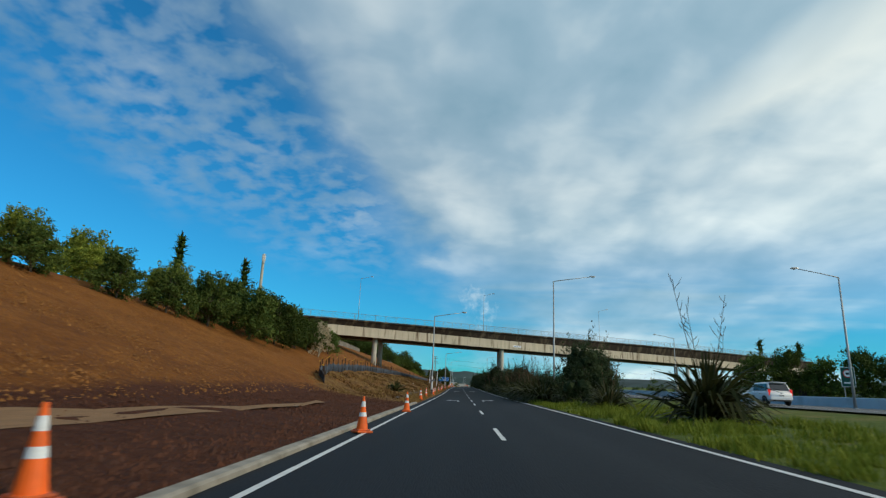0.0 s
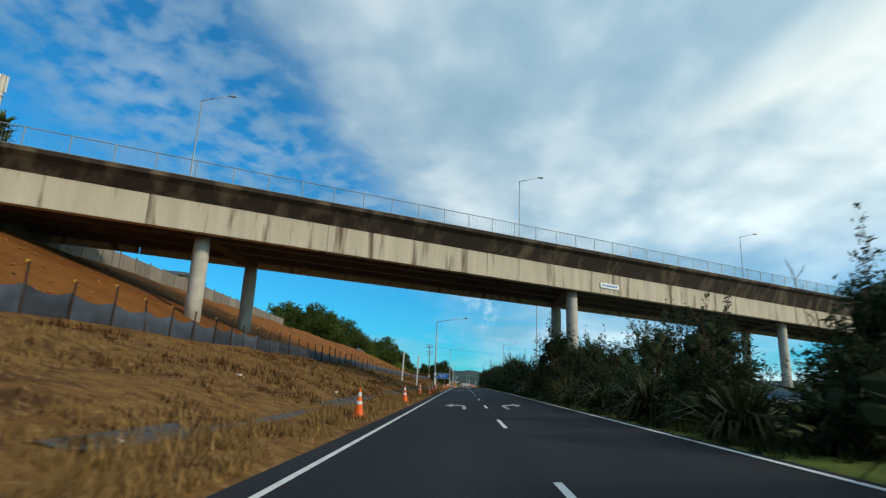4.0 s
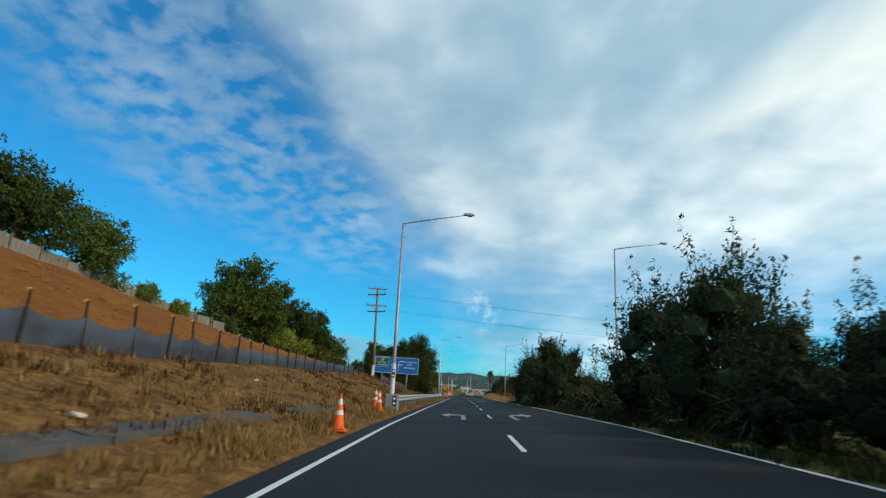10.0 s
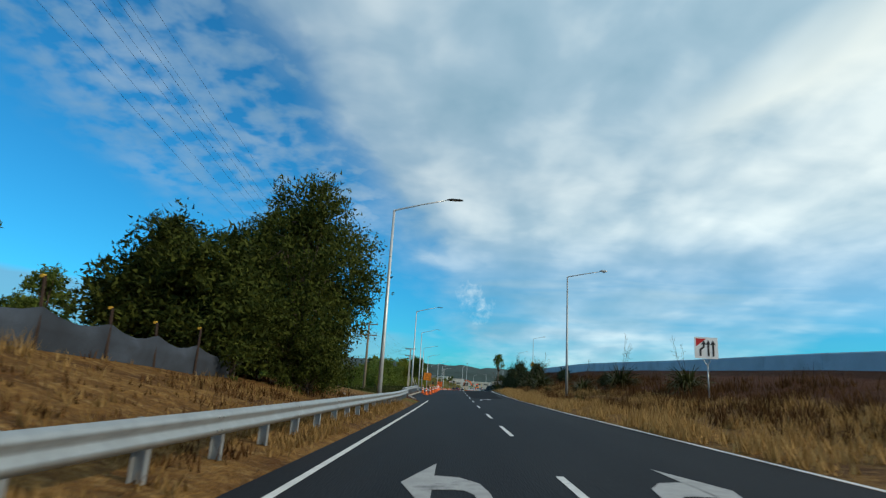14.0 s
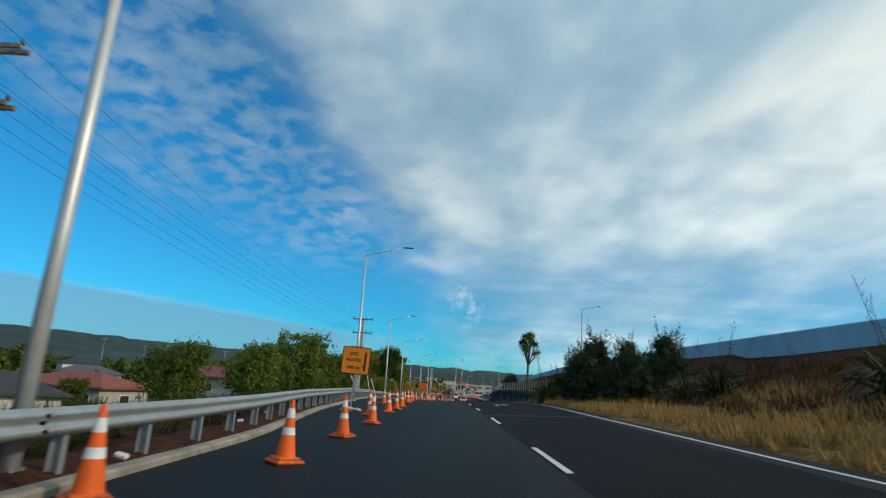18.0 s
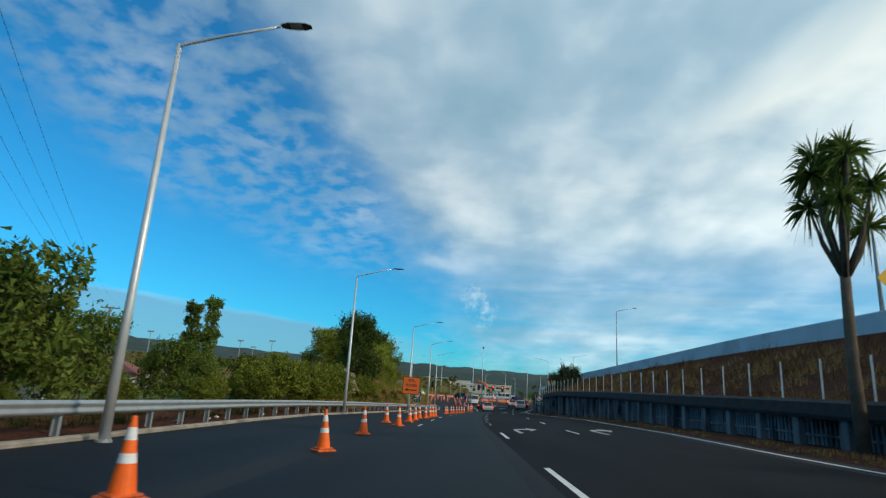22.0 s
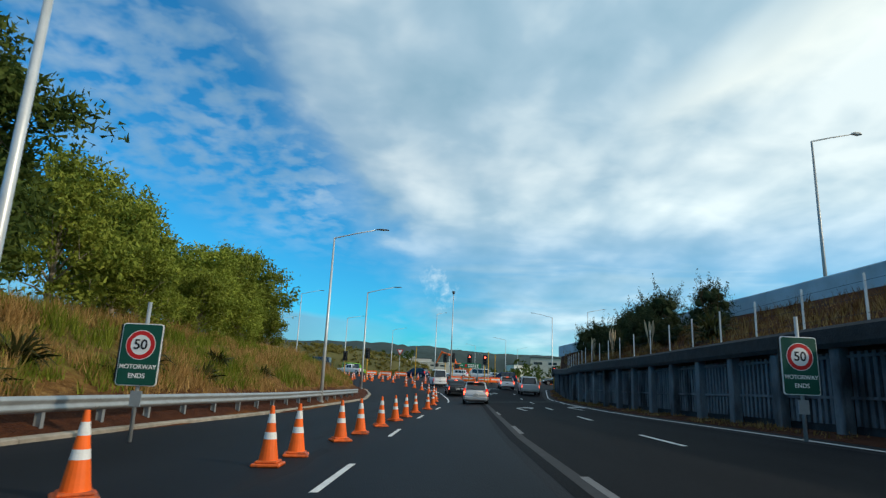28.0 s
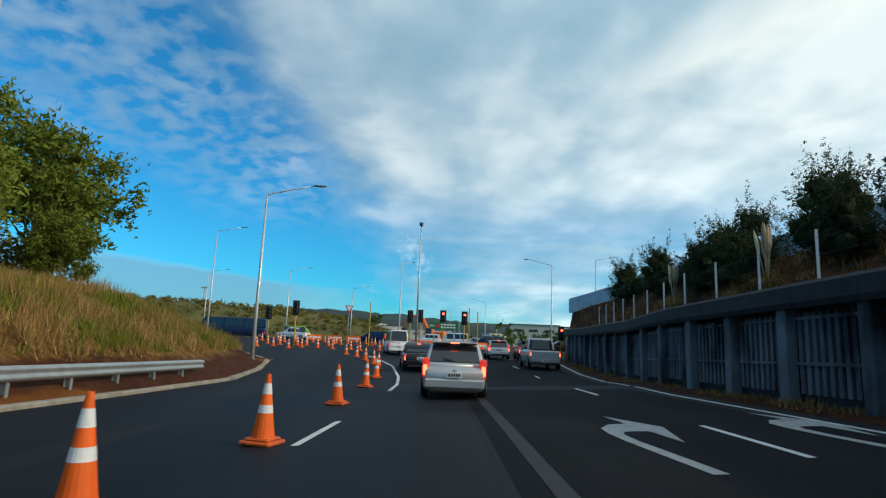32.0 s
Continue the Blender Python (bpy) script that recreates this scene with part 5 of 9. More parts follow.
def tree(name, label, leaves, height, width, seed, trunk_h, leaf, count, bark=None, lobes=9, cat="tree", lean=0.0, full=1.0, low=0.36, heart=0.0, shoots=0):
    """A tapered trunk with limbs; a crown of uneven lobes, each of several leaf clumps, with gaps between."""
    rng = np.random.default_rng(seed)
    t = thing(name, label, cat)
    g = Geo()
    h0 = height * trunk_h
    r0 = 0.018 * height + 0.03
    g.tube([(0, 0, -0.4), (0.05, 0.03, h0 * 0.6), (lean * h0, 0.05, h0), (lean * height * 0.5, 0.1, height * 0.55), (lean * height * 0.75, 0, height * 0.8)], [r0 * 1.3, r0, r0 * 0.85, r0 * 0.5, r0 * 0.12], 7)
    cl, inner = [], Geo()
    for i in range(lobes):
        a = 2.399 * i + rng.normal() * 0.5
        f = (i + 0.5) / lobes
        lr = width * (0.15 + 0.11 * rng.random()) * full
        z = h0 + lr * 0.5 + (height - h0 - lr * 1.3) * min(0.93, max(0.0, f + 0.07 * rng.normal()))
        fz = (z - h0) / max(0.1, height - h0)
        env = max(0.12, math.sin(math.pi * min(1.0, max(0.0, low + (0.96 - low) * fz))) ** 0.7)
        rr = max(0.0, width / 2 * env - lr * 0.75) * (0.55 + 0.5 * rng.random())
        e = Vector((rr * math.cos(a) + lean * z, rr * math.sin(a), z))
        s = Vector((lean * h0, 0, h0 + (z - h0) * 0.35))
        g.tube([s, s.lerp(e, 0.5) + Vector((0, 0, 0.12)), e], [r0 * 0.42, r0 * 0.24, r0 * 0.08], 5, False)
        for k in range(6):
            d = Vector(rng.normal(size=3))
            d.z = d.z * 0.8 + 0.2
            d = d.normalized() * (lr * (0.45 + 0.4 * rng.random()))
            q = e + d
            cl.append((q.x, q.y, q.z, lr * (0.42 + 0.30 * rng.random())))
            if k < 2:
                g.tube([e, e + d], [r0 * 0.1, r0 * 0.03], 4, False)
        if heart:
            bm = bmesh.new()
            bmesh.ops.create_icosphere(bm, subdivisions=1, radius=lr * heart)
            inner.quads([e + v.co * (0.72 + 0.5 * rng.random()) for v in bm.verts], [[v.index for v in f.verts] for f in bm.faces])
            bm.free()
        for k in range(shoots if fz > 0.35 else 0):
            d = Vector(rng.normal(size=3))
            d.z = abs(d.z) * 0.6 + 0.5
            p = e + d.normalized() * lr * 0.75
            d = (d.normalized() * 0.6 + Vector((0, 0, 0.8))) * lr * (0.45 + 0.5 * rng.random())
            g.tube([p, p + d * 0.6, p + d], [r0 * 0.09, r0 * 0.05, r0 * 0.015], 3, False)
            for j in range(5):
                q = p + d * (0.25 + 0.19 * j)
                cl.append((q.x, q.y, q.z, lr * (0.26 - 0.035 * j)))
    if heart:
        part("inner_foliage", inner, leaves, t)
    part("trunk", g, bark or M_BARK, t, smooth=True)
    total = sum(c[3] ** 2 for c in cl)
    part("crown", leaf_cloud(rng, cl, count / total, leaf, 1.0), leaves, t)
    return t


def scatter(master, places, label=None):
    """Copies of a plant at (x, y, scale) standing on the ground; the master takes the first place."""
    for i, (x, y, s) in enumerate(places):
        m = pose(x, y, ground_z(x, y) - 0.05, 0, 0, rnd.uniform(0, 360)) @ Matrix.Diagonal((s, s, s * rnd.uniform(0.9, 1.1), 1))
        if i == 0:
            master.matrix_basis = m
        else:
            c = copy_thing(master, Matrix.Identity(4))
            c.matrix_basis = m


def flax(seed, label, stalks=3, blades=190, size=2.0):
    rng = np.random.default_rng(seed)
    t = thing("flax_plant", label, "flax plant", group="flax plants")
    g = Geo()
    for i in range(blades):
        a, tilt = rng.random() * 6.283, abs(rng.normal()) * 0.55 + 0.08
        L = size * (0.65 + 0.5 * rng.random())
        d = Vector((math.cos(a), math.sin(a), 0))
        side = Vector((-d.y, d.x, 0)).lerp(Vector(rng.normal(size=3)), 0.25).normalized()
        o = d * (0.15 * rng.random())
        vs = []
        droop = rng.random() * 1.3
        for k, f in enumerate((0, 0.35, 0.7, 1.0)):
            th = tilt + droop * f * f
            p = o + (d * math.sin(th) + Vector((0, 0, math.cos(th)))) * (L * f)
            w = (0.05, 0.06, 0.045, 0.006)[k]
            vs += [p + side * w, p - side * w]
        g.quads(vs, [(0, 1, 3, 2), (2, 3, 5, 4), (4, 5, 7, 6)])
    part("foliage", g, L_FLAX, t)
    for i in range(stalks):
        g = Geo()
        a, tilt = rng.random() * 6.283, 0.08 + 0.3 * rng.random()
        L = size * (1.5 + 0.6 * rng.random())
        d = Vector((math.cos(a) * math.sin(tilt), math.sin(a) * math.sin(tilt), math.cos(tilt)))
        g.tube([(0, 0, 0), d * (L * 0.5), d * L], [0.013, 0.010, 0.005], 4)
        for k in range(9):
            p = d * (L * (0.62 + 0.04 * k))
            e = Vector(rng.normal(size=3)) * 0.16 + Vector((0, 0, 0.12))
            g.tube([p, p + e * 0.7, p + e + Vector((0, 0, 0.05))], [0.006, 0.011, 0.005], 3)
        part("seed_stalk", g, L_STALK, t, "dark brown flax seed stalk")
    return t


def tufts(name, label, zone, count, material, h, seed, blades=5, kind="stuff"):
    """Grass tufts strewn over a zone given by a sampler; one mesh."""
    rng = np.random.default_rng(seed)
    vs, fs = [], []
    for _ in range(count):
        x, y = zone(rng)
        patch = noise.noise(Vector((x * 0.55, y * 0.4, seed))) + 0.6 * noise.noise(Vector((x * 1.7, y * 1.3, seed)))
        if patch < 0.35 * rng.random() - 0.2:
            continue
        size = 0.65 + 1.1 * max(0.0, patch)
        z = ground_z(x, y) - 0.02
        for _ in range(blades):
            a = rng.random() * 6.283
            hh = h * size * (0.5 + 0.9 * rng.random())
            ox, oy = x + rng.normal() * 0.07, y + rng.normal() * 0.07
            lx, ly = math.cos(a) * hh * (0.25 + 0.5 * rng.random()), math.sin(a) * hh * (0.25 + 0.5 * rng.random())
            w = 0.012 + 0.012 * rng.random()
            n = len(vs)
            vs += [(ox - w * math.sin(a), oy + w * math.cos(a), z), (ox + w * math.sin(a), oy - w * math.cos(a), z), (ox + lx, oy + ly, z + hh)]
            fs.append((n, n + 1, n + 2))
    g = Geo()
    g.v, g.f = vs, fs
    return tagged(part(name, g, material), label, "grass", kind=kind)


round_tree = tree("round_tree", "dense dark green broadleaf tree on the bank crest", L_DARK, 8.0, 8.2, 3, 0.03, 0.17, 12000, lobes=24, full=1.15)
scatter(round_tree, [(-42.5, 227, 1.25), (-39, 230, 1.0), (-36, 237, 1.3), (-33.5, 243, 1.05), (-32, 251, 1.05), (-30, 257.5, 0.9), (-28.3, 263, 0.8), (-26.8, 288.5, 1.2), (-24.6, 293, 1.05), (-22.3, 297.5, 0.98), (-20.8, 301, 0.9), (-19.2, 306, 0.78),
                     (-44, 238, 1.2), (-40, 248, 1.2), (-37, 258, 1.1), (-31, 296, 1.1), (-27, 304, 1.0)])
olive_tree = tree("spreading_tree", "broad olive-green tree with a ragged crown", L_OLIVE, 6.0, 7.5, 5, 0.03, 0.176, 7000, lobes=16, full=1.25)
scatter(olive_tree, [(-27, 26, .5), (-28, 34, .52), (-26, 41, .5), (-27, 48, .55), (-26.5, 55, .5), (-25, 62, .55), (-24, 69, .5), (-25, 76, .55), (-23, 83, .55), (-33, 30, .6), (-32, 45, .7), (-31, 60, .75), (-30, 73, .75), (-21.5, 291, .5), (-20.5, 296, .45), (-19.0, 300, .42), (-26.5, 274, .3), (-26.8, 269, .35)])
bush = tree("manuka_bush", "dense dark bush growing at the top of the earth bank", L_DARK, 4.2, 5.0, 8, 0.02, 0.128, 6400, lobes=15, full=1.25, cat="bush", low=0.46)
scatter(bush, [(-21.6, 57, .85), (-20.8, 62.5, 1.05), (-18.8, 67, 1.2), (-18.2, 72.5, 1.2), (-17.6, 77.5, .9), (-17.4, 82, .85), (-18, 87.5, .95), (-22, 90, 1.0), (-22.5, 52, .8), (-24, 46, .75), (-24.2, 40, .7), (-25, 34, .65), (-26, 27, .7), (-26, 20, .75), (-26.5, 13, .8), (-17.2, 92, .8), (-22.5, 70, 1.2), (-22, 80, 1.1)])
pale_bush = tree("twiggy_bush", "pale dry twiggy bush among green shrubs", L_PLUME, 3.0, 2.6, 9, 0.1, 0.066, 1400, M_PALEBARK, 8, cat="bush", low=0.46)
scatter(pale_bush, [(-16.6, 84.5, 1.3), (-17.3, 88, 1.35), (-15.9, 81.5, .9), (-10.5, 470, 1.0)])
big_tree = tree("big_pine", "tall dark green tree with heavy rounded crown beside the guardrail", L_PINE, 8.8, 6.8, 11, 0.03, 0.085, 38000, lobes=30, full=1.15, low=0.42)
scatter(big_tree, [(-6.9, 315.0, 1.0), (-9.6, 318.5, .98)])
big_bush = tree("pine_bush", "dense dark green shrub at the foot of the tall tree", L_PINE, 4.4, 5.0, 12, 0.01, 0.09, 15000, lobes=22, full=1.25, cat="bush", low=0.5)
scatter(big_bush, [(-5.7, 313.2, .62), (-8.0, 311.4, .85), (-9.6, 312.5, 1.35), (-11.8, 313.6, 1.4), (-13.6, 315.5, 1.1), (-6.6, 317.5, .8)])
dark_fir = tree("dark_fir", "dark conical fir with tiered branches behind the shrubs", L_PINE, 8.2, 5.4, 14, 0.03, 0.08, 26000, lobes=26, full=1.05, low=0.6)
scatter(dark_fir, [(-14.4, 318.0, 1.0), (-12.0, 321.0, .9)])
mid_tree = tree("feathery_tree", "mid-green leafy tree on the bank", L_MID, 7.5, 7.0, 13, 0.06, 0.165, 7000, lobes=13)
scatter(mid_tree, [(-17.2, 319, .55), (-19.5, 317, .52), (-21.8, 318.5, .42), (-24, 316, .36), (-12, 334, .65), (-15, 340, .7), (-20, 346, .7), (-25, 338, .85), (-28, 352, .7), (-21, 360, .45), (-33, 345, .7)])
round2 = tree("roundhead_tree", "large dark round-headed tree behind the guardrail", L_DARK, 9.0, 8.0, 15, 0.03, 0.132, 24900, lobes=22, full=1.15)
scatter(round2, [(-12.5, 487.0, .90)])
wattle = tree("wattle_tree", "tall olive-green tree on the grassy bank", L_OLIVE, 8.6, 8.0, 17, 0.06, 0.15, 15500, M_PALEBARK, 22, full=1.15)
scatter(wattle, [(-14.5, 496, .78), (-15.5, 503, .82), (-19, 511, .95), (-14.2, 511, .78), (-14.5, 518, .85), (-15.8, 527, 1.2), (-20, 521, .95), (-18.5, 495, .8), (-12.6, 524, .5), (-11.6, 505, .5), (-11.8, 498, .5), (-12, 514, .45)])
hedge = tree("hedge_shrub", "bright green leafy shrub behind the guardrail", L_LIGHT, 2.8, 3.4, 19, 0.02, 0.09, 5600, lobes=14, full=1.2, cat="bush", low=0.46, heart=0.35)
scatter(hedge, [(-11.5, 430, .35), (-12, 436, .5), (-11.2, 441, .5), (-12.5, 445, .6), (-11, 447.5, .75), (-12, 449.5, .95), (-13, 451.5, 1.0), (-11.2, 453, 1.05), (-12, 454.5, 1.05), (-13, 456, 1.1), (-11.2, 457, 1.05), (-11.4, 459, 1.1), (-11.6, 460.8, 1.08), (-11.3, 463.5, 1.1), (-13, 462, 1.1), (-11.2, 465, 1.05), (-10.6, 468.5, 1.0), (-12.5, 469, 1.1), (-10.4, 473, .95), (-12.5, 475, 1.1), (-10, 478, .8), (-10.5, 335, .8), (-12, 345, .8), (-14, 353, .8), (-16.5, 352, .8)])
low_tree = tree("valley_tree", "dark green tree in the valley below the road", L_MID, 6.0, 7.0, 21, 0.03, 0.16, 6600, lobes=16, full=1.2)
scatter(low_tree, [(-14.8, 402, .62), (-15.4, 407, .68), (-15.2, 414.8, 1.12), (-16.5, 418.5, .95), (-14.5, 422.5, .84), (-15.5, 428, .82), (-14.4, 433.5, .86), (-15.5, 439, .62), (-14.6, 444.5, .5), (-15.5, 450, .5), (-18, 438, .8), (-19.5, 413, .85), (-20, 424, .85), (-14.5, 399, .68), (-18, 395, .7), (-22, 402, .8), (-34, 378, .55), (-45, 388, .6), (-52, 400, .7), (-36, 412, .6), (-60, 380, .6), (-47, 430, .7), (-70, 410, .7)])
wood_edge = tree("belt_tree", "tall dark tree in the belt beyond the motorway", L_DARK, 12.5, 11.0, 33, 0.03, 0.30, 6500, lobes=18, full=1.2, low=0.5)
scatter(wood_edge, [(72, 160, .9), (79, 158, 1.0), (86, 156, .95), (93, 153, 1.0), (100, 150, 1.05), (107, 147, 1.0), (115, 146, 1.15), (124, 146, 1.2)])
# planted median on the other side
ngaio = tree("median_shrub", "dense dark shrub shading the edge of the road", L_BLUE, 5.1, 5.0, 23, 0.02, 0.072, 10500, lobes=24, full=1.2, cat="bush", low=0.46, heart=0.40, shoots=1)
scatter(ngaio, [(8.9, 55.5, 0.95), (10.6, 58, 0.75), (7.6, 61, 0.42), (7.5, 65, 0.44), (8.3, 69, 0.50), (7.6, 73, 0.46), (7.7, 77, 0.50), (9.6, 66, 0.50), (9.8, 74, 0.55), (8.7, 79, 0.60), (7.9, 86, 0.68), (8.5, 92, 0.82), (7.9, 99, 0.80), (8.7, 106, 0.80), (7.9, 113, 0.76), (8.6, 120, 0.72), (9, 127, 0.70), (8.7, 133, 0.72), (9, 138, 0.90), (8.3, 144.5, 1.05), (10.6, 141, 0.90),
                (8.9, 160, 0.72), (9.6, 166, 0.70), (8.4, 170, 0.72), (7.8, 174.5, 0.86), (7.5, 179, 0.90), (7.3, 183, 0.96), (8.6, 186, 0.88), (7.5, 190, 0.81), (7.7, 195, 0.86), (8.8, 199, 0.95), (7.5, 203, 0.81), (7.6, 207, 0.84), (7.5, 211.5, 0.81), (8.7, 214, 0.90), (7.6, 218, 0.81), (7.7, 223, 0.84), (8.8, 227, 0.90), (7.8, 231, 0.62), (8, 235.5, 0.62),
                (8.1, 238.7, 0.98), (7.9, 243.8, 1.10), (10.5, 236, 0.70), (10.6, 222, 0.97), (10.6, 206, 0.97), (10.4, 192, 0.92), (10.9, 252, 0.55), (11.2, 257, 0.60), (9.6, 272, .62), (10.2, 276, .62), (10.6, 269.5, .62), (7.3, 275.5, 0.92), (7.5, 279.5, 1.00), (7.7, 284, 1.02), (8.3, 288.5, 0.90), (9.5, 281, 1.05), (9.8, 287, 0.90),
                (11.2, 404.5, 0.86), (12.9, 407, 0.92), (11, 413, 0.66), (12, 410, 0.74), (16.5, 508, 0.74), (17.4, 513, 0.72), (16.6, 519, 0.55), (17, 503, 0.60), (14.9, 513.5, 0.32), (12.4, 388, .5), (11.8, 393, .58), (12.6, 398, .65), (13.2, 417, .6), (14.6, 420, .65), (15.6, 424, .6), (13.5, 415, .6), (10.6, 399, .55), (15, 396, .7), (16, 408, .65),
                (15.6, 506, .4), (16, 511, .45), (15.8, 516, .5), (17.2, 521, .6), (17.5, 513, .5), (18.0, 527, .6), (18.6, 533, .65), (18.9, 522, .6), (18.5, 519, .6)])
roadside = tree("roadside_tree", "tall dark feathery tree beside the road", L_BLUE, 5.0, 3.6, 27, 0.02, 0.050, 26000, lobes=28, full=1.15, low=0.44, heart=0.3, shoots=2)
scatter(roadside, [(6.9, 264.9, 1.0), (8.6, 266.4, .86)])
darkbush = tree("dark_shrub", "low dark shrub in the planted strip", L_BLUE, 2.6, 3.4, 25, 0.02, 0.08, 4200, lobes=14, full=1.25, cat="bush", low=0.46, heart=0.5)
scatter(darkbush, [(8.4, 70, .8), (8.6, 77, .8), (8.5, 84, .9), (7.0, 98, .75), (7.1, 105, .75), (7.0, 111, .75), (7.1, 118, .8), (7.2, 124, .8), (7.3, 139, .85), (7.4, 148, .8), (9.4, 163, .9), (6.9, 172, .75), (6.8, 177, .8), (6.7, 187, .8), (6.7, 193, .8), (6.8, 200, .8), (6.7, 206, .8), (6.8, 215, .8), (6.8, 221, .8), (6.9, 227, .8), (7.0, 233, .8),
                    (8.5, 248, .6), (8.4, 254, .65), (8.5, 260, .6), (6.6, 277, .7), (6.8, 283, .7), (10.6, 388, 0.7), (10.9, 394, 0.8), (10.8, 400, 0.8), (11, 407, 0.8), (11.3, 414, 0.7), (13, 341, 0.5), (10.5, 366, 0.5), (14, 366, 0.6), (15, 372, 0.7)])
poplar = tree("columnar_tree", "narrow spiky column-shaped conifer", L_MID, 8.0, 2.2, 29, 0.02, 0.132, 5400, lobes=34, full=1.5)
scatter(poplar, [(-26.2, 471, 1.0), (-25.0, 472.5, 1.05), (-27.5, 474, .75)])
flax0 = flax(31, "big green flax clump with arching sword leaves and seed stalks")
scatter(flax0, [(9.0, 35.5, 1.2), (9.9, 36.8, 1.0), (8.5, 47, .8), (9.4, 51, .9), (7.3, 65, .95), (8.2, 66, 1.0), (7.2, 68.5, .9), (9.0, 69, 1.05), (7.4, 72, 1.0), (8.6, 73, .9), (7.3, 75.5, .95), (9.5, 76, 1.0), (7.4, 78.5, .9), (9.5, 64, .9), (7.5, 82, .95), (7.3, 86, .9), (7.4, 91, .95), (7.4, 96, .9), (7.6, 246, .85), (8.6, 249, .9), (7.7, 252, .9), (9.2, 255, .95), (7.8, 258, .9), (8.8, 261, .9), (7.9, 265, .9), (9.3, 267, .95), (8.0, 270, .85), (9.0, 274, .9), (8.2, 278, .85), (8.2, 79, .9), (8.0, 84, .95), (8.1, 89, .95), (8.0, 94, 1.0), (7.9, 99, .9), (7.8, 119, .95), (7.9, 125, .9), (9, 68, .9), (7.8, 142, .8), (7.5, 146, .95), (7.4, 152, 1.0), (7.6, 156, 1.0), (8.4, 158.5, .95), (7.5, 163, .95), (8.8, 150, 1.0), (9.4, 147.5, .95), (9.6, 155, 1.0), (8.9, 166, .9), (7.5, 169, .9), (9.2, 171, .9), (7.6, 132, .9), (7.7, 137, .9), (7.6, 112, .9), (7.5, 106, .85), (7.9, 149, .85), (8.4, 153, .9), (8.0, 160, .9), (7.8, 236, .9), (8.0, 241, .95), (8.6, 247, 1.0), (9.2, 239, 1.1), (9.5, 256, 1.0), (10, 253, 1.1),
                (6.5, 57.6, .85), (6.3, 59.6, .9), (6.4, 61.8, .95), (6.3, 64, .95), (6.5, 66.2, 1.0), (6.3, 68.6, .95), (6.4, 71, 1.0), (6.3, 73.6, .95), (6.5, 76.4, .9), (6.4, 80, .9), (6.5, 84, .9), (6.5, 89, .85), (6.4, 95, .85), (6.5, 101, .85), (6.5, 108, .85), (6.6, 115, .85), (6.6, 121, .9), (8.4, 405.6, .95), (9.0, 408.4, .85), (6.8, 269.6, .95), (7.2, 271.2, .9), (6.9, 272.8, .9), (8.3, 271.5, 1.0), (6.9, 128, .9), (6.8, 131.5, .95), (6.9, 135, .9), (10.6, 362.5, 1.1), (12.9, 336.5, 1.0), (11.4, 343, .8), (13.2, 324, .8), (10.9, 383, .7), (11, 392, .8), (11.6, 398, .7), (15.5, 500, .8), (11.5, 381, .8), (12.5, 372, .9)])
flax1 = flax(37, "small spiky flax tuft in dry grass", 0, 90, 0.9)
scatter(flax1, [(-6.2, 76, 1.3), (8.4, 330, .8), (9.8, 352, .8)] + [(lerp(y, LEFT_KERB) - d, y, k) for y, d, k in ((478, 2.2, .9), (481, 3.0, 1.0), (484.5, 2.4, .9), (487, 3.4, 1.1), (490, 2.5, 1.0), (492.5, 3.2, 1.0), (495.5, 2.6, .9), (499, 3.6, 1.0), (503, 2.8, .8), (470, 2.4, .8), (474, 2.8, .9))])


def cabbage_tree(x, y):
    t = thing("cabbage_tree", "cabbage tree with bare forked trunk and tufted spiky heads", "tree", pose(x, y, ground_z(x, y)))
    rng = np.random.default_rng(41)
    base = ground_z(x, y)
    top = 15.5 - base
    fork = top * 0.5
    g = Geo()
    g.tube([(0, 0, -0.2), (-0.05, 0, fork * 0.5), (0, 0, fork)], [0.19, 0.15, 0.13], 8)
    heads = []
    for i in range(9):
        a = i * 2.4
        r = 0.35 + 0.9 * (i / 9)
        z = fork + (top - fork) * (0.86 - 0.55 * (i / 9) ** 1.3) - 0.2
        e = Vector((r * math.cos(a), r * math.sin(a), z))
        g.tube([(0, 0, fork - 0.1), Vector((e.x * 0.6, e.y * 0.6, fork + (z - fork) * 0.45)), e], [0.09, 0.07, 0.05], 6)
        heads.append(e)
    part("trunk", g, M_BARK, t, smooth=True)
    for h in heads:
        g = Geo()
        for i in range(90):
            d = Vector(rng.normal(size=3))
            d.z = d.z * 0.8 + 0.25
            d.normalize()
            side = d.cross(Vector(rng.normal(size=3))).normalized()
            L = 0.62 + 0.3 * rng.random()
            q = h + d * (L * 0.55)
            e = h + d * L + Vector((0, 0, -0.28 * (1 - d.z)))
            g.quads([h + side * 0.018, h - side * 0.018, q - side * 0.03, e, q + side * 0.03], [(0, 1, 2, 3, 4)])
        part("leaf_head", g, L_MID, t)
    return t


cabbage_tree(10.4, 431.5)


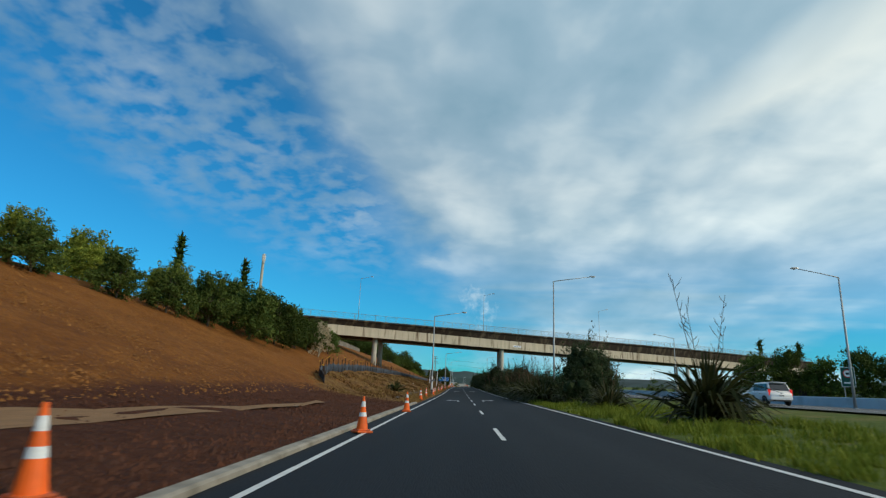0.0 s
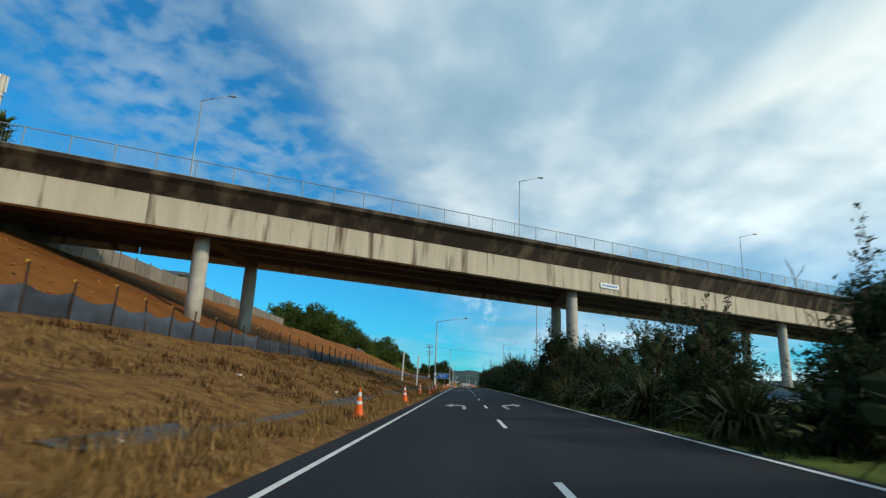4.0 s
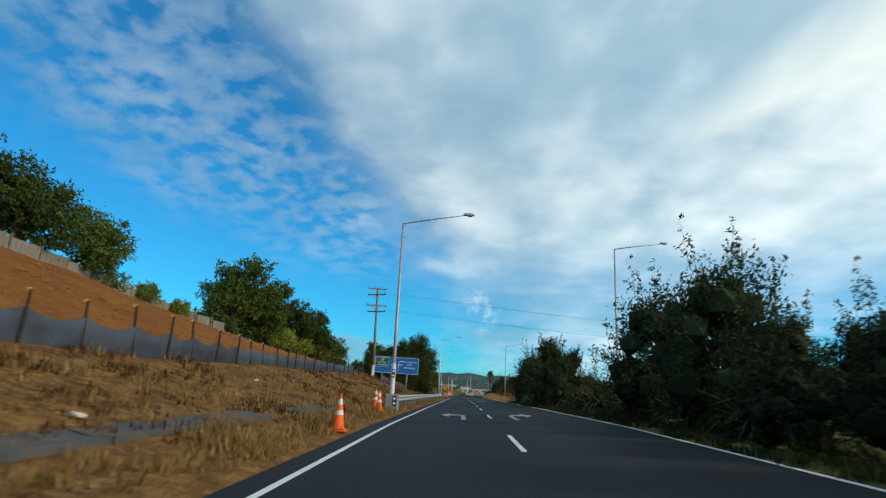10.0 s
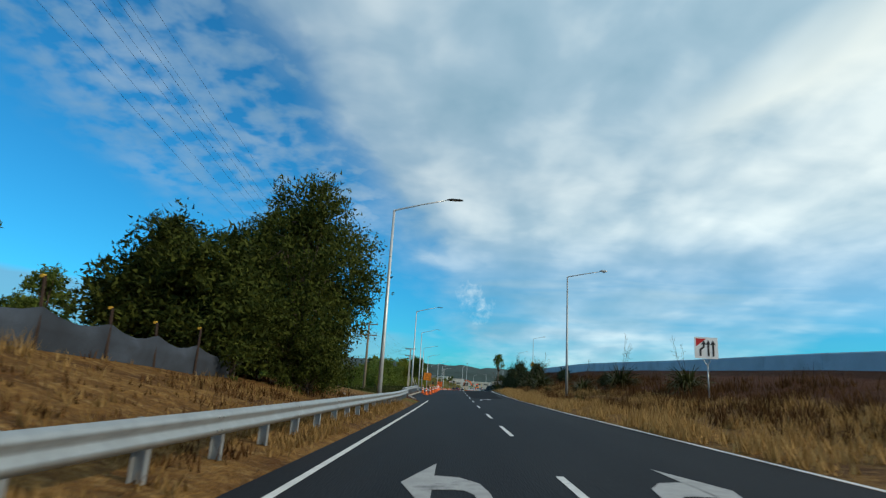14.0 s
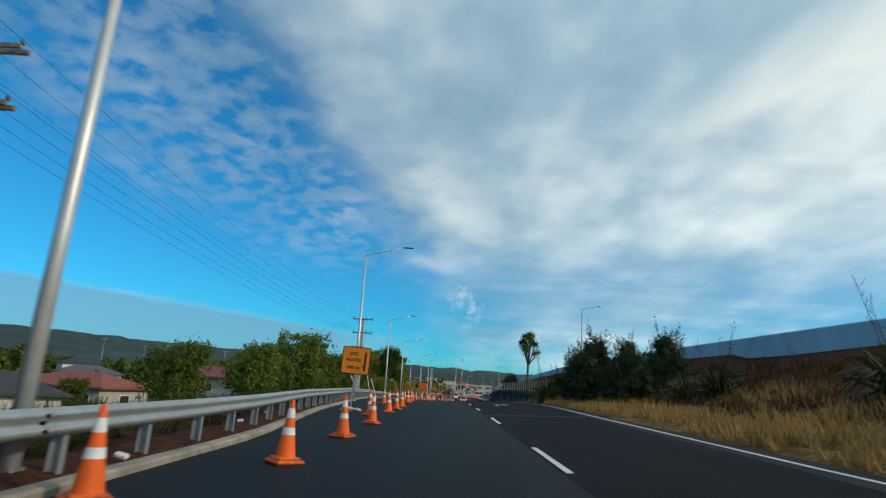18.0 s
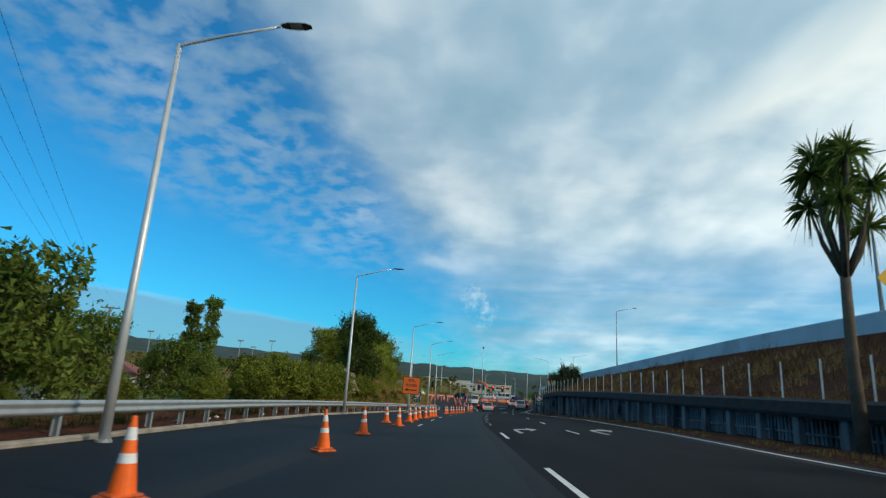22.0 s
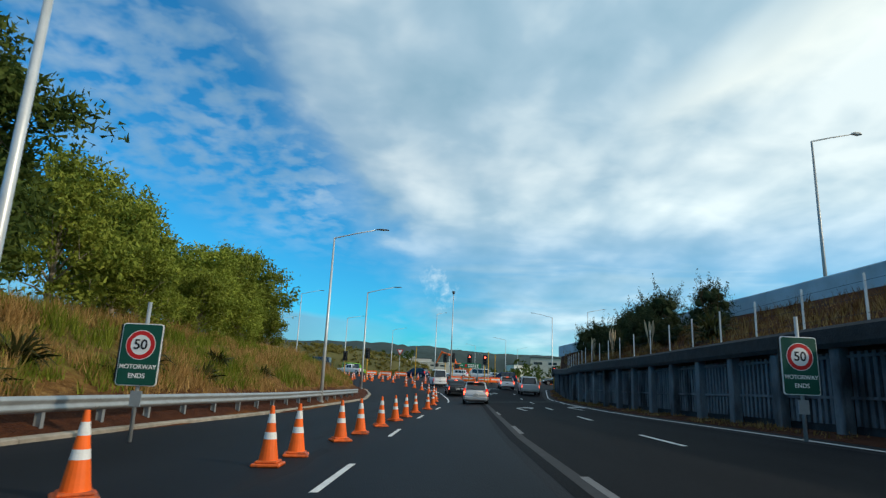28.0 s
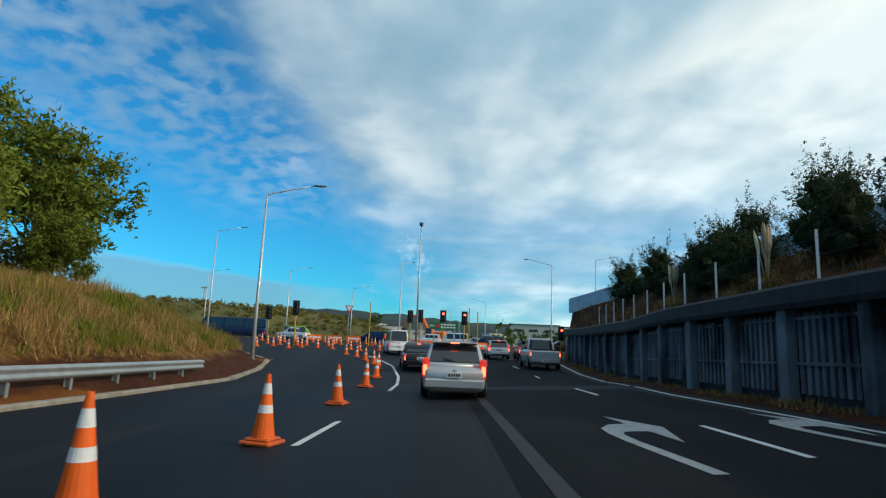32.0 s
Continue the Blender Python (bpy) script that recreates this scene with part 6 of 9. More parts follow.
def norfolk_pine(x, y, z, h):
    t = thing("norfolk_pine", "dark tiered Norfolk pine on the skyline", "tree", pose(x, y, z), "norfolk pines")
    rng = np.random.default_rng(int(h * 10))
    g = Geo().tube([(0, 0, 0), (0, 0, h)], [0.02 * h, 0.004 * h], 6)
    part("trunk", g, M_BARK, t)
    g = Geo()
    for i in range(13):
        f = 0.2 + 0.78 * i / 13
        r = h * 0.12 * (1 - f) + 0.2
        for k in range(6):
            a = k * math.pi / 3 + i
            d = Vector((math.cos(a), math.sin(a), 0.18))
            o = Vector((0, 0, h * f))
            for j in range(9):
                p = o + d * (r * (j + 1) / 9)
                e = Vector(rng.normal(size=3)) * 0.03 * h
                w = d.cross(Vector((0, 0, 1))).normalized() * 0.022 * h
                g.quads([p - w - d * 0.02 * h, p + w - d * 0.02 * h, p + e + d * 0.02 * h + Vector((0, 0, .012 * h)), ], [(0, 1, 2)])
    part("foliage", g, L_DARK, t)
    return t


norfolk_pine(-65, 142, 10.5, 25.4)
norfolk_pine(-54, 154, 11.0, 22.0)
norfolk_pine(-62, 190, 12, 17)
norfolk_pine(97, 205, 3, 20.5)
norfolk_pine(111, 208, 3, 20.0)

def pampas(x, y, size):
    t = thing("pampas_grass", "pampas clump with pale feathery plumes above the wall", "pampas grass", pose(x, y, ground_z(x, y)), "pampas clumps")
    rng = np.random.default_rng(int(y))
    g = Geo()
    for i in range(170):
        a, tilt, L = rng.random() * 6.283, 0.1 + 0.5 * rng.random(), size * (0.8 + 0.5 * rng.random())
        d = Vector((math.cos(a), math.sin(a), 0))
        side = Vector((-d.y, d.x, 0)) * 0.012
        vs = []
        for f in (0, 0.5, 1.0):
            th = tilt + 1.1 * f * f
            p = (d * math.sin(th) + Vector((0, 0, math.cos(th)))) * (L * f)
            vs += [p + side * (1 - 0.9 * f), p - side * (1 - 0.9 * f)]
        g.quads(vs, [(0, 1, 3, 2), (2, 3, 5, 4)])
    part("foliage", g, L_STRAW, t)
    for i in range(7):
        a, tilt, L = rng.random() * 6.283, 0.05 + 0.18 * rng.random(), size * (1.5 + 0.35 * rng.random())
        d = Vector((math.cos(a) * math.sin(tilt), math.sin(a) * math.sin(tilt), math.cos(tilt)))
        part("plume", Geo().tube([(0, 0, 0), d * (L * 0.6), d * (L * 0.72), d * (L * 0.88), d * L], [0.008, 0.012, 0.07, 0.055, 0.008], 6), L_PLUME, t, "pale feathery plume")


pampas(14.6, 512.4, 1.25)
pampas(14.2, 504.6, 1.1)
pampas(15.9, 521.0, 1.2)

# dry and green grass
tufts("dry_grass", "straw-coloured dry grass on the bank", lambda r: (-2.7 - (1.5 if r.random() < 0.55 else 9.0) * r.random(), 56 + 267 * r.random()), 34000, L_STRAW, 0.24, 51)
tufts("brown_grass", "withered brown grass on the bank", lambda r: (-3.0 - 8.8 * r.random(), 56 + 267 * r.random()), 22000, L_RUST, 0.20, 61)
tufts("rust_grass", "rough reddish dry grass on the slope under the motorway", lambda r: (lambda y: (lerp(y, RIGHT_EDGE) + 2.6 + 8 * r.random(), y))(284 + 140 * r.random()), 12000, L_RUST, 0.55, 62)
tufts("verge_grass", "green grass on the planted median", lambda r: (5.5 + 7 * r.random() ** 1.2, 12 + 45 * r.random()), 11000, L_GRASS, 0.24, 52)
# tufts in the dark tone that stands in for shade beneath the shrubs
tufts("median_grass", "green grass under the shrubs, its colour darkened for their shade", lambda r: (5.5 + 2.3 * r.random(), 56 + 234 * r.random()), 18000, L_DKGRASS, 0.26, 53)
tufts("golden_grass", "golden dry grass beside the ramp", lambda r: (lambda y: (lerp(y, RIGHT_EDGE) + 0.2 + 6.5 * r.random() ** 1.2, y))(285 + 135 * r.random()), 19000, L_STRAW, 0.36, 54)
tufts("bank_grass", "long yellow-green grass on the bank", lambda r: (lambda y: (lerp(y, LEFT_KERB) - 1.9 - 8 * r.random(), y))(462 + 80 * r.random()), 20000, L_GRASS, 0.50, 55)
tufts("bank_straw", "golden seeding grass on the bank", lambda r: (lambda y: (lerp(y, LEFT_KERB) - 1.7 - 8 * r.random(), y))(462 + 80 * r.random()), 17000, L_STRAW, 0.56, 59)
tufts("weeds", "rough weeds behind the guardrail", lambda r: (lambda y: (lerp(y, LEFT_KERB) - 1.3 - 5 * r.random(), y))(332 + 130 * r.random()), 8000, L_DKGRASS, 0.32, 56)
tufts("wall_foot_grass", "dry grass at the foot of the wall", lambda r: (lambda y: (lerp(y, RIGHT_EDGE) + 0.3 + 1.0 * r.random(), y))(400 + 148 * r.random()), 3500, L_STRAW, 0.13, 57)
tufts("slope_grass", "clumps of dry grass on the slope above the wall", lambda r: (lambda y: (lerp(y, WALL_X) + 0.6 + 6 * r.random(), y))(418 + 128 * r.random()), 5200, L_STRAW, 0.42, 58)
tufts("slope_weeds", "rough reddish dry growth on the slope above the wall", lambda r: (lambda y: (lerp(y, WALL_X) + 0.6 + 7 * r.random(), y))(410 + 130 * r.random()), 8000, L_RUST, 0.42, 63)


def clods(name, label, zone, count, material, seed, big=0.11):
    """Loose lumps of earth strewn over a bank; one mesh."""
    rng = np.random.default_rng(seed)
    g = Geo()
    for _ in range(count):
        x, y = zone(rng)
        z = ground_z(x, y)
        r = big * (0.25 + 0.75 * rng.random() ** 2.5)
        ax = [(r * (0.6 + 0.7 * rng.random())) for _ in range(6)]
        a = rng.random() * 1.57
        c, s = math.cos(a), math.sin(a)
        n = len(g.v)
        g.v += [(x + ax[0] * c, y + ax[0] * s, z), (x - ax[1] * s, y + ax[1] * c, z), (x - ax[2] * c, y - ax[2] * s, z), (x + ax[3] * s, y - ax[3] * c, z), (x + 0.2 * r, y, z + ax[4] * 0.8), (x, y, z - r)]
        g.f += [(n, n + 1, n + 4), (n + 1, n + 2, n + 4), (n + 2, n + 3, n + 4), (n + 3, n, n + 4)]
    return tagged(part(name, g, material), label, "earth", kind="stuff")


clods("earth_clods", "dark crumbled earth clods below the matting", lambda r: (-2.9 - 5.5 * r.random(), 8 + 48 * r.random() ** 1.2), 14000, M_CLODD, 81, 0.10)
clods("bank_clods", "loose orange earth clods on the bare bank", lambda r: (-8.5 - 16 * r.random(), 8 + 77 * r.random()), 20000, M_CLOD, 82, 0.10)
clods("upper_clods", "loose orange earth clods above the silt fence", lambda r: (-11.5 - 13 * r.random(), 90 + 200 * r.random()), 8000, M_CLOD, 83, 0.15)

# ---- motorway shelf and its barrier ----
def motorway():
    g = Geo()
    ys = [-60 + 5 * i for i in range(123)]
    xs = [19.9, 26, 33, 40, 47]
    for y in ys:
        g.v += [(x, y, mway_z(y)) for x in xs]
    n = len(xs)
    g.f = [(j * n + i, j * n + i + 1, (j + 1) * n + i + 1, (j + 1) * n + i) for j in range(len(ys) - 1) for i in range(n - 1)]
    m = tagged(part("motorway", g, M_OLDROAD), "worn grey asphalt of the motorway beside the ramp", "road", kind="structure")
    for x in (20.9, 24.5, 28.2, 31.9):
        g = Geo()
        for y in ys:
            g.v += [(x - 0.06, y, mway_z(y) + 0.008), (x + 0.06, y, mway_z(y) + 0.008)]
        g.f = [(2 * i, 2 * i + 1, 2 * i + 3, 2 * i + 2) for i in range(len(ys) - 1)]
        part("lane_line", g, M_LINE, m)


motorway()


def barrier(x, y0, y1, h, label, step=6.0):
    t = thing("concrete_barrier", label, "barrier")
    y = y0
    while y < y1:
        g = Geo()
        e = min(y + step, y1) - 0.02
        sec = [(-0.14, -0.5), (-0.14, h - 0.06), (-0.10, h), (0.10, h), (0.14, h - 0.06), (0.14, -0.5)]
        g.sweep(sec, [((x, yy, mway_z(yy)), (1, 0, 0)) for yy in (y, e)])
        vs = [Vector((x + s, yy, mway_z(yy) + u)) for yy in (y, e) for s, u in sec]
        g.quads(vs, [(0, 1, 2, 3, 4, 5), (11, 10, 9, 8, 7, 6)])
        part("barrier_unit", g, M_BARRIER, t)
        y += step


barrier(19.7, 262, 549, 0.85, "pale grey concrete barrier along the raised motorway edge")
barrier(33.5, -30, 262, 0.85, "pale grey concrete median barrier of the motorway", 8.0)

# ---- crib wall along the ramp ----
def crib_wall():
    t = thing("retaining_wall", "weathered grey crib retaining wall with concrete posts, slatted panels and dark capping", "retaining wall")
    ys = list(np.arange(405.5, 547, 2.5))
    for a, b in zip(ys, ys[1:]):
        xa, xb = lerp(a, WALL_X), lerp(b, WALL_X)
        za, zb = road_z(lerp(a, RIGHT_EDGE), a), road_z(lerp(b, RIGHT_EDGE), b)
        ha, hb = lerp(a, WALL_H), lerp(b, WALL_H)
        d = Vector((xb - xa, b - a, zb - za))
        L = d.length
        d = d.normalized()
        nrm = Vector((-d.y, d.x, 0)).normalized()
        o = Vector((xa, a, za))
        m = Matrix((nrm, d, (0, 0, 1))).transposed()
        g = Geo().block(o + Vector((0, 0, ha / 2 - 0.1)) + nrm * 0.10, (0.28, 0.34, ha + 0.2), 0.025, m)
        part("wall_post", g, M_WALL, t, "stained concrete post")
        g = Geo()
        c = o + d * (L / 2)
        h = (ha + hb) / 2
        # panel behind the slats, its black colour standing in for shaded gaps
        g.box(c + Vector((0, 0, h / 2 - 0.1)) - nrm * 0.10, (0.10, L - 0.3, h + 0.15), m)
        part("backing_panel", g, M_WALLBACK, t, "stained backing panel, coloured black for the shade between the slats")
        if h > 0.8:
            n = 9
            for i in range(n):
                f = (i + 0.5) / n
                g = Geo().box(o + d * (0.2 + (L - 0.4) * f) + Vector((0, 0, h * 0.52)) - nrm * 0.02, (0.07, 0.12, h * 0.78), m)
                part("slat", g, M_WALL, t)
            for zf in (0.42, 0.86):
                g = Geo().box(c + Vector((0, 0, h * zf)) + nrm * 0.02, (0.05, L - 0.36, 0.07), m)
                part("cross_rail", g, M_WALL, t)
        hc = 0.46
        g = Geo()
        vs = []
        for oo, hh in ((o, ha), (o + d * L, hb)):
            vs += [oo + nrm * s + Vector((0, 0, hh + u)) for s, u in ((0.30, -0.12), (0.34, 0.0), (0.28, hc - 0.1), (0.12, hc), (-0.6, hc), (-0.6, -0.05))]
        g.quads(vs, [(i, (i + 1) % 6, (i + 1) % 6 + 6, i + 6) for i in range(6)] + [(5, 4, 3, 2, 1, 0), (6, 7, 8, 9, 10, 11)])
        part("capping", g, M_WCAP, t, "dark overgrown capping beam")
    return t


crib_wall()


def wire_fence():
    """Steel posts and wires above the wall."""
    t = thing("wire_fence", "pale steel fence posts with thin wires above the wall", "fence")
    ys = list(np.arange(408, 534, 2.5))
    tops = []
    for y in ys:
        x = lerp(y, WALL_X) + 0.75
        z = road_z(lerp(y, RIGHT_EDGE), y) + lerp(y, WALL_H) + 0.30
        g = Geo().box((x, y, z + 0.7), (0.04, 0.035, 1.6)).box((x + 0.02, y, z + 0.7), (0.010, 0.06, 1.6))
        part("post", g, M_WHITE, t, "pale painted steel post")
        tops.append((x, y, z))
    for h in (0.5, 0.9, 1.3):
        g = Geo().tube([(x, y, z + h) for x, y, z in tops], 0.006, 3, False)
        part("wire", g, M_WIRE, t)


wire_fence()


# ---- silt fence on the bank ----


def silt_fence():
    t = thing("silt_fence", "dark grey silt fence fabric on wooden stakes across the bank", "silt fence")
    ys = [58 + 2.2 * i for i in range(116)]
    pts = []
    for i, y in enumerate(ys):
        x = lerp(y, FENCE) + 0.08 * math.sin(i * 1.7)
        pts.append(Vector((x, y, ground_z(x, y))))
    for i, p in enumerate(pts):
        tilt = rnd.uniform(-0.08, 0.08)
        top = p + Vector((tilt, tilt * 0.6, 1.32 + rnd.uniform(-0.12, 0.2)))
        g = Geo().tube([p - Vector((-0.09, 0, 0.3)), top + Vector((0.05, 0, 0))], 0.042, 4)
        stake = part("stake", g, M_STAKE, t, "dark wooden stake")
        g = Geo().box(top, (0.075, 0.075, 0.07))
        part("cap", g, M_CAPY, stake, "small yellow safety cap")
    for a, b in zip(pts, pts[1:]):
        if 277 < a.y < 287 or 209 < a.y < 213.5:
            continue
        g = Geo()
        n = 4
        for k in range(n + 1):
            f = k / n
            q = a.lerp(b, f) + Vector((0.05, 0, 0))
            sag = 0.20 * math.sin(math.pi * f)
            bulge = 0.16 * math.sin(math.pi * f)
            zg = ground_z(q.x, q.y)
            g.v += [Vector((q.x, q.y, zg - 0.1)), Vector((q.x + bulge, q.y, zg + 0.4)), Vector((q.x + 0.02, q.y, zg + 0.86 - sag)), Vector((q.x - 0.02, q.y, zg + 0.86 - sag))]
        g.f = [(4 * i + k, 4 * i + k + 1, 4 * i + k + 5, 4 * i + k + 4) for i in range(n) for k in range(3)]
        part("fabric_panel", g, M_FABRIC, t, smooth=True)


silt_fence()

# erosion matting strip low on the bare bank
def matting():
    g = Geo()
    ys = [-20 + 2.0 * i for i in range(32)]
    for y in ys:
        w = 0.9 + 0.25 * math.sin(y * 0.3)
        c = -7.5 + lerp(y, [(-20, 0), (26, 0.2), (37, 1.6)])
        w *= lerp(y, [(16, 1.0), (42, 0.25)])
        for s in (-1, -0.3, 0.3, 1):
            x = c + s * w
            g.v.append((x, y, ground_z(x, y) + 0.07 + 0.03 * math.sin(y * 1.1 + s)))
    g.f = [(4 * j + i, 4 * j + i + 1, 4 * j + i + 5, 4 * j + i + 4) for j in range(len(ys) - 1) for i in range(3)]
    me = part("erosion_matting", g, M_MAT, smooth=True)
    tagged(me, "long strip of tan coir erosion matting on bare earth", "erosion matting")


matting()

# marker posts beside the bridge
for x, y, h in ((-7.4, 169.0, 4.0), (-5.5, 168.6, 4.1)):
    t = thing("marker_post", "tall white painted timber post on the dry bank", "post", pose(x, y, ground_z(x, y) - 0.3, 0, 1.5, 0), "white posts")
    g = Geo().block((0, 0, h / 2), (0.16, 0.16, h), 0.02)
    part("shaft", g, M_WHITE, t)
    g = Geo().tube([(0, -0.085, 0.9), (0, -0.07, 0.9)], 0.02, 8)
    part("bolt", g, M_BLACK, t)

# ---- fences and houses on the crest ----
def paling(pts, h, label):
    t = thing("paling_fence", label, "fence")
    for a, b in zip(pts, pts[1:]):
        L = math.hypot(b[0] - a[0], b[1] - a[1])
        k = int(L / 2.4)
        for i in range(k):
            p = [(a[0] + (b[0] - a[0]) * f, a[1] + (b[1] - a[1]) * f) for f in (i / k, (i + 1) / k)]
            za, zb = (ground_z(*q) for q in p)
            d = Vector((p[1][0] - p[0][0], p[1][1] - p[0][1], 0)).normalized()
            m = Matrix((d, Vector((-d.y, d.x, 0)), (0, 0, 1))).transposed()
            c = Vector(((p[0][0] + p[1][0]) / 2, (p[0][1] + p[1][1]) / 2, (za + zb) / 2 + h / 2 - 0.1))
            g = Geo().box(c, (2.36, 0.03, h), m)
            part("fence_panel", g, M_FENCE, t)
            g = Geo().box(Vector((*p[0], za + h / 2)), (0.1, 0.1, h + 0.15), m)
            part("post", g, M_FENCE, t)


paling([(-27.5, 112), (-28, 130), (-29, 160), (-30, 190)], 1.7, "weathered timber paling fence along the top of the bank")
paling([(-28, 252), (-27.0, 275), (-26, 284)], 1.2, "weathered timber paling fence along the top of the bank")


def house(x, y, z, w, d, h, rz, wall, roof, label, hip=1.6):
    t = thing("house", label, "house", pose(x, y, z, 0, 0, rz), "houses")
    g = Geo().box((0, 0, h / 2 - 1.0), (w, d, h + 2.0))
    part("wall", g, wall, t)
    e = 0.5
    g = Geo()
    g.quads([(-w / 2 - e, -d / 2 - e, h), (w / 2 + e, -d / 2 - e, h), (w / 2 + e, d / 2 + e, h), (-w / 2 - e, d / 2 + e, h), (-w / 2 + d * 0.4, 0, h + hip), (w / 2 - d * 0.4, 0, h + hip),
             (-w / 2 - e, -d / 2 - e, h - 0.2), (w / 2 + e, -d / 2 - e, h - 0.2), (w / 2 + e, d / 2 + e, h - 0.2), (-w / 2 - e, d / 2 + e, h - 0.2)],
            [(0, 1, 5, 4), (1, 2, 5), (2, 3, 4, 5), (3, 0, 4), (6, 7, 1, 0), (7, 8, 2, 1), (8, 9, 3, 2), (9, 6, 0, 3), (9, 8, 7, 6)])
    part("roof", g, roof, t, "hipped roof with deep eaves")
    rows = [1.3] if h < 4 else [1.3, h - 1.3]
    for zz in rows:
        for k in range(max(2, int(w / 3.5))):
            xx = -w / 2 + w * (k + 0.5) / max(2, int(w / 3.5))
            for sy in (-1, 1):
                g = Geo().box((xx, sy * (d / 2 + 0.02), zz), (1.5, 0.06, 1.1))
                win = part("window", g, M_SIGNW, t, "white window frame")
                g = Geo().box((xx, sy * (d / 2 + 0.055), zz), (1.34, 0.02, 0.94))
                part("pane", g, M_PANE, win)
        for sx in (-1, 1):
            g = Geo().box((sx * (w / 2 + 0.02), 0, zz), (0.06, 1.6, 1.1))
            win = part("window", g, M_SIGNW, t, "white window frame")
            g = Geo().box((sx * (w / 2 + 0.055), 0, zz), (0.02, 1.44, 0.94))
            part("pane", g, M_PANE, win)
    return t


def gable_house(x, y, z, w, d, h, rise, rz):
    t = thing("house", "low pale house with a dark gabled roof below the road", "house", pose(x, y, z, 0, 0, rz), "houses")
    g = Geo()
    vs = []
    for yy in (-d / 2, d / 2):
        vs += [(-w / 2, yy, -2), (w / 2, yy, -2), (w / 2, yy, h), (0, yy, h + rise), (-w / 2, yy, h)]
    g.quads(vs, [(0, 1, 2, 3, 4), (9, 8, 7, 6, 5), (1, 6, 7, 2), (5, 0, 4, 9)])
    part("wall", g, M_HOUSEW, t, "pale weatherboard wall")
    for s in (-1, 1):
        k = rise / (w / 2)
        e = w / 2 + 0.45
        vs = []
        for yy in (-d / 2 - 0.4, d / 2 + 0.4):
            vs += [(0, yy, h + rise + 0.03), (s * e, yy, h + rise + 0.03 - k * e), (s * e, yy, h + rise + 0.17 - k * e), (0, yy, h + rise + 0.17)]
        part("roof", Geo().quads(vs, [(0, 1, 2, 3), (7, 6, 5, 4), (0, 4, 5, 1), (1, 5, 6, 2), (2, 6, 7, 3)]), M_ROOF, t, "dark tiled roof slope")
        vs = [(0, -d / 2 - 0.42, h + rise - 0.06), (s * e, -d / 2 - 0.42, h + rise - 0.06 - k * e), (s * e, -d / 2 - 0.42, h + rise + 0.16 - k * e), (0, -d / 2 - 0.42, h + rise + 0.16)]
        part("bargeboard", Geo().quads(vs + [(p, q + 0.03, r) for p, q, r in vs], [(0, 1, 2, 3), (7, 6, 5, 4), (0, 4, 5, 1), (2, 6, 7, 3)]), M_SIGNW, t, "white bargeboard")
    for xx in (-1.6, 1.6):
        win = part("window", Geo().box((xx, -d / 2 - 0.02, 1.3), (1.4, 0.06, 1.0)), M_SIGNW, t, "white window frame")
        part("pane", Geo().box((xx, -d / 2 - 0.055, 1.3), (1.24, 0.02, 0.84)), M_PANE, win)
    return t


gable_house(-25, 468.5, 3.1, 7.6, 11, 2.3, 2.0, 8)
house(-41, 479, 4.6, 11, 8, 2.6, 15, M_HOUSEW, M_ROOFR, "low house with a dark red roof below the road", 1.7)
house(-69, 226, 21.4, 13, 10, 5.6, 20, M_HOUSE, M_ROOF, "two-storey tan house with a dark hipped roof on the crest")
house(-60, 237, 19.3, 11, 9, 3.2, 10, M_HOUSEW, M_ROOF, "single-storey pale house with a grey roof on the crest")
house(-38, 262, 11.5, 12, 9, 3.0, 5, M_HOUSEW, M_ROOF, "single-storey pale house with a grey roof on the crest")
for i, (x, y) in enumerate([(-34, 398), (-42, 386), (-30, 436), (-24.5, 441), (-48, 402), (-58, 415), (-40, 420), (-66, 392), (-75, 430), (-55, 445), (-85, 405), (-38, 452), (-95, 450), (-110, 420), (-70, 470), (-120, 480), (-140, 440), (-90, 500)]):
    g0 = ground_z(x, y)
    house(x, y, g0, rnd.uniform(9, 14), rnd.uniform(7, 9), rnd.uniform(2.6, 3.0), rnd.uniform(-30, 60), M_HOUSEW, M_ROOFR if i in (2, 6, 8) else M_ROOF, "low pale suburban house among trees in the valley", 1.5)


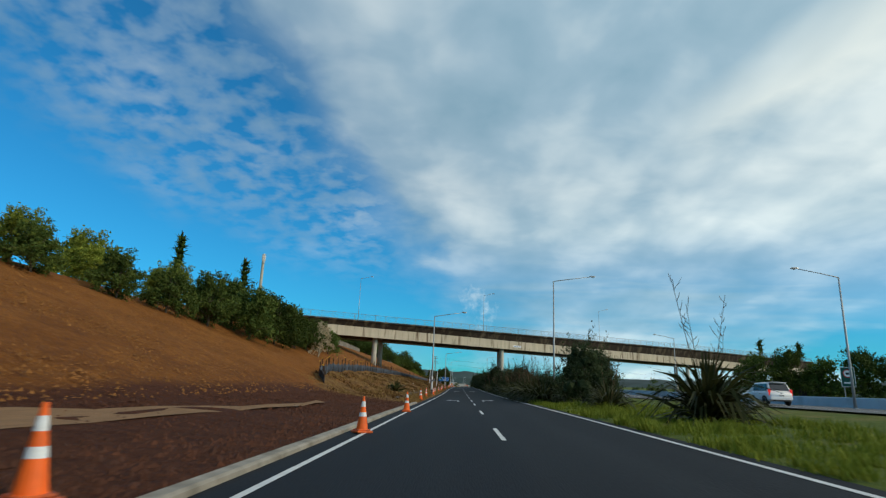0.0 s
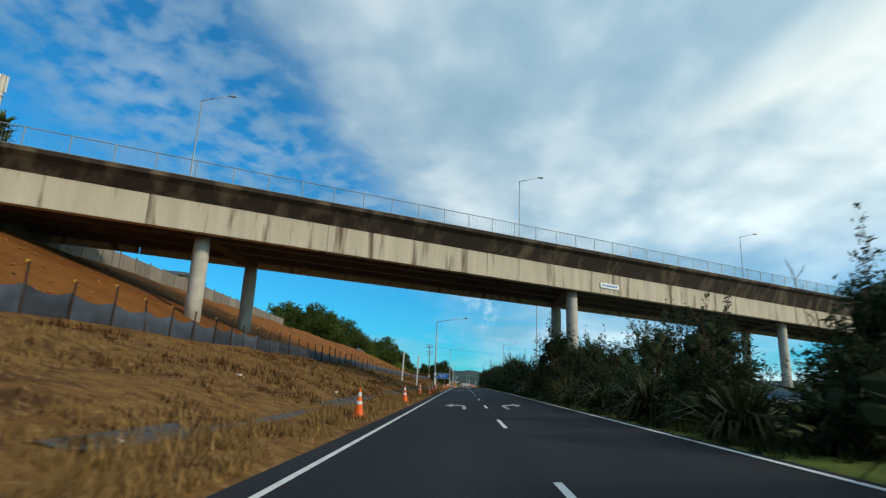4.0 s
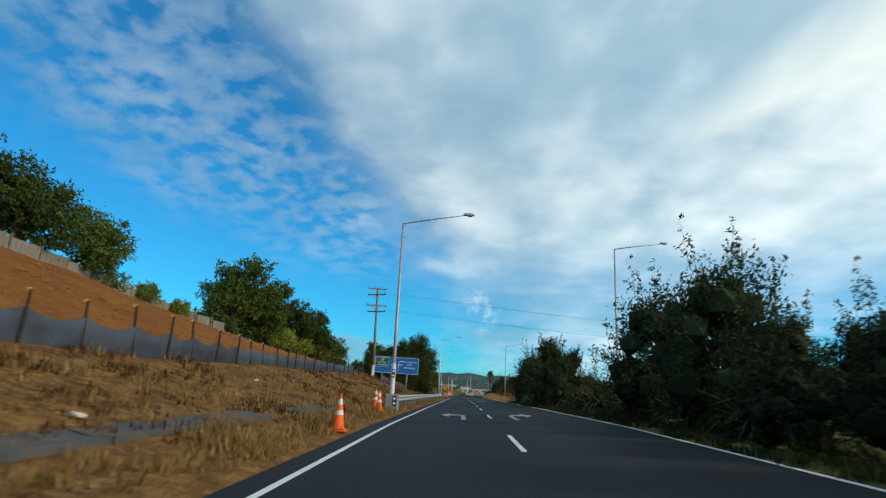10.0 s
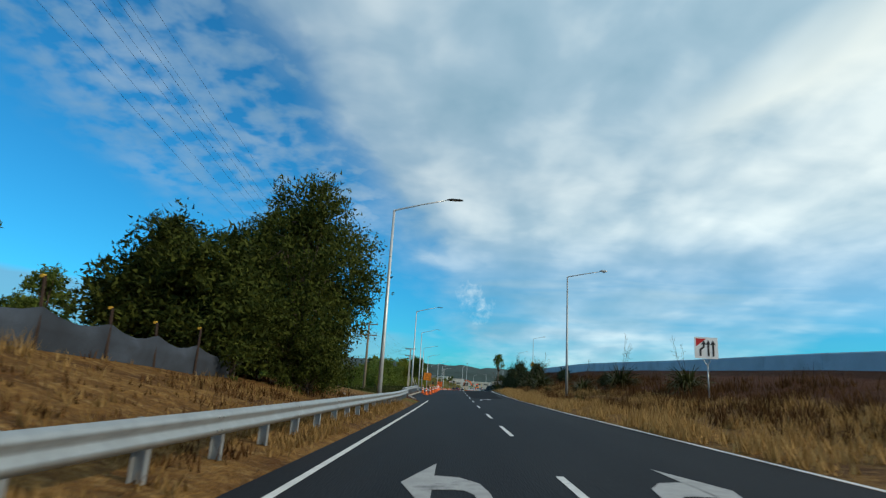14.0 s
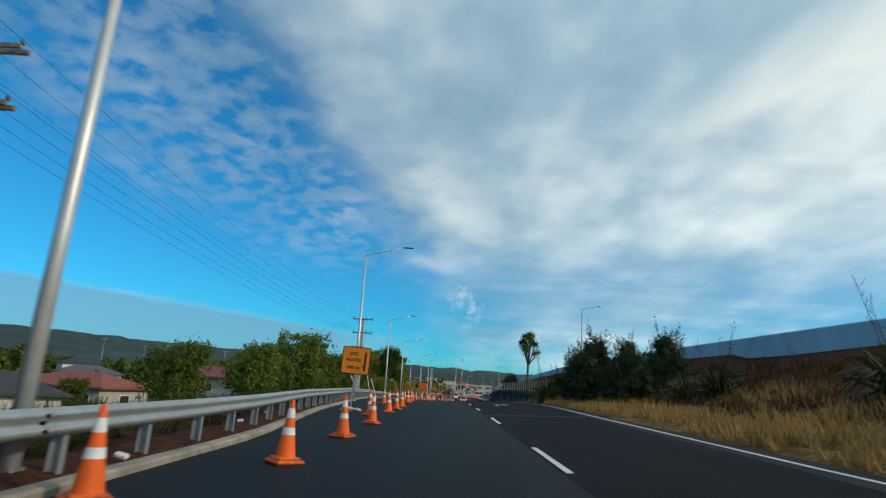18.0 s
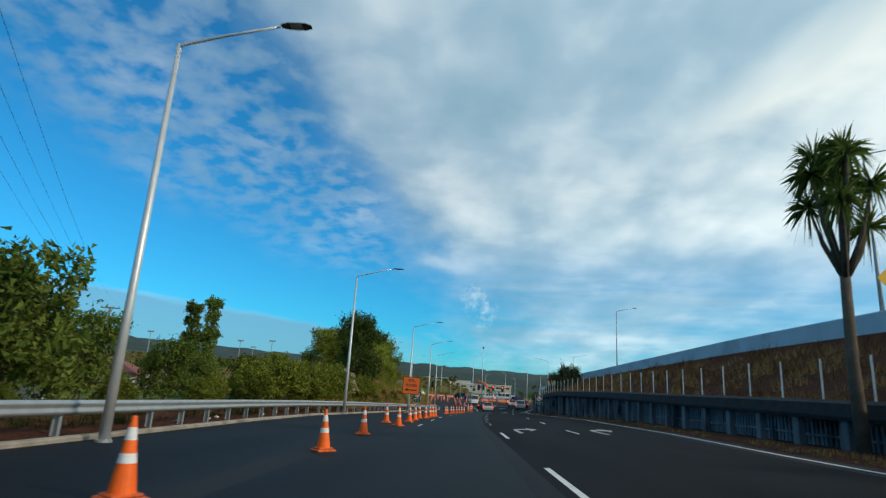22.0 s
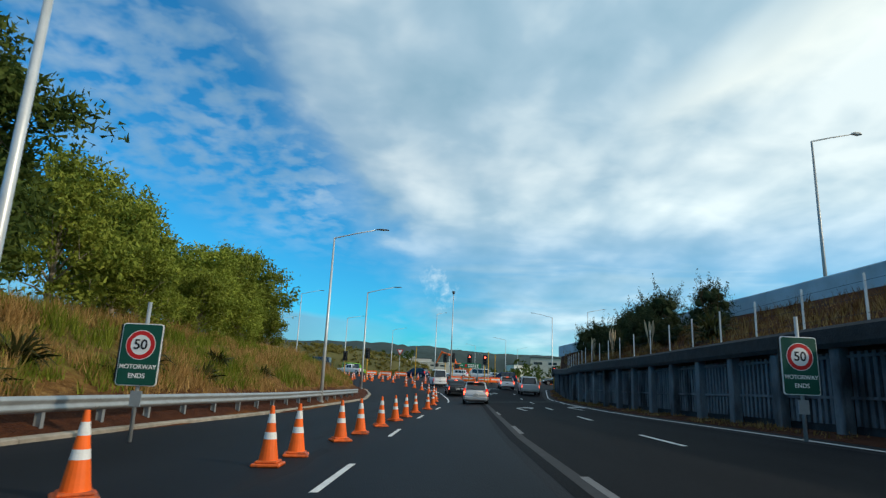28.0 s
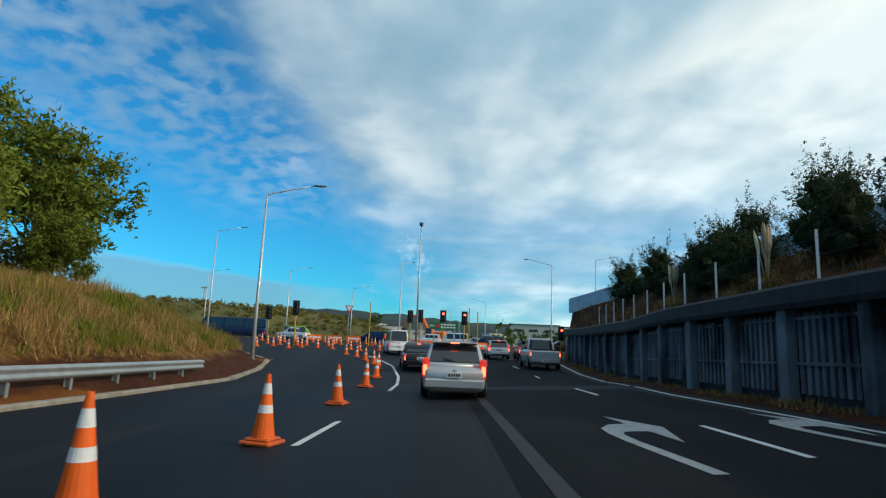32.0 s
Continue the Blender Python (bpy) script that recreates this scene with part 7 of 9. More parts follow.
# ---- utility poles and wires ----
def utility_pole(x, y, top, mat_pole, arms, label, lean=0.0, square=False):
    base = ground_z(x, y)
    t = thing("utility_pole", label, "utility pole", pose(x, y, base, 0, lean, 0), "utility poles")
    h = top - base
    g = Geo()
    if square:
        vs = []
        for z, w, d in ((-0.5, 0.24, 0.17), (h, 0.12, 0.10)):
            vs += [(-w, -d, z), (w, -d, z), (w, d, z), (-w, d, z)]
        g.quads(vs, [(3, 2, 1, 0), (4, 5, 6, 7)] + [(k, (k + 1) % 4, (k + 1) % 4 + 4, k + 4) for k in range(4)])
        for sx in (-1, 1):
            g.box((sx * 0.11, -0.135, h * 0.45), (0.03, 0.05, h * 0.85))
    else:
        g.tube([(0, 0, -0.5), (0, 0, h * 0.5), (0, 0, h)], [0.19, 0.16, 0.12], 10)
    part("pole", g, mat_pole, t, smooth=not square)
    ends = []
    for dz, half, pins, skew in arms:
        z = h - dz
        for sy in (-0.14, 0.14):
            a, b = Vector((-half, sy + skew * -half, z)), Vector((half, sy + skew * half, z))
            m = Matrix(((b - a).normalized(), Vector((0, 0, 1)).cross((b - a).normalized()), (0, 0, 1))).transposed()
            g = Geo().box((a + b) / 2, ((b - a).length, 0.08, 0.11), m)
            part("crossarm", g, M_TIMBER, t, "timber crossarm")
        for sx in (-1, 1):
            g = Geo().tube([(sx * half * 0.55, -0.12, z), (0, -0.12, z - 0.55)], 0.018, 5)
            part("brace", g, M_GALV, t)
        for k in range(pins):
            px = -half + 0.1 + (2 * half - 0.2) * k / (pins - 1)
            g = Geo().lathe([(0.015, 0.05), (0.015, 0.12), (0.05, 0.13), (0.055, 0.20), (0.035, 0.25), (0.0, 0.26)], 8, (px, skew * px, z))
            part("insulator", g, M_INSUL, t)
            ends.append(Vector((x + px, y + skew * px, base + z + 0.24)))
    return ends


u1 = utility_pole(-11.4, 298, 19.2, M_TIMBER, [(0.1, 1.25, 4, 0.35), (0.9, 1.25, 3, -0.2), (2.4, 1.3, 4, 0.35), (3.2, 1.25, 3, -0.2)], "tall timber power pole with four crossarms", -1.2)
g = Geo().tube([(-11.4 - 0.05, 298, ground_z(-11.4, 298) - 0.3), (-11.42, 298, ground_z(-11.4, 298) + 1.6)], 0.205, 10)
tagged(part("pole_sleeve", g, M_WHITE), "white painted sleeve round the foot of the power pole", "pole sleeve")
u2 = utility_pole(-11.8, 367.4, 14.05, M_TIMBER, [(0.15, 1.15, 3, 0.0), (1.6, 1.15, 4, 0.0)], "timber power pole with two crossarms below the guardrail")
u3 = utility_pole(-10.4, 423.9, 14.75, M_PCONC, [(0.15, 1.2, 4, 0.0), (1.75, 1.2, 4, 0.0)], "concrete power pole with two crossarms", 0, True)
u4 = utility_pole(-44, 486, 15.0, M_TIMBER, [(0.15, 1.2, 4, 0.0), (1.5, 1.2, 4, 0.0)], "timber power pole among the valley houses")


def wire(a, b, sag, t):
    pts = []
    for k in range(13):
        f = k / 12
        pts.append(a.lerp(b, f) - Vector((0, 0, sag * 4 * f * (1 - f))))
    part("wire", Geo().tube(pts, 0.006, 4, False), M_WIRE, t)


wires = thing("power_lines", "thin dark overhead power lines", "power line")
for k in range(3):
    wire(u1[k], u2[k], 1.2, wires)
    wire(u2[k], u3[min(k, 3)], 0.9, wires)
for k in range(4):
    wire(u1[7 + k], u2[3 + k], 1.2, wires)
    wire(u2[3 + k], u3[4 + k], 0.9, wires)
for k in range(3):
    wire(u1[4 + k] + Vector((0.3, 0, 0.1)), Vector((110, 303 + 0.6 * k, 16.0 - 0.3 * k)), 2.2, wires)
    wire(u1[11 + k] + Vector((0.3, 0, 0.1)), Vector((110, 301 + 0.6 * k, 14.0 - 0.3 * k)), 2.2, wires)
for k in range(4):
    wire(u3[k], u4[k], 1.2, wires)
for k in range(2):
    x = -8.85 + 0.75 * k
    a = Vector((x, 424.1, ground_z(x, 424)))
    e = Vector((-10.4, 423.9, 13.0 - 1.2 * k))
    part("guy_wire", Geo().tube([a, e], 0.012, 4), M_WIRE, wires)
    part("guy_guard", Geo().tube([a, a.lerp(e, 0.33)], 0.04, 6), M_SIGNW, wires, "white plastic guy guard")


def monopole(x, y, z, h):
    """A slim tapered mast with a ring of antenna panels at its head."""
    t = thing("monopole_mast", "pale tapered concrete mast with antenna panels at its head", "mast", pose(x, y, z))
    part("mast", Geo().lathe([(0.42, -1.0), (0.36, h * 0.5), (0.30, h - 2.2), (0.30, h)], 16), M_PCONC, t, smooth=True)
    for k in range(3):
        a = k * 2.094 + 0.4
        m = Matrix.Rotation(a, 3, "Z")
        part("antenna_panel", Geo().box((0.42 * math.cos(a), 0.42 * math.sin(a), h - 0.9), (0.12, 0.26, 1.7), m), M_WHITE, t, "white antenna panel")
    part("collar", Geo().lathe([(0.31, h - 2.3), (0.40, h - 2.25), (0.40, h - 2.1), (0.31, h - 2.05)], 16), M_GALV, t)
    return t


monopole(-46.2, 144.3, 10.8, 21.0)


# ---- signs ----
def lettering(text, size, m, material, parent, name="lettering", spacing=1.0):
    cu = bpy.data.curves.new(name, "FONT")
    cu.body, cu.size, cu.align_x, cu.align_y, cu.extrude = text, size, "CENTER", "CENTER", 0.004
    cu.space_character = spacing
    cu.offset = size * 0.012
    tmp = bpy.data.objects.new(name, cu)
    me = bpy.data.meshes.new_from_object(tmp)
    bpy.data.objects.remove(tmp)
    me.materials.clear()
    me.materials.append(material)
    ob = part(name, me, material, parent)
    ob.matrix_basis = m
    return ob


def face(x, y, z):
    """A pose on a sign's face: text upright, facing the traffic."""
    return pose(x, y, z, 90, 0, 0)


def panel(w, h, d, r=0.06, y=0.0, c=(0, 0)):
    """A sheet with rounded corners in x and z."""
    pts = []
    for sx, sz, a0 in ((1, 1, 0), (-1, 1, 90), (-1, -1, 180), (1, -1, 270)):
        for k in range(4):
            a = radians(a0 + 30 * k)
            pts.append((c[0] + sx * (w / 2 - r) + r * math.cos(a), c[1] + sz * (h / 2 - r) + r * math.sin(a)))
    return Geo().prism(pts, y, y + d)


def bar_arrow(pts, width, y, head):
    """A bent arrow drawn on a sign: line of (x, z) points and a head at the end."""
    g = Geo()
    n = len(pts)
    vs = []
    for i, p in enumerate(pts):
        a, b = Vector((*pts[max(i - 1, 0)], 0)), Vector((*pts[min(i + 1, n - 1)], 0))
        d = (b - a).normalized()
        for s in (-1, 1):
            vs.append((p[0] - d.y * s * width / 2, y, p[1] + d.x * s * width / 2))
    g.quads(vs, [(2 * i, 2 * i + 1, 2 * i + 3, 2 * i + 2) for i in range(n - 1)])
    d = (Vector((*pts[-1], 0)) - Vector((*pts[-2], 0))).normalized()
    e = Vector((*pts[-1], 0))
    q = [e + Vector((-d.y, d.x, 0)) * head * 0.55 - d * head * 0.25, e + d * head * 0.75, e - Vector((-d.y, d.x, 0)) * head * 0.55 - d * head * 0.25, e]
    g.quads([(v.x, y, v.y) for v in q], [(0, 1, 2, 3)])
    return g


def post(t, x, y, z0, z1, r=0.06, label="grey steel post"):
    part("post", Geo().tube([(x, y, z0), (x, y, z1)], r, 10), M_GALV, t, label, True)


def direction_sign():
    cx, y = -6.72, 283.3
    W, H, zc = 5.4, 1.95, 8.3
    t = thing("direction_sign", "large blue direction sign with white arrows on two steel posts", "road sign", pose(cx, y, zc, 0, 1.5, -3) @ Matrix.Diagonal((0.88, 1, 0.88, 1)))
    bd = part("board", panel(W, H, 0.05, 0.12), M_BLUE, t)
    g = Geo()
    o = [(-W / 2 + 0.05, -H / 2 + 0.05), (W / 2 - 0.05, -H / 2 + 0.05), (W / 2 - 0.05, H / 2 - 0.05), (-W / 2 + 0.05, H / 2 - 0.05)]
    for (x0, z0), (x1, z1) in zip(o, o[1:] + o[:1]):
        g.box(((x0 + x1) / 2, -0.004, (z0 + z1) / 2), (abs(x1 - x0) + 0.035, 0.006, abs(z1 - z0) + 0.035))
    part("border", g, M_SIGNW, bd, "thin white border")
    part("panel_border", panel(1.62, 1.12, 0.004, 0.07, -0.008, (-1.78, 0.27)), M_SIGNW, bd, "thin white border")
    part("green_panel", panel(1.57, 1.07, 0.006, 0.06, -0.012, (-1.78, 0.27)), M_GREEN, bd, "green route panel")
    sh = [(-0.15, 0.19), (0.0, 0.15), (0.15, 0.19), (0.17, 0.0), (0.12, -0.12), (0.0, -0.2), (-0.12, -0.12), (-0.17, 0.0)]
    for k, yy, mt in ((1.12, -0.016, M_SIGNW), (1.0, -0.02, M_RED)):
        part("route_shield", Geo().quads([(-1.75 + px * k, yy, 0.56 + pz * k) for px, pz in sh], [tuple(range(8))]), mt, bd, "small red route shield")
    lettering("18", 0.24, face(-1.75, -0.024, 0.56), M_SIGNW, bd)
    lettering("HWY WEST", 0.19, face(-1.78, -0.018, 0.22), M_SIGNW, bd, spacing=1.1)
    lettering("Waitakere", 0.26, face(-1.78, -0.018, -0.04), M_SIGNW, bd, spacing=1.1)
    for pts in ([(-0.12, -0.75), (-0.12, 0.25), (-0.2, 0.42), (-0.35, 0.5), (-0.55, 0.5)], [(-0.12, -0.75), (-0.12, -0.1), (-0.2, 0.02), (-0.35, 0.06), (-0.6, 0.06)],
                [(0.22, -0.75), (0.22, 0.25), (0.3, 0.42), (0.45, 0.5), (0.65, 0.5)], [(0.22, -0.75), (0.22, -0.1), (0.3, 0.02), (0.42, 0.06), (0.6, 0.06)]):
        part("arrow", bar_arrow(pts, 0.085, -0.009, 0.2), M_SIGNW, bd, "white lane arrow")
    for s, z in (("Mairangi Bay", 0.46), ("AUT", 0.10), ("Millennium", -0.24)):
        lettering(s, 0.285, face(1.6, -0.01, z), M_SIGNW, bd, spacing=1.12)
    for x in (-1.7, 1.35):
        post(t, x, 0.09, (ground_z(cx + x, y) - zc - 0.4) / 0.88, H / 2 - 0.1, 0.075)


direction_sign()


def lane_sign():
    x, y = 12.4, 319.5
    t = thing("lane_sign", "white lane-change sign with black arrows and a red corner", "road sign", pose(x, y, 8.75))
    bd = part("board", panel(1.15, 1.05, 0.03, 0.05), M_SIGNW, t)
    part("red_corner", Geo().quads([(-0.5, -0.006, 0.45), (0.0, -0.006, 0.45), (-0.5, -0.006, 0.05)], [(0, 1, 2)]), M_RED, bd, "red corner triangle")
    part("arrow", bar_arrow([(-0.3, -0.4), (-0.3, -0.1), (-0.12, 0.05), (-0.12, 0.2)], 0.10, -0.008, 0.25), M_BLACK, bd)
    for px in (0.1, 0.34):
        part("arrow", bar_arrow([(px, -0.4), (px, 0.2)], 0.10, -0.008, 0.25), M_BLACK, bd)
    post(t, 0.05, 0.06, ground_z(x, y) - 9.0, -0.8, 0.035)
    for px in (-0.2, 0.25):
        part("strut", Geo().tube([(0.05, 0.06, -0.9), (px, 0.05, -0.5)], 0.02, 6), M_GALV, t)


lane_sign()


def site_sign(x, y, zc, w, h, lines, arrow, body, label, bags=True):
    zg = road_z(x, y)
    t = thing("site_sign", label, "work sign", pose(x, y, zc, 0, 2, 0))
    part("frame", panel(w + 0.07, h + 0.07, 0.03, 0.05, 0.004), M_SIGNK, t, "dark sign frame")
    bd = part("board", panel(w, h, 0.03, 0.05, -0.012), body, t)
    for s, z, sz, xo in lines:
        lettering(s, sz, face(xo, -0.016, z), M_SIGNK, bd, spacing=1.05)
    part("arrow", arrow(), M_SIGNK, bd, "black arrow")
    part("top_clip", Geo().box((0, 0.0, h / 2 + 0.05), (w * 0.45, 0.06, 0.03)), M_GALV, t)
    zb = zg - zc
    part("mast", Geo().tube([(0, 0.08, zb), (0, 0.08, -h / 2 - 0.35)], 0.028, 8), M_GALV, t)
    for s in (-1, 1):
        part("strut", Geo().tube([(0, 0.08, -h / 2 - 0.38), (s * 0.2, 0.05, -h / 2 + 0.02)], 0.02, 6), M_GALV, t)
    part("crossbar", Geo().box((0, 0.05, -h / 2 - 0.02), (0.5, 0.04, 0.04)), M_GALV, t)
    part("foot", Geo().box((0, 0.08, zb + 0.02), (0.7, 0.06, 0.04)), M_GALV, t)
    part("foot", Geo().box((0, 0.08, zb + 0.045), (0.06, 0.9, 0.04)), M_GALV, t)
    if bags:
        for i, (ax, ay) in enumerate(((-0.3, -0.15), (0.25, 0.1), (0.0, 0.35), (-0.1, -0.4))):
            bx, by = x + ax, y + ay
            g = Geo()
            bm = bmesh.new()
            bmesh.ops.create_icosphere(bm, subdivisions=2, radius=1)
            for v in bm.verts:
                k = 1 + 0.35 * noise.noise(v.co * 2.6 + Vector((i * 3.1, 0, 0)))
                v.co = Vector((v.co.x * 0.21 * k, v.co.y * 0.14 * k, v.co.z * 0.075 * k))
            bm.verts.index_update()
            rot = Euler((0, 0, i * 1.1)).to_matrix()
            g.quads([rot @ v.co for v in bm.verts], [[v.index for v in f.verts] for f in bm.faces])
            bm.free()
            b = part("sandbag", g, M_SACK, smooth=True)
            b.matrix_basis = pose(bx, by, road_z(bx, by) + 0.07 + (0.07 if i == 3 else 0))
            tagged(b, "crumpled pale sandbag weighing down a sign stand", "sandbag", "sandbags")


site_sign(-4.15, 380.3, 7.75, 1.14, 1.08, [("SITE", 0.27, 0.19, -0.1), ("ACCESS", 0.02, 0.17, -0.1), ("100 m", -0.30, 0.21, -0.1)], lambda: Geo().box((0.40, -0.018, -0.05), (0.075, 0.008, 0.74)).quads([(0.36, -0.02, 0.3), (0.44, -0.02, 0.3), (0.40, -0.02, 0.4)], [(0, 1, 2)]).box((0.32, -0.018, -0.22), (0.12, 0.008, 0.03)), M_SIGNO, "orange site access sign with black frame and lettering")
site_sign(-4.3, 468.3, 7.5, 1.46, 1.42, [("SITE", 0.42, 0.31, 0.0), ("ACCESS", 0.03, 0.28, 0.0)], lambda: Geo().box((0.08, -0.018, -0.38), (0.85, 0.008, 0.085)).quads([(-0.3, -0.02, -0.24), (-0.3, -0.02, -0.52), (-0.56, -0.02, -0.38)], [(0, 1, 2)]), M_SIGNO2, "bright orange site access sign with black arrow on a stand")


def speed_sign(x, y, zc, label, w=0.82, h=1.25):
    t = thing("speed_sign", label, "road sign", pose(x, y, zc), "speed signs")
    part("border", panel(w, h, 0.02, 0.06), M_SIGNW, t, "thin white border")
    bd = part("board", panel(w - 0.04, h - 0.04, 0.012, 0.05, -0.012), M_DKGREEN, t, "dark green board")

    def disc(r, yy, m, nm, par, lab=""):
        return part(nm, Geo().quads([(r * math.cos(k * math.pi / 16), yy, 0.19 + r * math.sin(k * math.pi / 16)) for k in range(32)], [tuple(range(32))]), m, par, lab)
    d = disc(0.30, -0.018, M_SIGNW, "outer_ring", bd)
    disc(0.285, -0.021, M_RED, "red_ring", bd, "red ring")
    disc(0.20, -0.024, M_SIGNW, "disc", bd)
    lettering("50", 0.28, face(0, -0.028, 0.19), M_SIGNK, bd, "number")
    lettering("MOTORWAY", 0.125, face(0, -0.016, -0.25), M_SIGNW, bd)
    lettering("ENDS", 0.135, face(0, -0.016, -0.43), M_SIGNW, bd)
    gz = ground_z(x, y) - zc
    post(t, 0.03, 0.06, gz - 0.3, h / 2 + 0.45, 0.04, "pale post with reflective sleeve")
    part("bracket", Geo().box((0.03, 0.04, -h / 2 - 0.25), (0.22, 0.04, 0.3)), M_GALV, t)
    part("dark_backplate", Geo().box((-0.02, 0.03, 0.02), (w + 0.05, 0.02, h - 0.1)), M_SIGNK, t)


speed_sign(-4.74, 483.9, 6.44, "green fifty speed sign, motorway ends, on a post in grass")
speed_sign(9.25, 484.2, 6.82, "green fifty speed sign, motorway ends, beside the wall")


def motorway_sign(x, y, zc):
    """A green board with a white roundel and a line of small writing, on two posts."""
    t = thing("motorway_sign", "green sign with a white roundel beside the motorway", "road sign", pose(x, y, zc, 0, 0, -30))
    part("border", panel(1.25, 2.05, 0.02, 0.08), M_SIGNW, t, "thin white border")
    bd = part("board", panel(1.15, 1.95, 0.012, 0.07, -0.012), M_DKGREEN, t, "dark green board")
    for r, yy, m, nm in ((0.42, -0.026, M_RED, "ring"), (0.34, -0.030, M_SIGNW, "roundel")):
        part(nm, Geo().quads([(r * math.cos(k * math.pi / 12), yy, 0.35 + r * math.sin(k * math.pi / 12)) for k in range(24)], [tuple(range(24))]), m, bd)
    part("number_bar", Geo().box((0, -0.034, 0.35), (0.34, 0.004, 0.2)), M_SIGNK, bd)
    part("text_bar", Geo().box((0, -0.028, -0.6), (0.8, 0.004, 0.14)), M_SIGNW, bd)
    base = ground_z(x, y) - zc
    for px in (-0.4, 0.4):
        part("post", Geo().tube([(px, 0.06, base - 0.1), (px, 0.06, 0.9)], 0.04, 8), M_GALV, t)


motorway_sign(41.2, 77.7, 5.1)


def diamond_sign():
    x, y = 20.2, 443.0
    t = thing("warning_sign", "yellow diamond warning sign fixed to a lamp post", "road sign", pose(x, y, 13.6, 0, 45, 0))
    b = part("board", panel(0.95, 0.95, 0.02, 0.05), M_SIGNY, t)
    m = Euler((0, radians(-45), 0)).to_matrix()
    for s in (-1, 1):
        part("symbol", Geo().box(m @ Vector((s * 0.15, -0.008, 0)), (0.08, 0.01, 0.5), m), M_SIGNK, b)


diamond_sign()

# ---- vehicles ----
def ring(hw, z0, z1, y, r=0.12, tuck=0.0):
    """A rounded section across a car, 14 points."""
    pts = []
    for cx, cz, a0 in ((hw - r, z1 - r, 0), (-hw + r, z1 - r, 90), (-hw + r + tuck, z0 + r, 180), (hw - r - tuck, z0 + r, 270)):
        for k in range(4):
            a = radians(a0 + 30 * k)
            pts.append((cx + r * math.cos(a), y, cz + r * math.sin(a)))
    return pts


def hull(rings):
    n = len(rings[0])
    g = Geo()
    g.quads([p for rg in rings for p in rg], [(i * n + k, i * n + (k + 1) % n, (i + 1) * n + (k + 1) % n, (i + 1) * n + k) for i in range(len(rings) - 1) for k in range(n)] + [tuple(reversed(range(n))), tuple(range((len(rings) - 1) * n, len(rings) * n))])
    return g


def wheel(t, x, y, r, side):
    w = 0.2
    m = Matrix(((0, 0, 1), (1, 0, 0), (0, 1, 0)))
    g = Geo().lathe([(r * 0.62, -w / 2), (r * 0.93, -w / 2), (r, -w / 2 + 0.03), (r, w / 2 - 0.03), (r * 0.93, w / 2), (r * 0.62, w / 2)], 20)
    g.v = [tuple(m @ Vector(v) + Vector((x, y, r))) for v in g.v]
    wh = part("wheel", g, M_TYRE, t, "black rubber tyre")
    g = Geo()
    for k in range(5):
        a = 2 * math.pi * k / 5
        g.box((0, 0, 0), (r * 0.5, r * 0.16, 0.03), None)
        n = 8
        q = Matrix.Rotation(a, 3, "Z")
        g.v[-n:] = [tuple(q @ (Vector(v) + Vector((r * 0.32, 0, 0)))) for v in g.v[-n:]]
    g.lathe([(r * 0.64, -0.02), (r * 0.64, 0.02), (r * 0.54, 0.03), (r * 0.54, -0.02)], 16)
    g.v = [tuple(m @ Vector(v) + Vector((x + side * 0.085, y, r))) for v in g.v]
    part("rim", g, M_RIM, wh, "alloy rim")


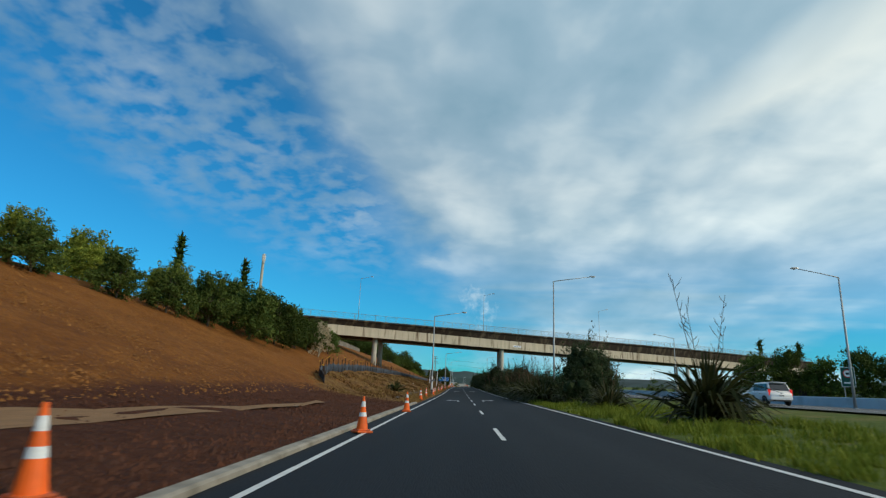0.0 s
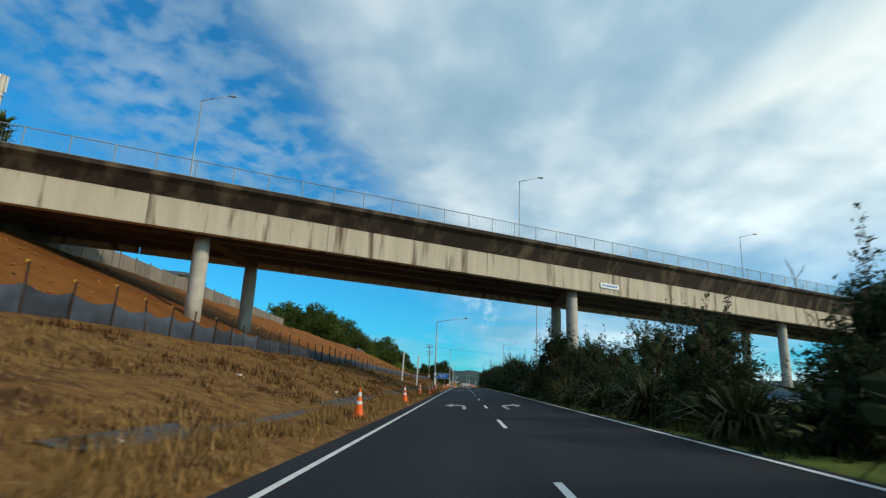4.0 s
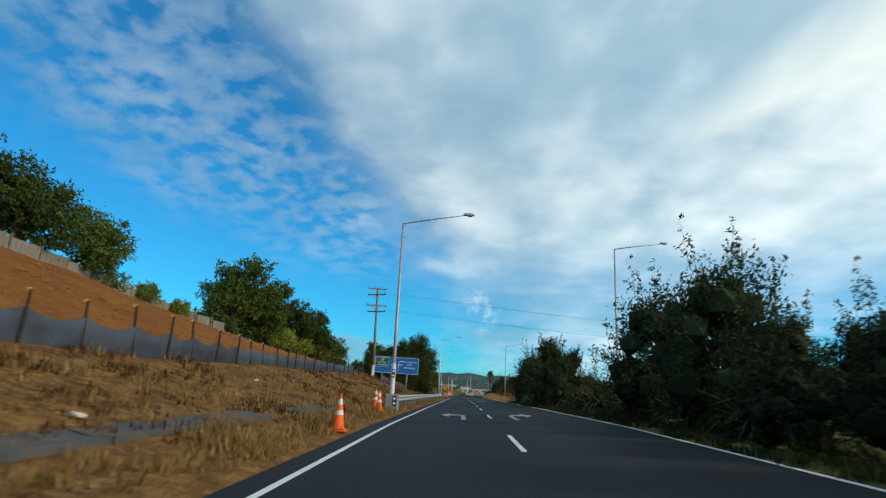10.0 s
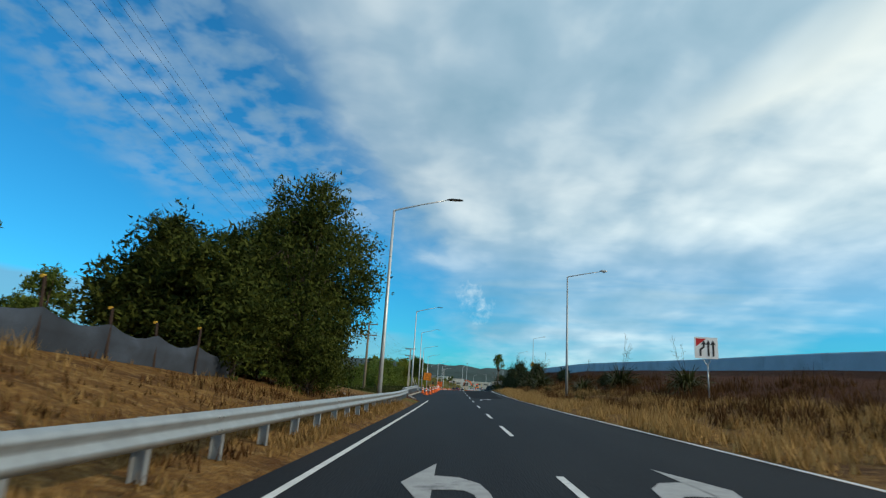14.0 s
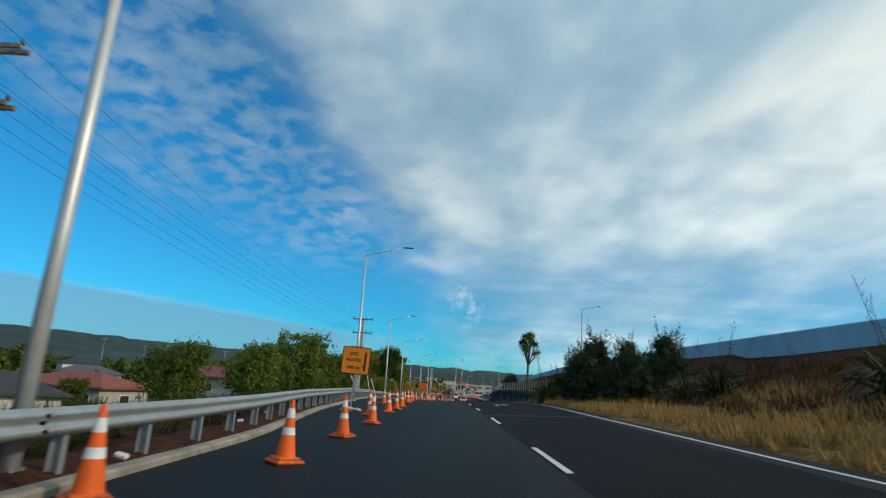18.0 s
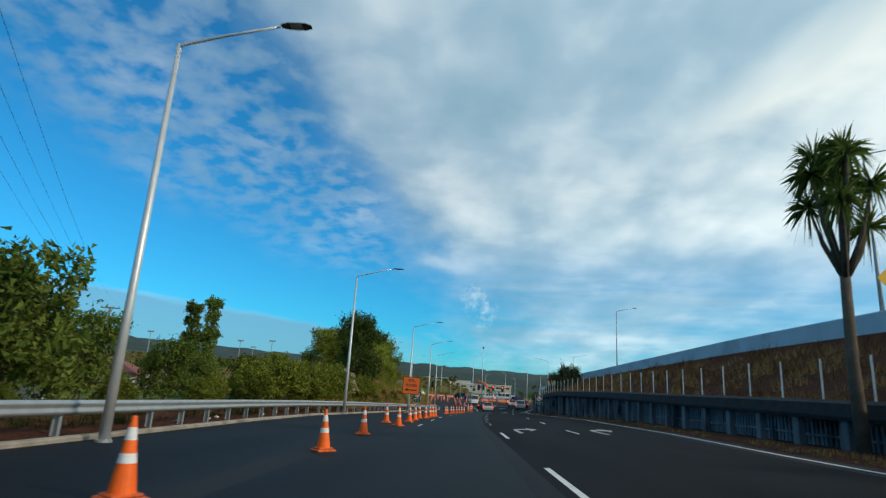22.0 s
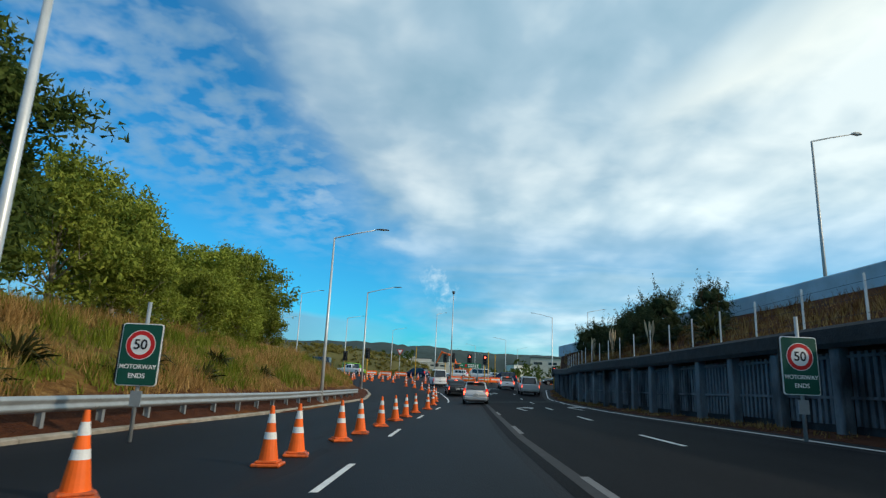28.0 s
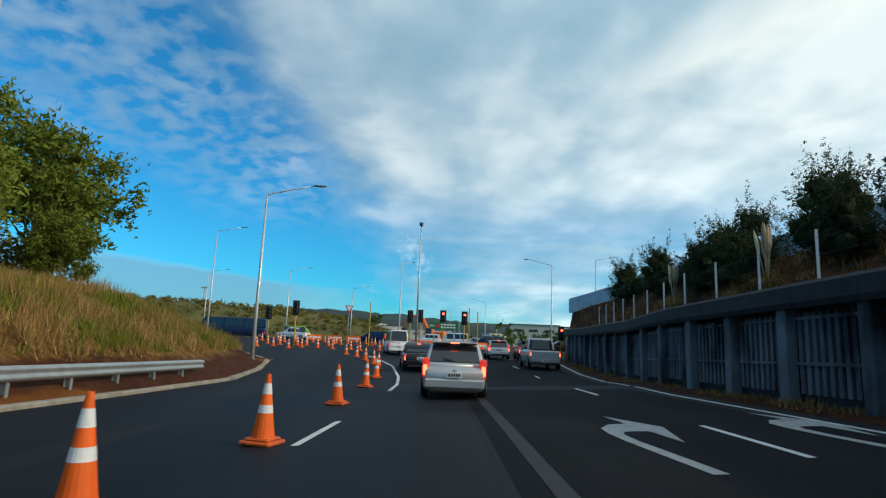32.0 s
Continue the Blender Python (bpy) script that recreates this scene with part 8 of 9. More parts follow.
def vehicle(name, label, cat, at, paint, L, W, H, style, brake=True):
    """A car built tail first at -y; styles: hatch, sedan, suv, van, ute."""
    t = thing(name, label, cat, at)
    hw = W / 2
    y0, y1 = -L / 2, L / 2
    belt = H * (0.60 if style != "van" else 0.52)
    zb = 0.20 if style not in ("ute", "suv") else 0.30
    r = 0.31 if style not in ("ute", "suv", "van") else 0.36
    body = [ring(hw * 0.86, zb + 0.12, belt - 0.12, y0, 0.10, 0.03), ring(hw * 0.96, zb + 0.02, belt - 0.02, y0 + 0.12, 0.14, 0.04), ring(hw, zb, belt, y0 + 0.5, 0.14, 0.05), ring(hw, zb, belt, y1 - 1.5, 0.14, 0.05),
            ring(hw * 0.99, zb, belt * 0.93 + 0.02, y1 - 0.9, 0.14, 0.05), ring(hw * 0.94, zb + 0.02, belt * 0.83, y1 - 0.25, 0.14, 0.05), ring(hw * 0.80, zb + 0.1, belt * 0.70, y1, 0.10, 0.04)]
    part("body", hull(body), paint, t, smooth=True)
    cab = {"hatch": (y0 + 0.10, y0 + 0.62, y1 - 2.05, y1 - 1.05), "suv": (y0 + 0.12, y0 + 0.55, y1 - 2.1, y1 - 1.2), "van": (y0 + 0.02, y0 + 0.20, y1 - 1.35, y1 - 0.55), "sedan": (y0 + 0.75, y0 + 1.55, y1 - 2.2, y1 - 1.35), "ute": (y0 + 1.75, y0 + 2.0, y1 - 2.2, y1 - 1.35)}[style]
    a, b, c, d = cab
    cabin = [ring(hw * 0.88, belt - 0.2, belt + 0.03, a, 0.06), ring(hw * 0.84, belt - 0.2, belt + (H - belt) * 0.62, a + (b - a) * 0.55, 0.10), ring(hw * 0.78, belt - 0.2, H - 0.03, b, 0.14), ring(hw * 0.78, belt - 0.2, H, (b + c) / 2, 0.15), ring(hw * 0.78, belt - 0.2, H - 0.04, c, 0.14), ring(hw * 0.86, belt - 0.2, belt + 0.02, d, 0.06)]
    part("cabin", hull(cabin), paint, t, smooth=True)
    # glass: rear, front and sides, slightly proud of the cabin
    zt, zm = H - 0.12, belt + 0.05

    def pane(pts, nm="window"):
        g = Geo()
        q = [Vector(p) for p in pts]
        n = (q[1] - q[0]).cross(q[2] - q[0]).normalized() * 0.012
        g.quads([p + n for p in q] + [p - n for p in q], [(0, 1, 2, 3), (7, 6, 5, 4), (0, 4, 5, 1), (1, 5, 6, 2), (2, 6, 7, 3), (3, 7, 4, 0)])
        part(nm, g, M_GLASS, t, "dark tinted glass")
    yr0, yr1 = a + (b - a) * 0.12 - 0.03, b - 0.02 - (b - a) * 0.10
    pane([(-hw * 0.76, yr0 - 0.02, zm + 0.02), (hw * 0.76, yr0 - 0.02, zm + 0.02), (hw * 0.68, yr1 - 0.06, zt), (-hw * 0.68, yr1 - 0.06, zt)], "rear_window")
    pane([(hw * 0.74, d - 0.06, zm), (-hw * 0.74, d - 0.06, zm), (-hw * 0.66, c + 0.05, zt), (hw * 0.66, c + 0.05, zt)], "windscreen")
    for s in (-1, 1):
        k = 3 if style in ("van", "suv", "hatch") else 2
        lo, hi = b - 0.05, c + 0.05
        for i in range(k):
            ya, yb = lo + (hi - lo) * i / k + 0.05, lo + (hi - lo) * (i + 1) / k - 0.05
            q = [(s * hw * 0.875, ya, zm), (s * hw * 0.875, yb, zm), (s * hw * 0.795, yb, zt - 0.02), (s * hw * 0.795, ya, zt - 0.02)]
            pane(q if s > 0 else q[::-1], "side_window")
        wheel(t, s * (hw - 0.10), y0 + 0.75, r, s)
        wheel(t, s * (hw - 0.10), y1 - 0.80, r, s)
        g = Geo().block((s * (hw + 0.08), d - 0.35, belt + 0.02), (0.18, 0.1, 0.13), 0.03)
        part("wing_mirror", g, paint, t)
        # tail lamps follow the rear corner
        z0, z1 = (belt - 0.34, belt + 0.16) if style in ("hatch", "suv") else (belt - 0.38, belt - 0.05)
        if style == "van":
            z0, z1 = 0.55, 0.95
        g = Geo().block((s * hw * 0.86, y0 + 0.13, (z0 + z1) / 2), (0.16, 0.2, z1 - z0), 0.04)
        lamp = part("tail_lamp", g, M_TAIL, t, "red tail lamp")
        if brake:
            g = Geo().block((s * hw * 0.87, y0 + 0.022, (z0 * 0.6 + z1 * 0.4)), (0.10, 0.02, (z1 - z0) * 0.5), 0.008)
            part("brake_light", g, M_BRAKE, lamp, "lit brake light")
        g = Geo().block((s * hw * 0.72, y1 - 0.10, belt * 0.66), (0.34, 0.16, 0.14), 0.03)
        part("headlamp", g, M_LENS, t)
    g = Geo().block((0, y0 + 0.04, zb + 0.20), (W * 0.90, 0.16, 0.26), 0.05)
    part("rear_bumper", g, paint if style != "ute" else M_GALV, t)
    g = Geo().block((0, y0 + 0.02, zb + 0.04), (W * 0.72, 0.14, 0.12), 0.03)
    part("lower_valance", g, M_TRIM, t)
    g = Geo().block((0, y0 - 0.035 + (0.03 if style == "van" else 0.0), zb + (0.42 if style != "ute" else 0.18)), (0.38, 0.015, 0.14), 0.004)
    pl = part("number_plate", g, M_PLATE, t, "white number plate")
    for k in range(5):
        part("plate_bar", Geo().box((-0.13 + 0.065 * k, y0 - 0.046 + (0.03 if style == "van" else 0.0), zb + (0.42 if style != "ute" else 0.18)), (0.04, 0.006, 0.075)), M_TRIM, pl)
    if style in ("hatch", "suv"):
        g = Geo().block((0, b - 0.12, H - 0.02), (W * 0.70, 0.30, 0.05), 0.02)
        part("roof_spoiler", g, paint, t)
        part("rear_wiper", Geo().tube([(0.0, yr0 - 0.03, zm + 0.03), (-0.3, yr0 - 0.0, zm + 0.12)], 0.012, 5), M_TRIM, t)
    if brake and style in ("hatch", "suv", "van", "sedan"):
        part("high_brake_light", Geo().block((0, b - 0.27 if style in ("hatch", "suv") else yr1 - 0.05, H - 0.03 if style in ("hatch", "suv") else zt + 0.03), (0.22, 0.03, 0.03), 0.006), M_BRAKE, t, "lit brake light")
    part("badge", Geo().tube([(0, y0 - 0.01, belt - 0.16), (0, y0 + 0.01, belt - 0.16)], 0.05, 12), M_GALV, t)
    if style == "ute":
        g = Geo().block((0, y0 + 0.95, belt + 0.03), (W * 0.84, 1.6, 0.05), 0.01)
        part("tray_cover", g, M_TRIM, t, "black tray cover")
        part("tailgate", Geo().block((0, y0 - 0.005, belt - 0.30), (W * 0.80, 0.05, 0.46), 0.015), paint, t)
        for s in (-1, 1):
            part("sports_bar", Geo().tube([(s * hw * 0.7, y0 + 1.5, belt), (s * hw * 0.6, y0 + 1.7, H - 0.12)], 0.04, 8), M_TRIM, t)
    return t


vehicle("hatchback", "silver hatchback with lit brake lights waiting in the queue", "car", on_road(4.95, 512.4, -5), M_CSILVER, 4.0, 1.70, 1.45, "hatch")
vehicle("sedan", "black sedan waiting in the queue", "car", on_road(4.55, 527.7, 2), M_CBLACK, 4.6, 1.78, 1.44, "sedan")
vehicle("van", "white van waiting in the turning lane", "van", on_road(3.4, 545.0, 6), M_CWHITE, 4.7, 1.72, 2.0, "van", False)
vehicle("estate_car", "white estate car with lit brake lights in the middle lane", "car", on_road(11.7, 543.3, -4), M_CWHITE, 4.4, 1.75, 1.48, "suv")
vehicle("pickup", "silver pickup with black tray cover and lit brake lights", "pickup", on_road(12.1, 530.8, -6), M_CSILVER, 5.3, 1.86, 1.80, "ute")
vehicle("hatchback", "dark blue hatchback ahead of the pickup", "car", on_road(14.0, 542.3, -6), M_CBLUE, 4.2, 1.74, 1.5, "hatch")
vehicle("suv", "dark blue suv turning at the junction", "car", on_road(0.5, 574.0, 62), M_CBLUE, 4.6, 1.85, 1.68, "suv", False)
vehicle("suv", "dark blue suv crossing the junction", "car", on_road(14.5, 566.0, 84), M_CBLUE, 4.6, 1.85, 1.66, "suv", False)
vehicle("sedan", "black sedan crossing the junction", "car", on_road(22.5, 562.0, 88), M_CBLACK, 4.7, 1.8, 1.45, "sedan", False)
vehicle("van", "white van beyond the junction", "van", on_road(13.0, 590.0, 75), M_CWHITE, 4.8, 1.75, 2.05, "van", False)
vehicle("suv", "white suv beyond the junction", "car", on_road(8.5, 588.0, 80), M_CWHITE, 4.6, 1.85, 1.7, "suv", False)
vehicle("sedan", "silver sedan on the cross street", "car", on_road(-24.0, 574.0, 85), M_CSILVER, 4.6, 1.8, 1.45, "sedan", False)
vehicle("van", "bright green van in the works area", "van", on_road(-12.0, 590.0, -80), M_CGREEN, 4.8, 1.8, 2.1, "van", False)
vehicle("sedan", "silver car far along the street", "car", on_road(18.0, 612.0, 4), M_CSILVER, 4.6, 1.8, 1.45, "sedan", False)
vehicle("suv", "white suv driving along the motorway", "car", pose(24.5, 62.0, mway_z(62)), M_CWHITE, 4.6, 1.85, 1.7, "suv", False)


# ---- signals and junction furniture ----
def signal(x, y, top, lit, label, back=False):
    base = road_z(x, y)
    t = thing("traffic_signal", label, "traffic light", pose(x, y, base), "traffic signals")
    h = top - base
    part("pole", Geo().tube([(0, 0, -0.2), (0, 0, h + 0.1)], 0.065, 10), M_SIGPOLE, t, "yellow painted pole", True)
    part("cap", Geo().lathe([(0.07, h + 0.1), (0.0, h + 0.18)], 10), M_SIGPOLE, t)
    for zz, sx in (((h - 0.55), 0.0),):
        hd = part("signal_head", Geo().block((sx, -0.22, zz), (0.34, 0.2, 1.02), 0.03), M_BLACK, t, "black signal head")
        part("backboard", Geo().box((sx, -0.14, zz), (0.62, 0.02, 1.35)), M_BLACK, hd, "black backboard")
        for k in range(3):
            z = zz + 0.32 - 0.32 * k
            s = -1 if not back else -1
            g = Geo().quads([(sx + 0.11 * math.cos(i * math.pi / 8), -0.325, z + 0.11 * math.sin(i * math.pi / 8)) for i in range(16)], [tuple(range(16))])
            part("lens", g, M_REDLIGHT if (lit and k == 0) else M_DARKLENS, hd, "lit red light" if (lit and k == 0) else "")
            g = Geo()
            vs = []
            for i in range(9):
                a = math.pi * i / 8
                vs += [(sx + 0.125 * math.cos(a), -0.32, z + 0.125 * math.sin(a)), (sx + 0.125 * math.cos(a), -0.50, z + 0.125 * math.sin(a))]
            g.quads(vs, [(2 * i, 2 * i + 1, 2 * i + 3, 2 * i + 2) for i in range(8)])
            part("visor", g, M_BLACK, hd)
    part("push_button_box", Geo().block((0, -0.09, 1.1), (0.12, 0.08, 0.2), 0.01), M_SIGPOLE, t)
    return t


LIT = "traffic signal showing red on a yellow pole"
OFF = "unlit traffic signal on a yellow pole"
for x, y, top, lit in ((-5.9, 550, 9.3, False), (-9.6, 556, 9.0, False), (8.0, 553, 9.2, True), (10.2, 553.5, 9.2, True), (5.9, 557, 9.4, False), (4.9, 559, 9.4, False), (19.4, 551, 8.0, True), (21.8, 552, 8.4, False), (23, 553, 8.4, False)):
    signal(x, y, top, lit, LIT if lit else OFF)
for x, y, h in ((11.0, 556, 4.5), (0.5, 560, 4.8), (12.5, 560, 4.2), (24.0, 556, 5)):
    t = thing("bollard_pole", "plain yellow pole at the junction", "pole", on_road(x, y), "yellow poles")
    part("shaft", Geo().tube([(0, 0, -0.2), (0, 0, h)], 0.06, 8), M_SIGPOLE, t)
    part("cap", Geo().lathe([(0.06, h), (0.0, h + 0.06)], 8), M_SIGPOLE, t)


def chevron_sign(x, y, z):
    t = thing("street_sign", "green arrow-shaped direction sign on two posts", "road sign", pose(x, y, z), "direction signs")
    g = Geo().prism([(-1.6, 0), (-1.2, 0.34), (1.5, 0.34), (1.5, -0.34), (-1.2, -0.34)], 0, 0.04)
    bd = part("board", g, M_GREEN, t)
    part("arrow", bar_arrow([(-0.9, 0), (-1.25, 0)], 0.07, -0.006, 0.2), M_SIGNW, bd)
    part("route_shield", Geo().box((-0.55, -0.006, 0), (0.3, 0.01, 0.34)), M_RED, bd)
    for r in (0.13, -0.13):
        for k in range(5):
            part("lettering_bar", Geo().box((-0.15 + 0.3 * k, -0.006, r), (0.22, 0.01, 0.14)), M_SIGNW, bd)
    for px in (-0.9, 1.1):
        post(t, px, 0.08, road_z(x, y) - z, 0.2, 0.05)


chevron_sign(8.0, 552.0, 7.75)
for x, y, h, a in ((3.9, 578, 11.5, 1.0), (22.6, 566, 10.8, 3.0), (30, 571, 12.5, 0.2), (-18.7, 566, 12.8, 0.0), (-14, 590, 11, 0.3), (26, 640, 11, 3.0), (21, 680, 11, 3.0), (38, 690, 11, 0.0), (-6, 620, 11, 0), (-30, 600, 11, 0), (14, 720, 11, 0), (33, 760, 11, 3.1)):
    street_lamp(on_road(x, y), h, 2.8, a, "new", "pale galvanised lamp post at the junction", "junction lamp posts")
t = thing("camera_mast", "tall bare steel mast with a camera on top", "mast", on_road(5.4, 552.5))
part("shaft", Geo().tube([(0, 0, -0.2), (0, 0, 12.4)], [0.12, 0.05], 10), M_POLEW, t, smooth=True)
part("camera_head", Geo().lathe([(0.05, 12.35), (0.2, 12.5), (0.22, 12.75), (0.0, 12.85)], 10), M_LAMP, t)
# works cones across the closed part of the junction
for i in range(46):
    x = -9 + 1.35 * (i % 16) + rnd.uniform(-0.5, 0.5)
    y = 549 + 5.5 * (i // 16) + rnd.uniform(-1.5, 1.5)
    if 2.0 < x < 13.5 and y < 556 or abs(x - 0.3) < 3 and abs(y - 553) < 3:
        continue
    copy_thing(cone0, on_road(x, y, rnd.uniform(0, 90)))


def barricade(x, y, rz):
    t = thing("barricade", "orange and white plastic works barrier", "barricade", on_road(x, y, rz), "barricades")
    part("foot", Geo().block((-0.7, 0, 0.06), (0.14, 0.5, 0.12), 0.02), M_BLACK, t)
    part("foot", Geo().block((0.7, 0, 0.06), (0.14, 0.5, 0.12), 0.02), M_BLACK, t)
    part("panel", Geo().block((0, 0, 0.55), (1.9, 0.06, 0.7), 0.02), M_ORANGE, t)
    part("stripe", Geo().box((0, -0.034, 0.6), (1.6, 0.006, 0.2)), M_REFL, t)


for x, y, rz in ((10.5, 556.5, 10), (8.2, 557.5, -8), (6.3, 556.2, 5), (12.4, 557.6, 20), (15.2, 551.4, 60), (15.9, 549.5, 80), (-2.0, 572, 5), (-4.5, 572.5, 0), (-7.0, 572.2, 8)):
    barricade(x, y, rz)
t = thing("give_way_sign", "red and white triangular give way sign on a post", "road sign", on_road(-2.0, 562.0))
post(t, 0, 0, -0.2, 3.6, 0.04)
tri = part("board", Geo().prism([(-0.5, 4.4), (0.5, 4.4), (0, 3.5)], -0.06, -0.04), M_RED, t)
part("face", Geo().quads([(-0.33, -0.066, 4.31), (0.33, -0.066, 4.31), (0, -0.066, 3.71)], [(0, 1, 2)]), M_SIGNW, tri)


def excavator(x, y, rz):
    t = thing("excavator", "orange excavator with raised boom at the earthworks", "excavator", on_road(x, y, rz))
    for sx in (-1, 1):
        part("track", Geo().block((sx * 1.1, 0, 0.45), (0.55, 3.4, 0.9), 0.25), M_TYRE, t, "black rubber track")
    part("turntable", Geo().lathe([(0.8, 0.8), (0.8, 1.1)], 16), M_TRIM, t)
    part("body", Geo().block((0.2, -0.5, 1.75), (2.5, 3.2, 1.3), 0.15), M_SIGNO2, t, "orange engine housing")
    cab = part("cab", Geo().block((-0.75, 0.9, 2.3), (1.0, 1.5, 1.7), 0.12), M_SIGNO2, t)
    part("window", Geo().box((-0.75, 1.66, 2.5), (0.8, 0.02, 1.0)), M_GLASS, cab)
    part("window", Geo().box((-1.26, 0.9, 2.5), (0.02, 1.1, 1.0)), M_GLASS, cab)
    part("boom", Geo().tube([(0.2, 0.9, 1.9), (0.2, 2.6, 4.8), (0.2, 5.2, 5.6)], [0.28, 0.34, 0.2], 6), M_SIGNO2, t, "bent orange boom")
    part("arm", Geo().tube([(0.2, 5.0, 5.8), (0.2, 6.4, 3.0)], [0.24, 0.15], 6), M_SIGNO2, t)
    part("ram", Geo().tube([(0.2, 1.2, 2.6), (0.2, 3.2, 4.6)], 0.09, 6), M_GALV, t)
    part("bucket", Geo().block((0.2, 6.3, 2.6), (1.0, 0.8, 0.8), 0.15), M_TRIM, t)


excavator(11.0, 606, 70)
excavator(-20.0, 628, -60)
vehicle("bus", "dark blue bus parked beyond the junction", "bus", on_road(-22.0, 589.0, 84), M_CBLUE, 11.0, 2.45, 3.0, "van", False)
vehicle("pickup", "white pickup parked at the roadworks", "pickup", on_road(-12.5, 588.0, 70), M_CWHITE, 5.2, 1.86, 1.8, "ute", False)
vehicle("pickup", "white pickup parked at the roadworks", "pickup", on_road(-32.0, 586.0, 80), M_CWHITE, 5.2, 1.86, 1.8, "ute", False)
vehicle("sedan", "silver sedan driving on the cross street", "car", on_road(15.5, 585.0, 80), M_CSILVER, 4.6, 1.8, 1.45, "sedan", False)
for i in range(26):
    copy_thing(cone0, on_road(-14 + 1.5 * i + rnd.uniform(-0.5, 0.5), 566 + rnd.uniform(-3, 5), rnd.uniform(0, 90)))

# ---- distance ----
def ridge(name, label, r, a0, a1, prof, material, rough, seed, foot=-20.0, depth=200.0):
    """A long hill seen from afar: crest height over bearing, with a wooded, uneven top."""
    g = Geo()
    n = 240
    for i in range(n + 1):
        a = a0 + (a1 - a0) * i / n
        h = lerp(a, prof) + rough * (noise.noise(Vector((a * 0.6, seed, 0))) + 0.5 * noise.noise(Vector((a * 2.1, seed, 2))) + 0.35 * noise.noise(Vector((a * 7.0, seed, 4))))
        s, c = math.sin(radians(a)), math.cos(radians(a))
        for k, (dr, f) in enumerate(((-depth, 0.0), (-depth * 0.6, 0.42), (-depth * 0.25, 0.8), (0, 1.0), (depth, 0.3))):
            rr = r + dr
            jig = 0 if k in (0, 4) else rough * 0.5 * noise.noise(Vector((a * 3.0, seed, 9.0 + k)))
            g.v.append((rr * s, 300 + rr * c, foot + (h - foot) * f + jig))
    m = 5
    g.f = [(i * m + k, i * m + k + 1, (i + 1) * m + k + 1, (i + 1) * m + k) for i in range(n) for k in range(m - 1)]
    return tagged(part(name, g, material, smooth=True), label, "hills", kind="structure")


ridge("backdrop_hills", "dark wooded hills on the skyline", 2300, -75, 75, [(-75, 150), (-40, 140), (-25, 124), (-12, 108), (0, 100), (10, 92), (25, 92), (75, 115)], M_HILL, 6, 1.0, -40, 700)
ridge("backdrop_woods", "wooded rise beyond the junction", 900, -60, 40, [(-60, 38), (-30, 34), (-15, 36), (-5, 44), (2, 40), (10, 30), (20, 26), (40, 26)], M_HILL, 2.5, 5.0, -10, 160)


def scrub_bank():
    g = Geo()
    xs = [-110 + 2.5 * i for i in range(50)]
    for x in xs:
        top = lerp(x, [(-110, 13.5), (-60, 13.0), (-20, 12.3), (-6, 10.5), (4, 8.0), (12, 5.0)])
        yy = 606 + lerp(x, [(-110, -20), (-40, 0), (12, 14)])
        for dy, f in ((0, 0), (3, 0.35), (7, 0.8), (11, 1.0), (30, 1.0), (60, 0.2)):
            z = 3.1 + (top - 3.1) * f + (0.5 * noise.noise(Vector((x * 0.3, dy * 0.3, 1))) if f > 0 else -0.4)
            g.v.append((x, yy + dy, z))
    g.f = [(i * 6 + k, (i + 1) * 6 + k, (i + 1) * 6 + k + 1, i * 6 + k + 1) for i in range(len(xs) - 1) for k in range(5)]
    tagged(part("ground_bank", g, M_HILLB, smooth=True), "scrubby yellow-green earth bank beyond the junction", "ground", kind="structure")


scrub_bank()
rng0 = np.random.default_rng(77)
cl = []
for i in range(900):
    x = -108 + 112 * rng0.random()
    f = rng0.random()
    yy = 606 + lerp(x, [(-110, -20), (-40, 0), (12, 14)]) + 3 + 12 * f
    top = lerp(x, [(-110, 13.5), (-60, 13.0), (-20, 12.3), (-6, 10.5), (4, 8.0), (12, 5.0)])
    z = 3.1 + (top - 3.1) * lerp(3 + 12 * f, [(0, 0), (3, .35), (7, .8), (11, 1), (30, 1)])
    cl.append((x, yy, z + 0.2, 0.4 + 0.5 * rng0.random()))
tagged(part("scrub", leaf_cloud(rng0, cl, 60, 0.16, 0.6), L_SCRUB), "low yellow-green scrub covering the far bank", "scrub", kind="stuff")


def far_woods(name, label, pts, seed, leaves, size):
    rng = np.random.default_rng(seed)
    c = []
    for x, y, z, h in pts:
        for k in range(5):
            c.append((x + rng.normal() * h * 0.25, y + rng.normal() * h * 0.25, z + h * (0.3 + 0.6 * rng.random()), h * (0.22 + 0.16 * rng.random())))
    tagged(part(name, leaf_cloud(rng, c, 38, size, 2.0), leaves), label, "woods", kind="stuff")


wr = random.Random(5)
pts = []
for i in range(260):
    a, r = wr.uniform(-64, -6), wr.uniform(150, 700)
    x, y = r * math.sin(radians(a)), 380 + r * math.cos(radians(a))
    if x < -45 and (y > 640 or x < -60):
        pts.append((x, y, ground_z(max(x, -300), min(y, 780)) - 0.5, wr.uniform(5, 9)))
for i in range(150):
    x, y = wr.uniform(-190, -32), wr.uniform(385, 640)
    pts.append((x, y, ground_z(x, y) - 0.5, wr.uniform(2.5, 5.0)))
far_woods("valley_woods", "trees scattered through the suburb in the valley", pts, 3, L_MID, 0.8)
pts = [(wr.uniform(60, 260), wr.uniform(150, 520), 1.5, wr.uniform(6, 11)) for i in range(130)] + [(wr.uniform(28, 60), wr.uniform(600, 700), 5.8, wr.uniform(3, 5)) for i in range(40)] + [(wr.uniform(-70, -2), wr.uniform(660, 740), 9.0, wr.uniform(3, 5.5)) for i in range(60)]
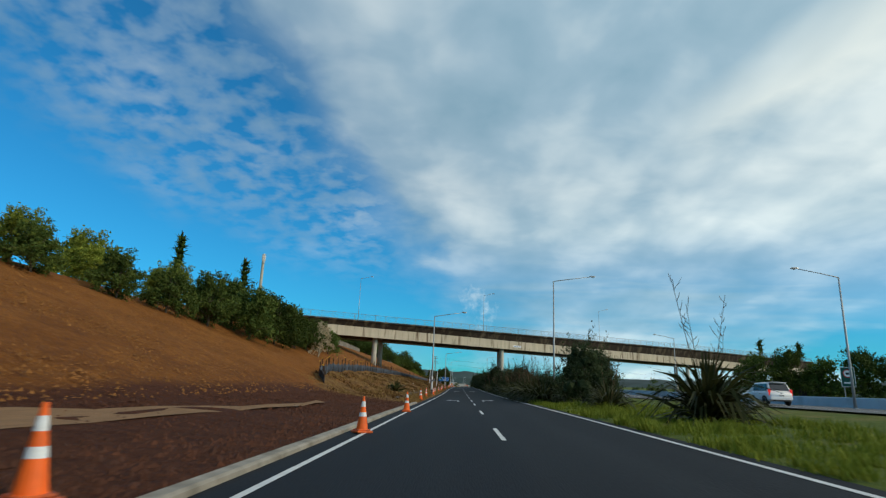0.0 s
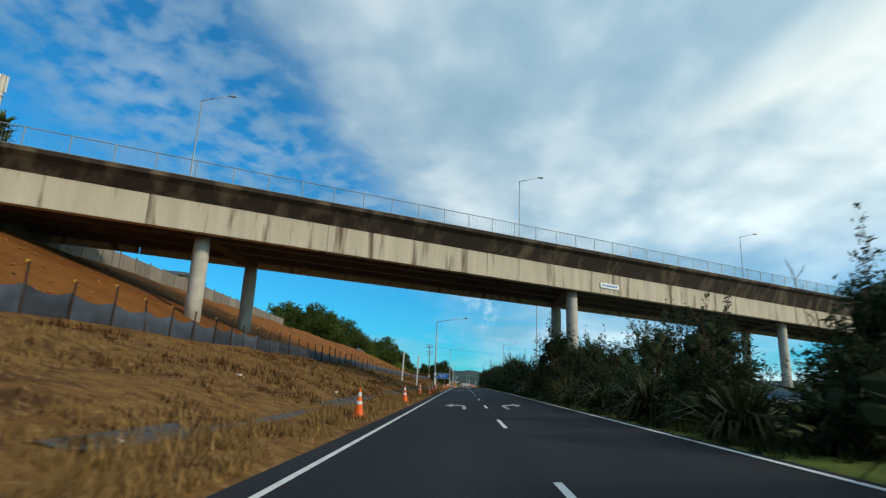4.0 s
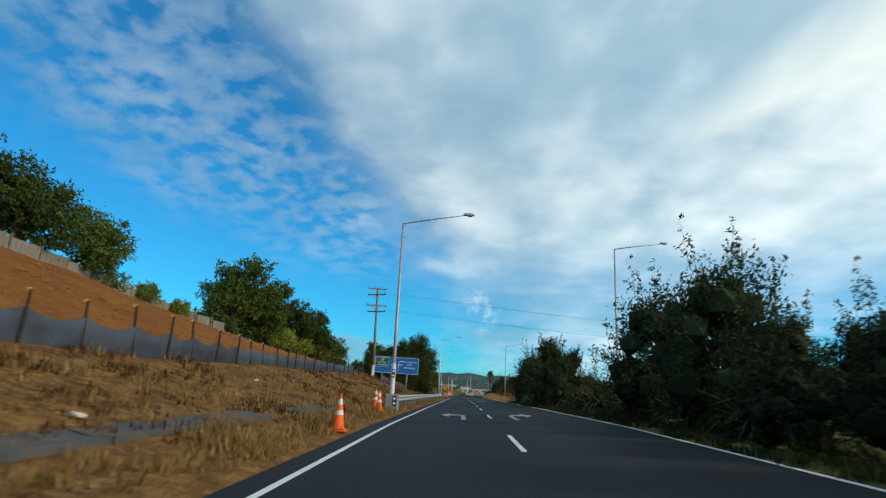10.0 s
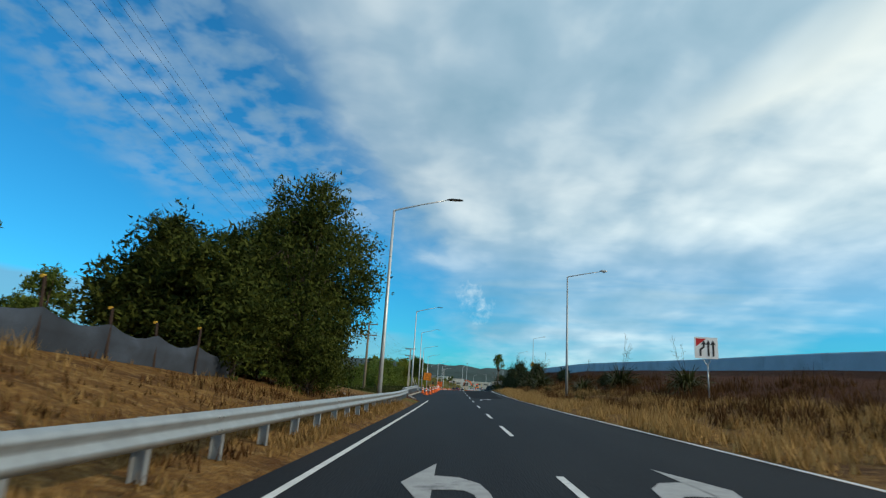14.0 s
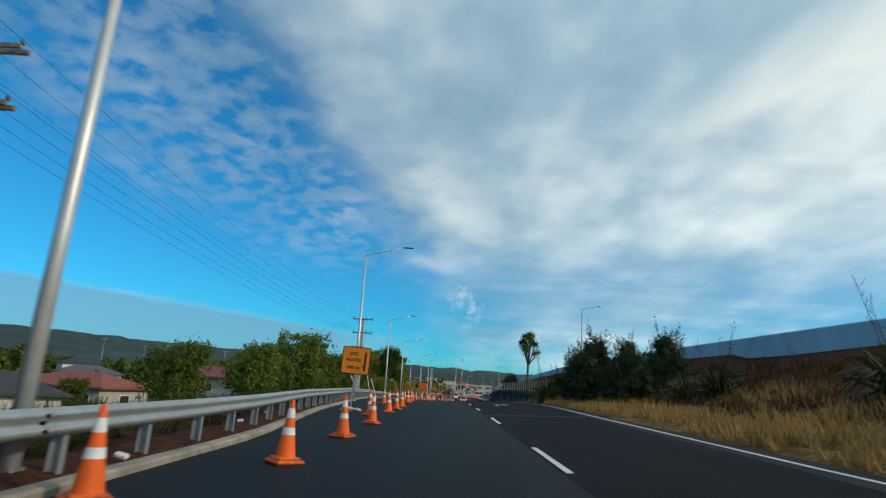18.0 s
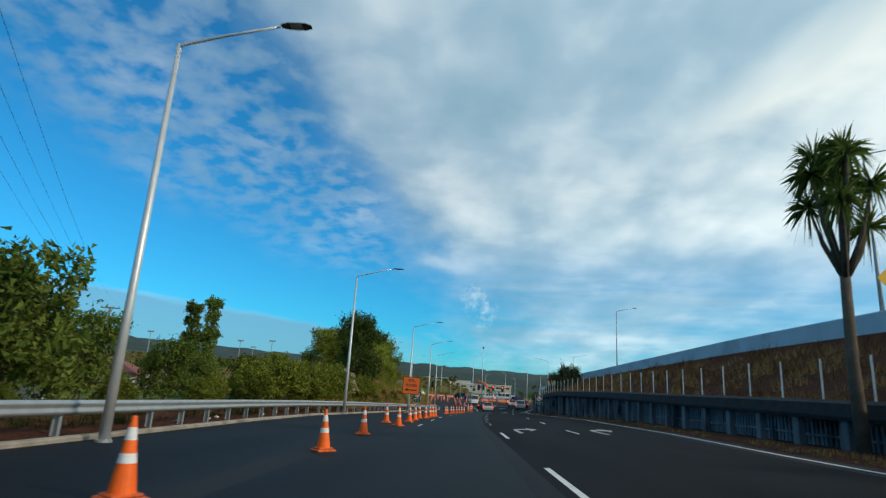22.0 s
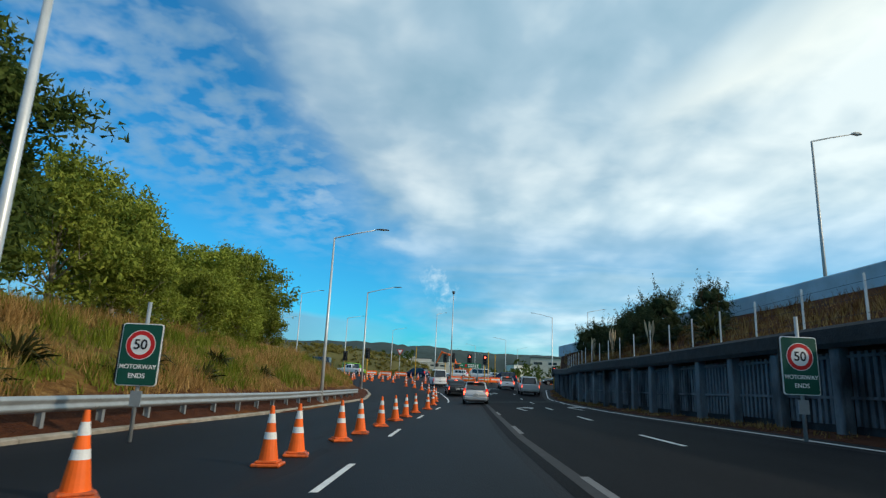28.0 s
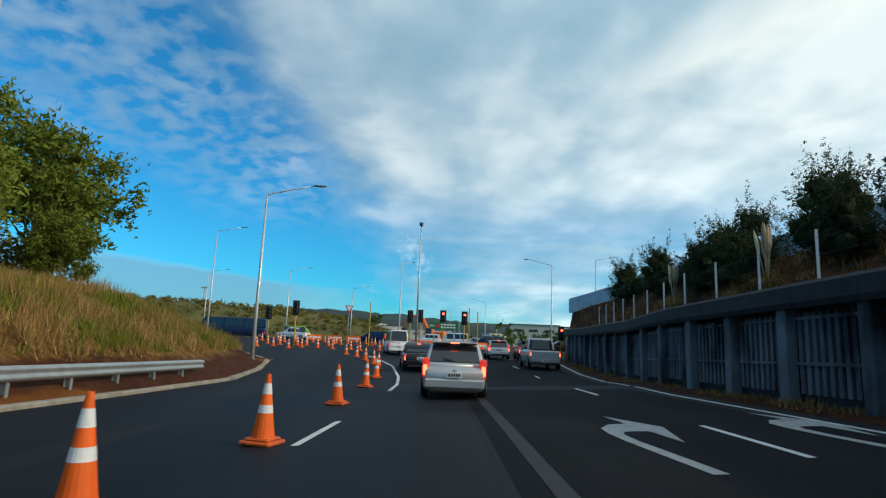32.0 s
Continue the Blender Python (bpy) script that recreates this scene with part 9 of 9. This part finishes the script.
far_woods("roadside_woods", "dark belt of trees beyond the motorway", pts, 4, L_DARK, 0.5)
pts = [(wr.uniform(-75, -33), wr.uniform(0, 120), 9.5, wr.uniform(3.5, 5.5)) for i in range(50)] + [(wr.uniform(-70, -36), wr.uniform(130, 330), 11.0, wr.uniform(3, 5)) for i in range(45)]
far_woods("hilltop_woods", "trees behind the crest of the bank", pts, 6, L_MID, 0.36)


def shed(x, y, w, d, h, rz):
    t = thing("warehouse", "low pale industrial building in the distance", "building", pose(x, y, ground_z(max(-300, min(x, 300)), min(y, 780)) + (0 if y < 700 else 4), 0, 0, rz), "distant buildings")
    part("wall", Geo().box((0, 0, h / 2 - 1), (w, d, h + 2)), M_HOUSEW, t)
    part("roof", Geo().box((0, 0, h + 0.15), (w + 0.8, d + 0.8, 0.3)), M_WHITE if wr.random() < 0.6 else M_ROOF, t)
    for k in range(int(w / 7)):
        part("window", Geo().box((-w / 2 + 7 * (k + 0.5), -d / 2 - 0.03, h * 0.6), (4, 0.06, 1.2)), M_PANE, t)


for i in range(22):
    a, r = wr.uniform(-50, 14), wr.uniform(330, 780)
    shed(r * math.sin(radians(a)), 420 + r * math.cos(radians(a)), wr.uniform(18, 45), wr.uniform(12, 25), wr.uniform(5, 9), wr.uniform(-20, 20))
# floodlight poles of the sports ground
for i in range(10):
    x, y = -170 + 12 * i + wr.uniform(-4, 4), 640 + wr.uniform(-30, 60)
    t = thing("floodlight_pole", "thin tall floodlight pole in the distance", "pole", pose(x, y, ground_z(x, y)), "floodlight poles")
    part("shaft", Geo().tube([(0, 0, 0), (0, 0, 16)], [0.2, 0.12], 6), M_POLE, t)
    part("lamp_bar", Geo().box((0, 0, 16), (2.4, 0.3, 0.5)), M_POLE, t)


# litter on the verge
for i in range(40):
    y = wr.uniform(70, 330)
    x = -3.2 - 4.5 * wr.random()
    if i > 26:
        y = wr.uniform(350, 470)
        x = lerp(y, LEFT_KERB) - 0.45 - 0.6 * wr.random()
    g = Geo().block((0, 0, 0.03), (wr.uniform(0.08, 0.22), wr.uniform(0.06, 0.16), 0.06), 0.015)
    ob = part("litter", g, M_RUBBLE)
    ob.matrix_basis = pose(x, y, ground_z(x, y) + 0.05, wr.uniform(-20, 20), wr.uniform(-20, 20), wr.uniform(0, 90))
    tagged(ob, "scrap of pale litter lying on the verge", "litter", "litter")
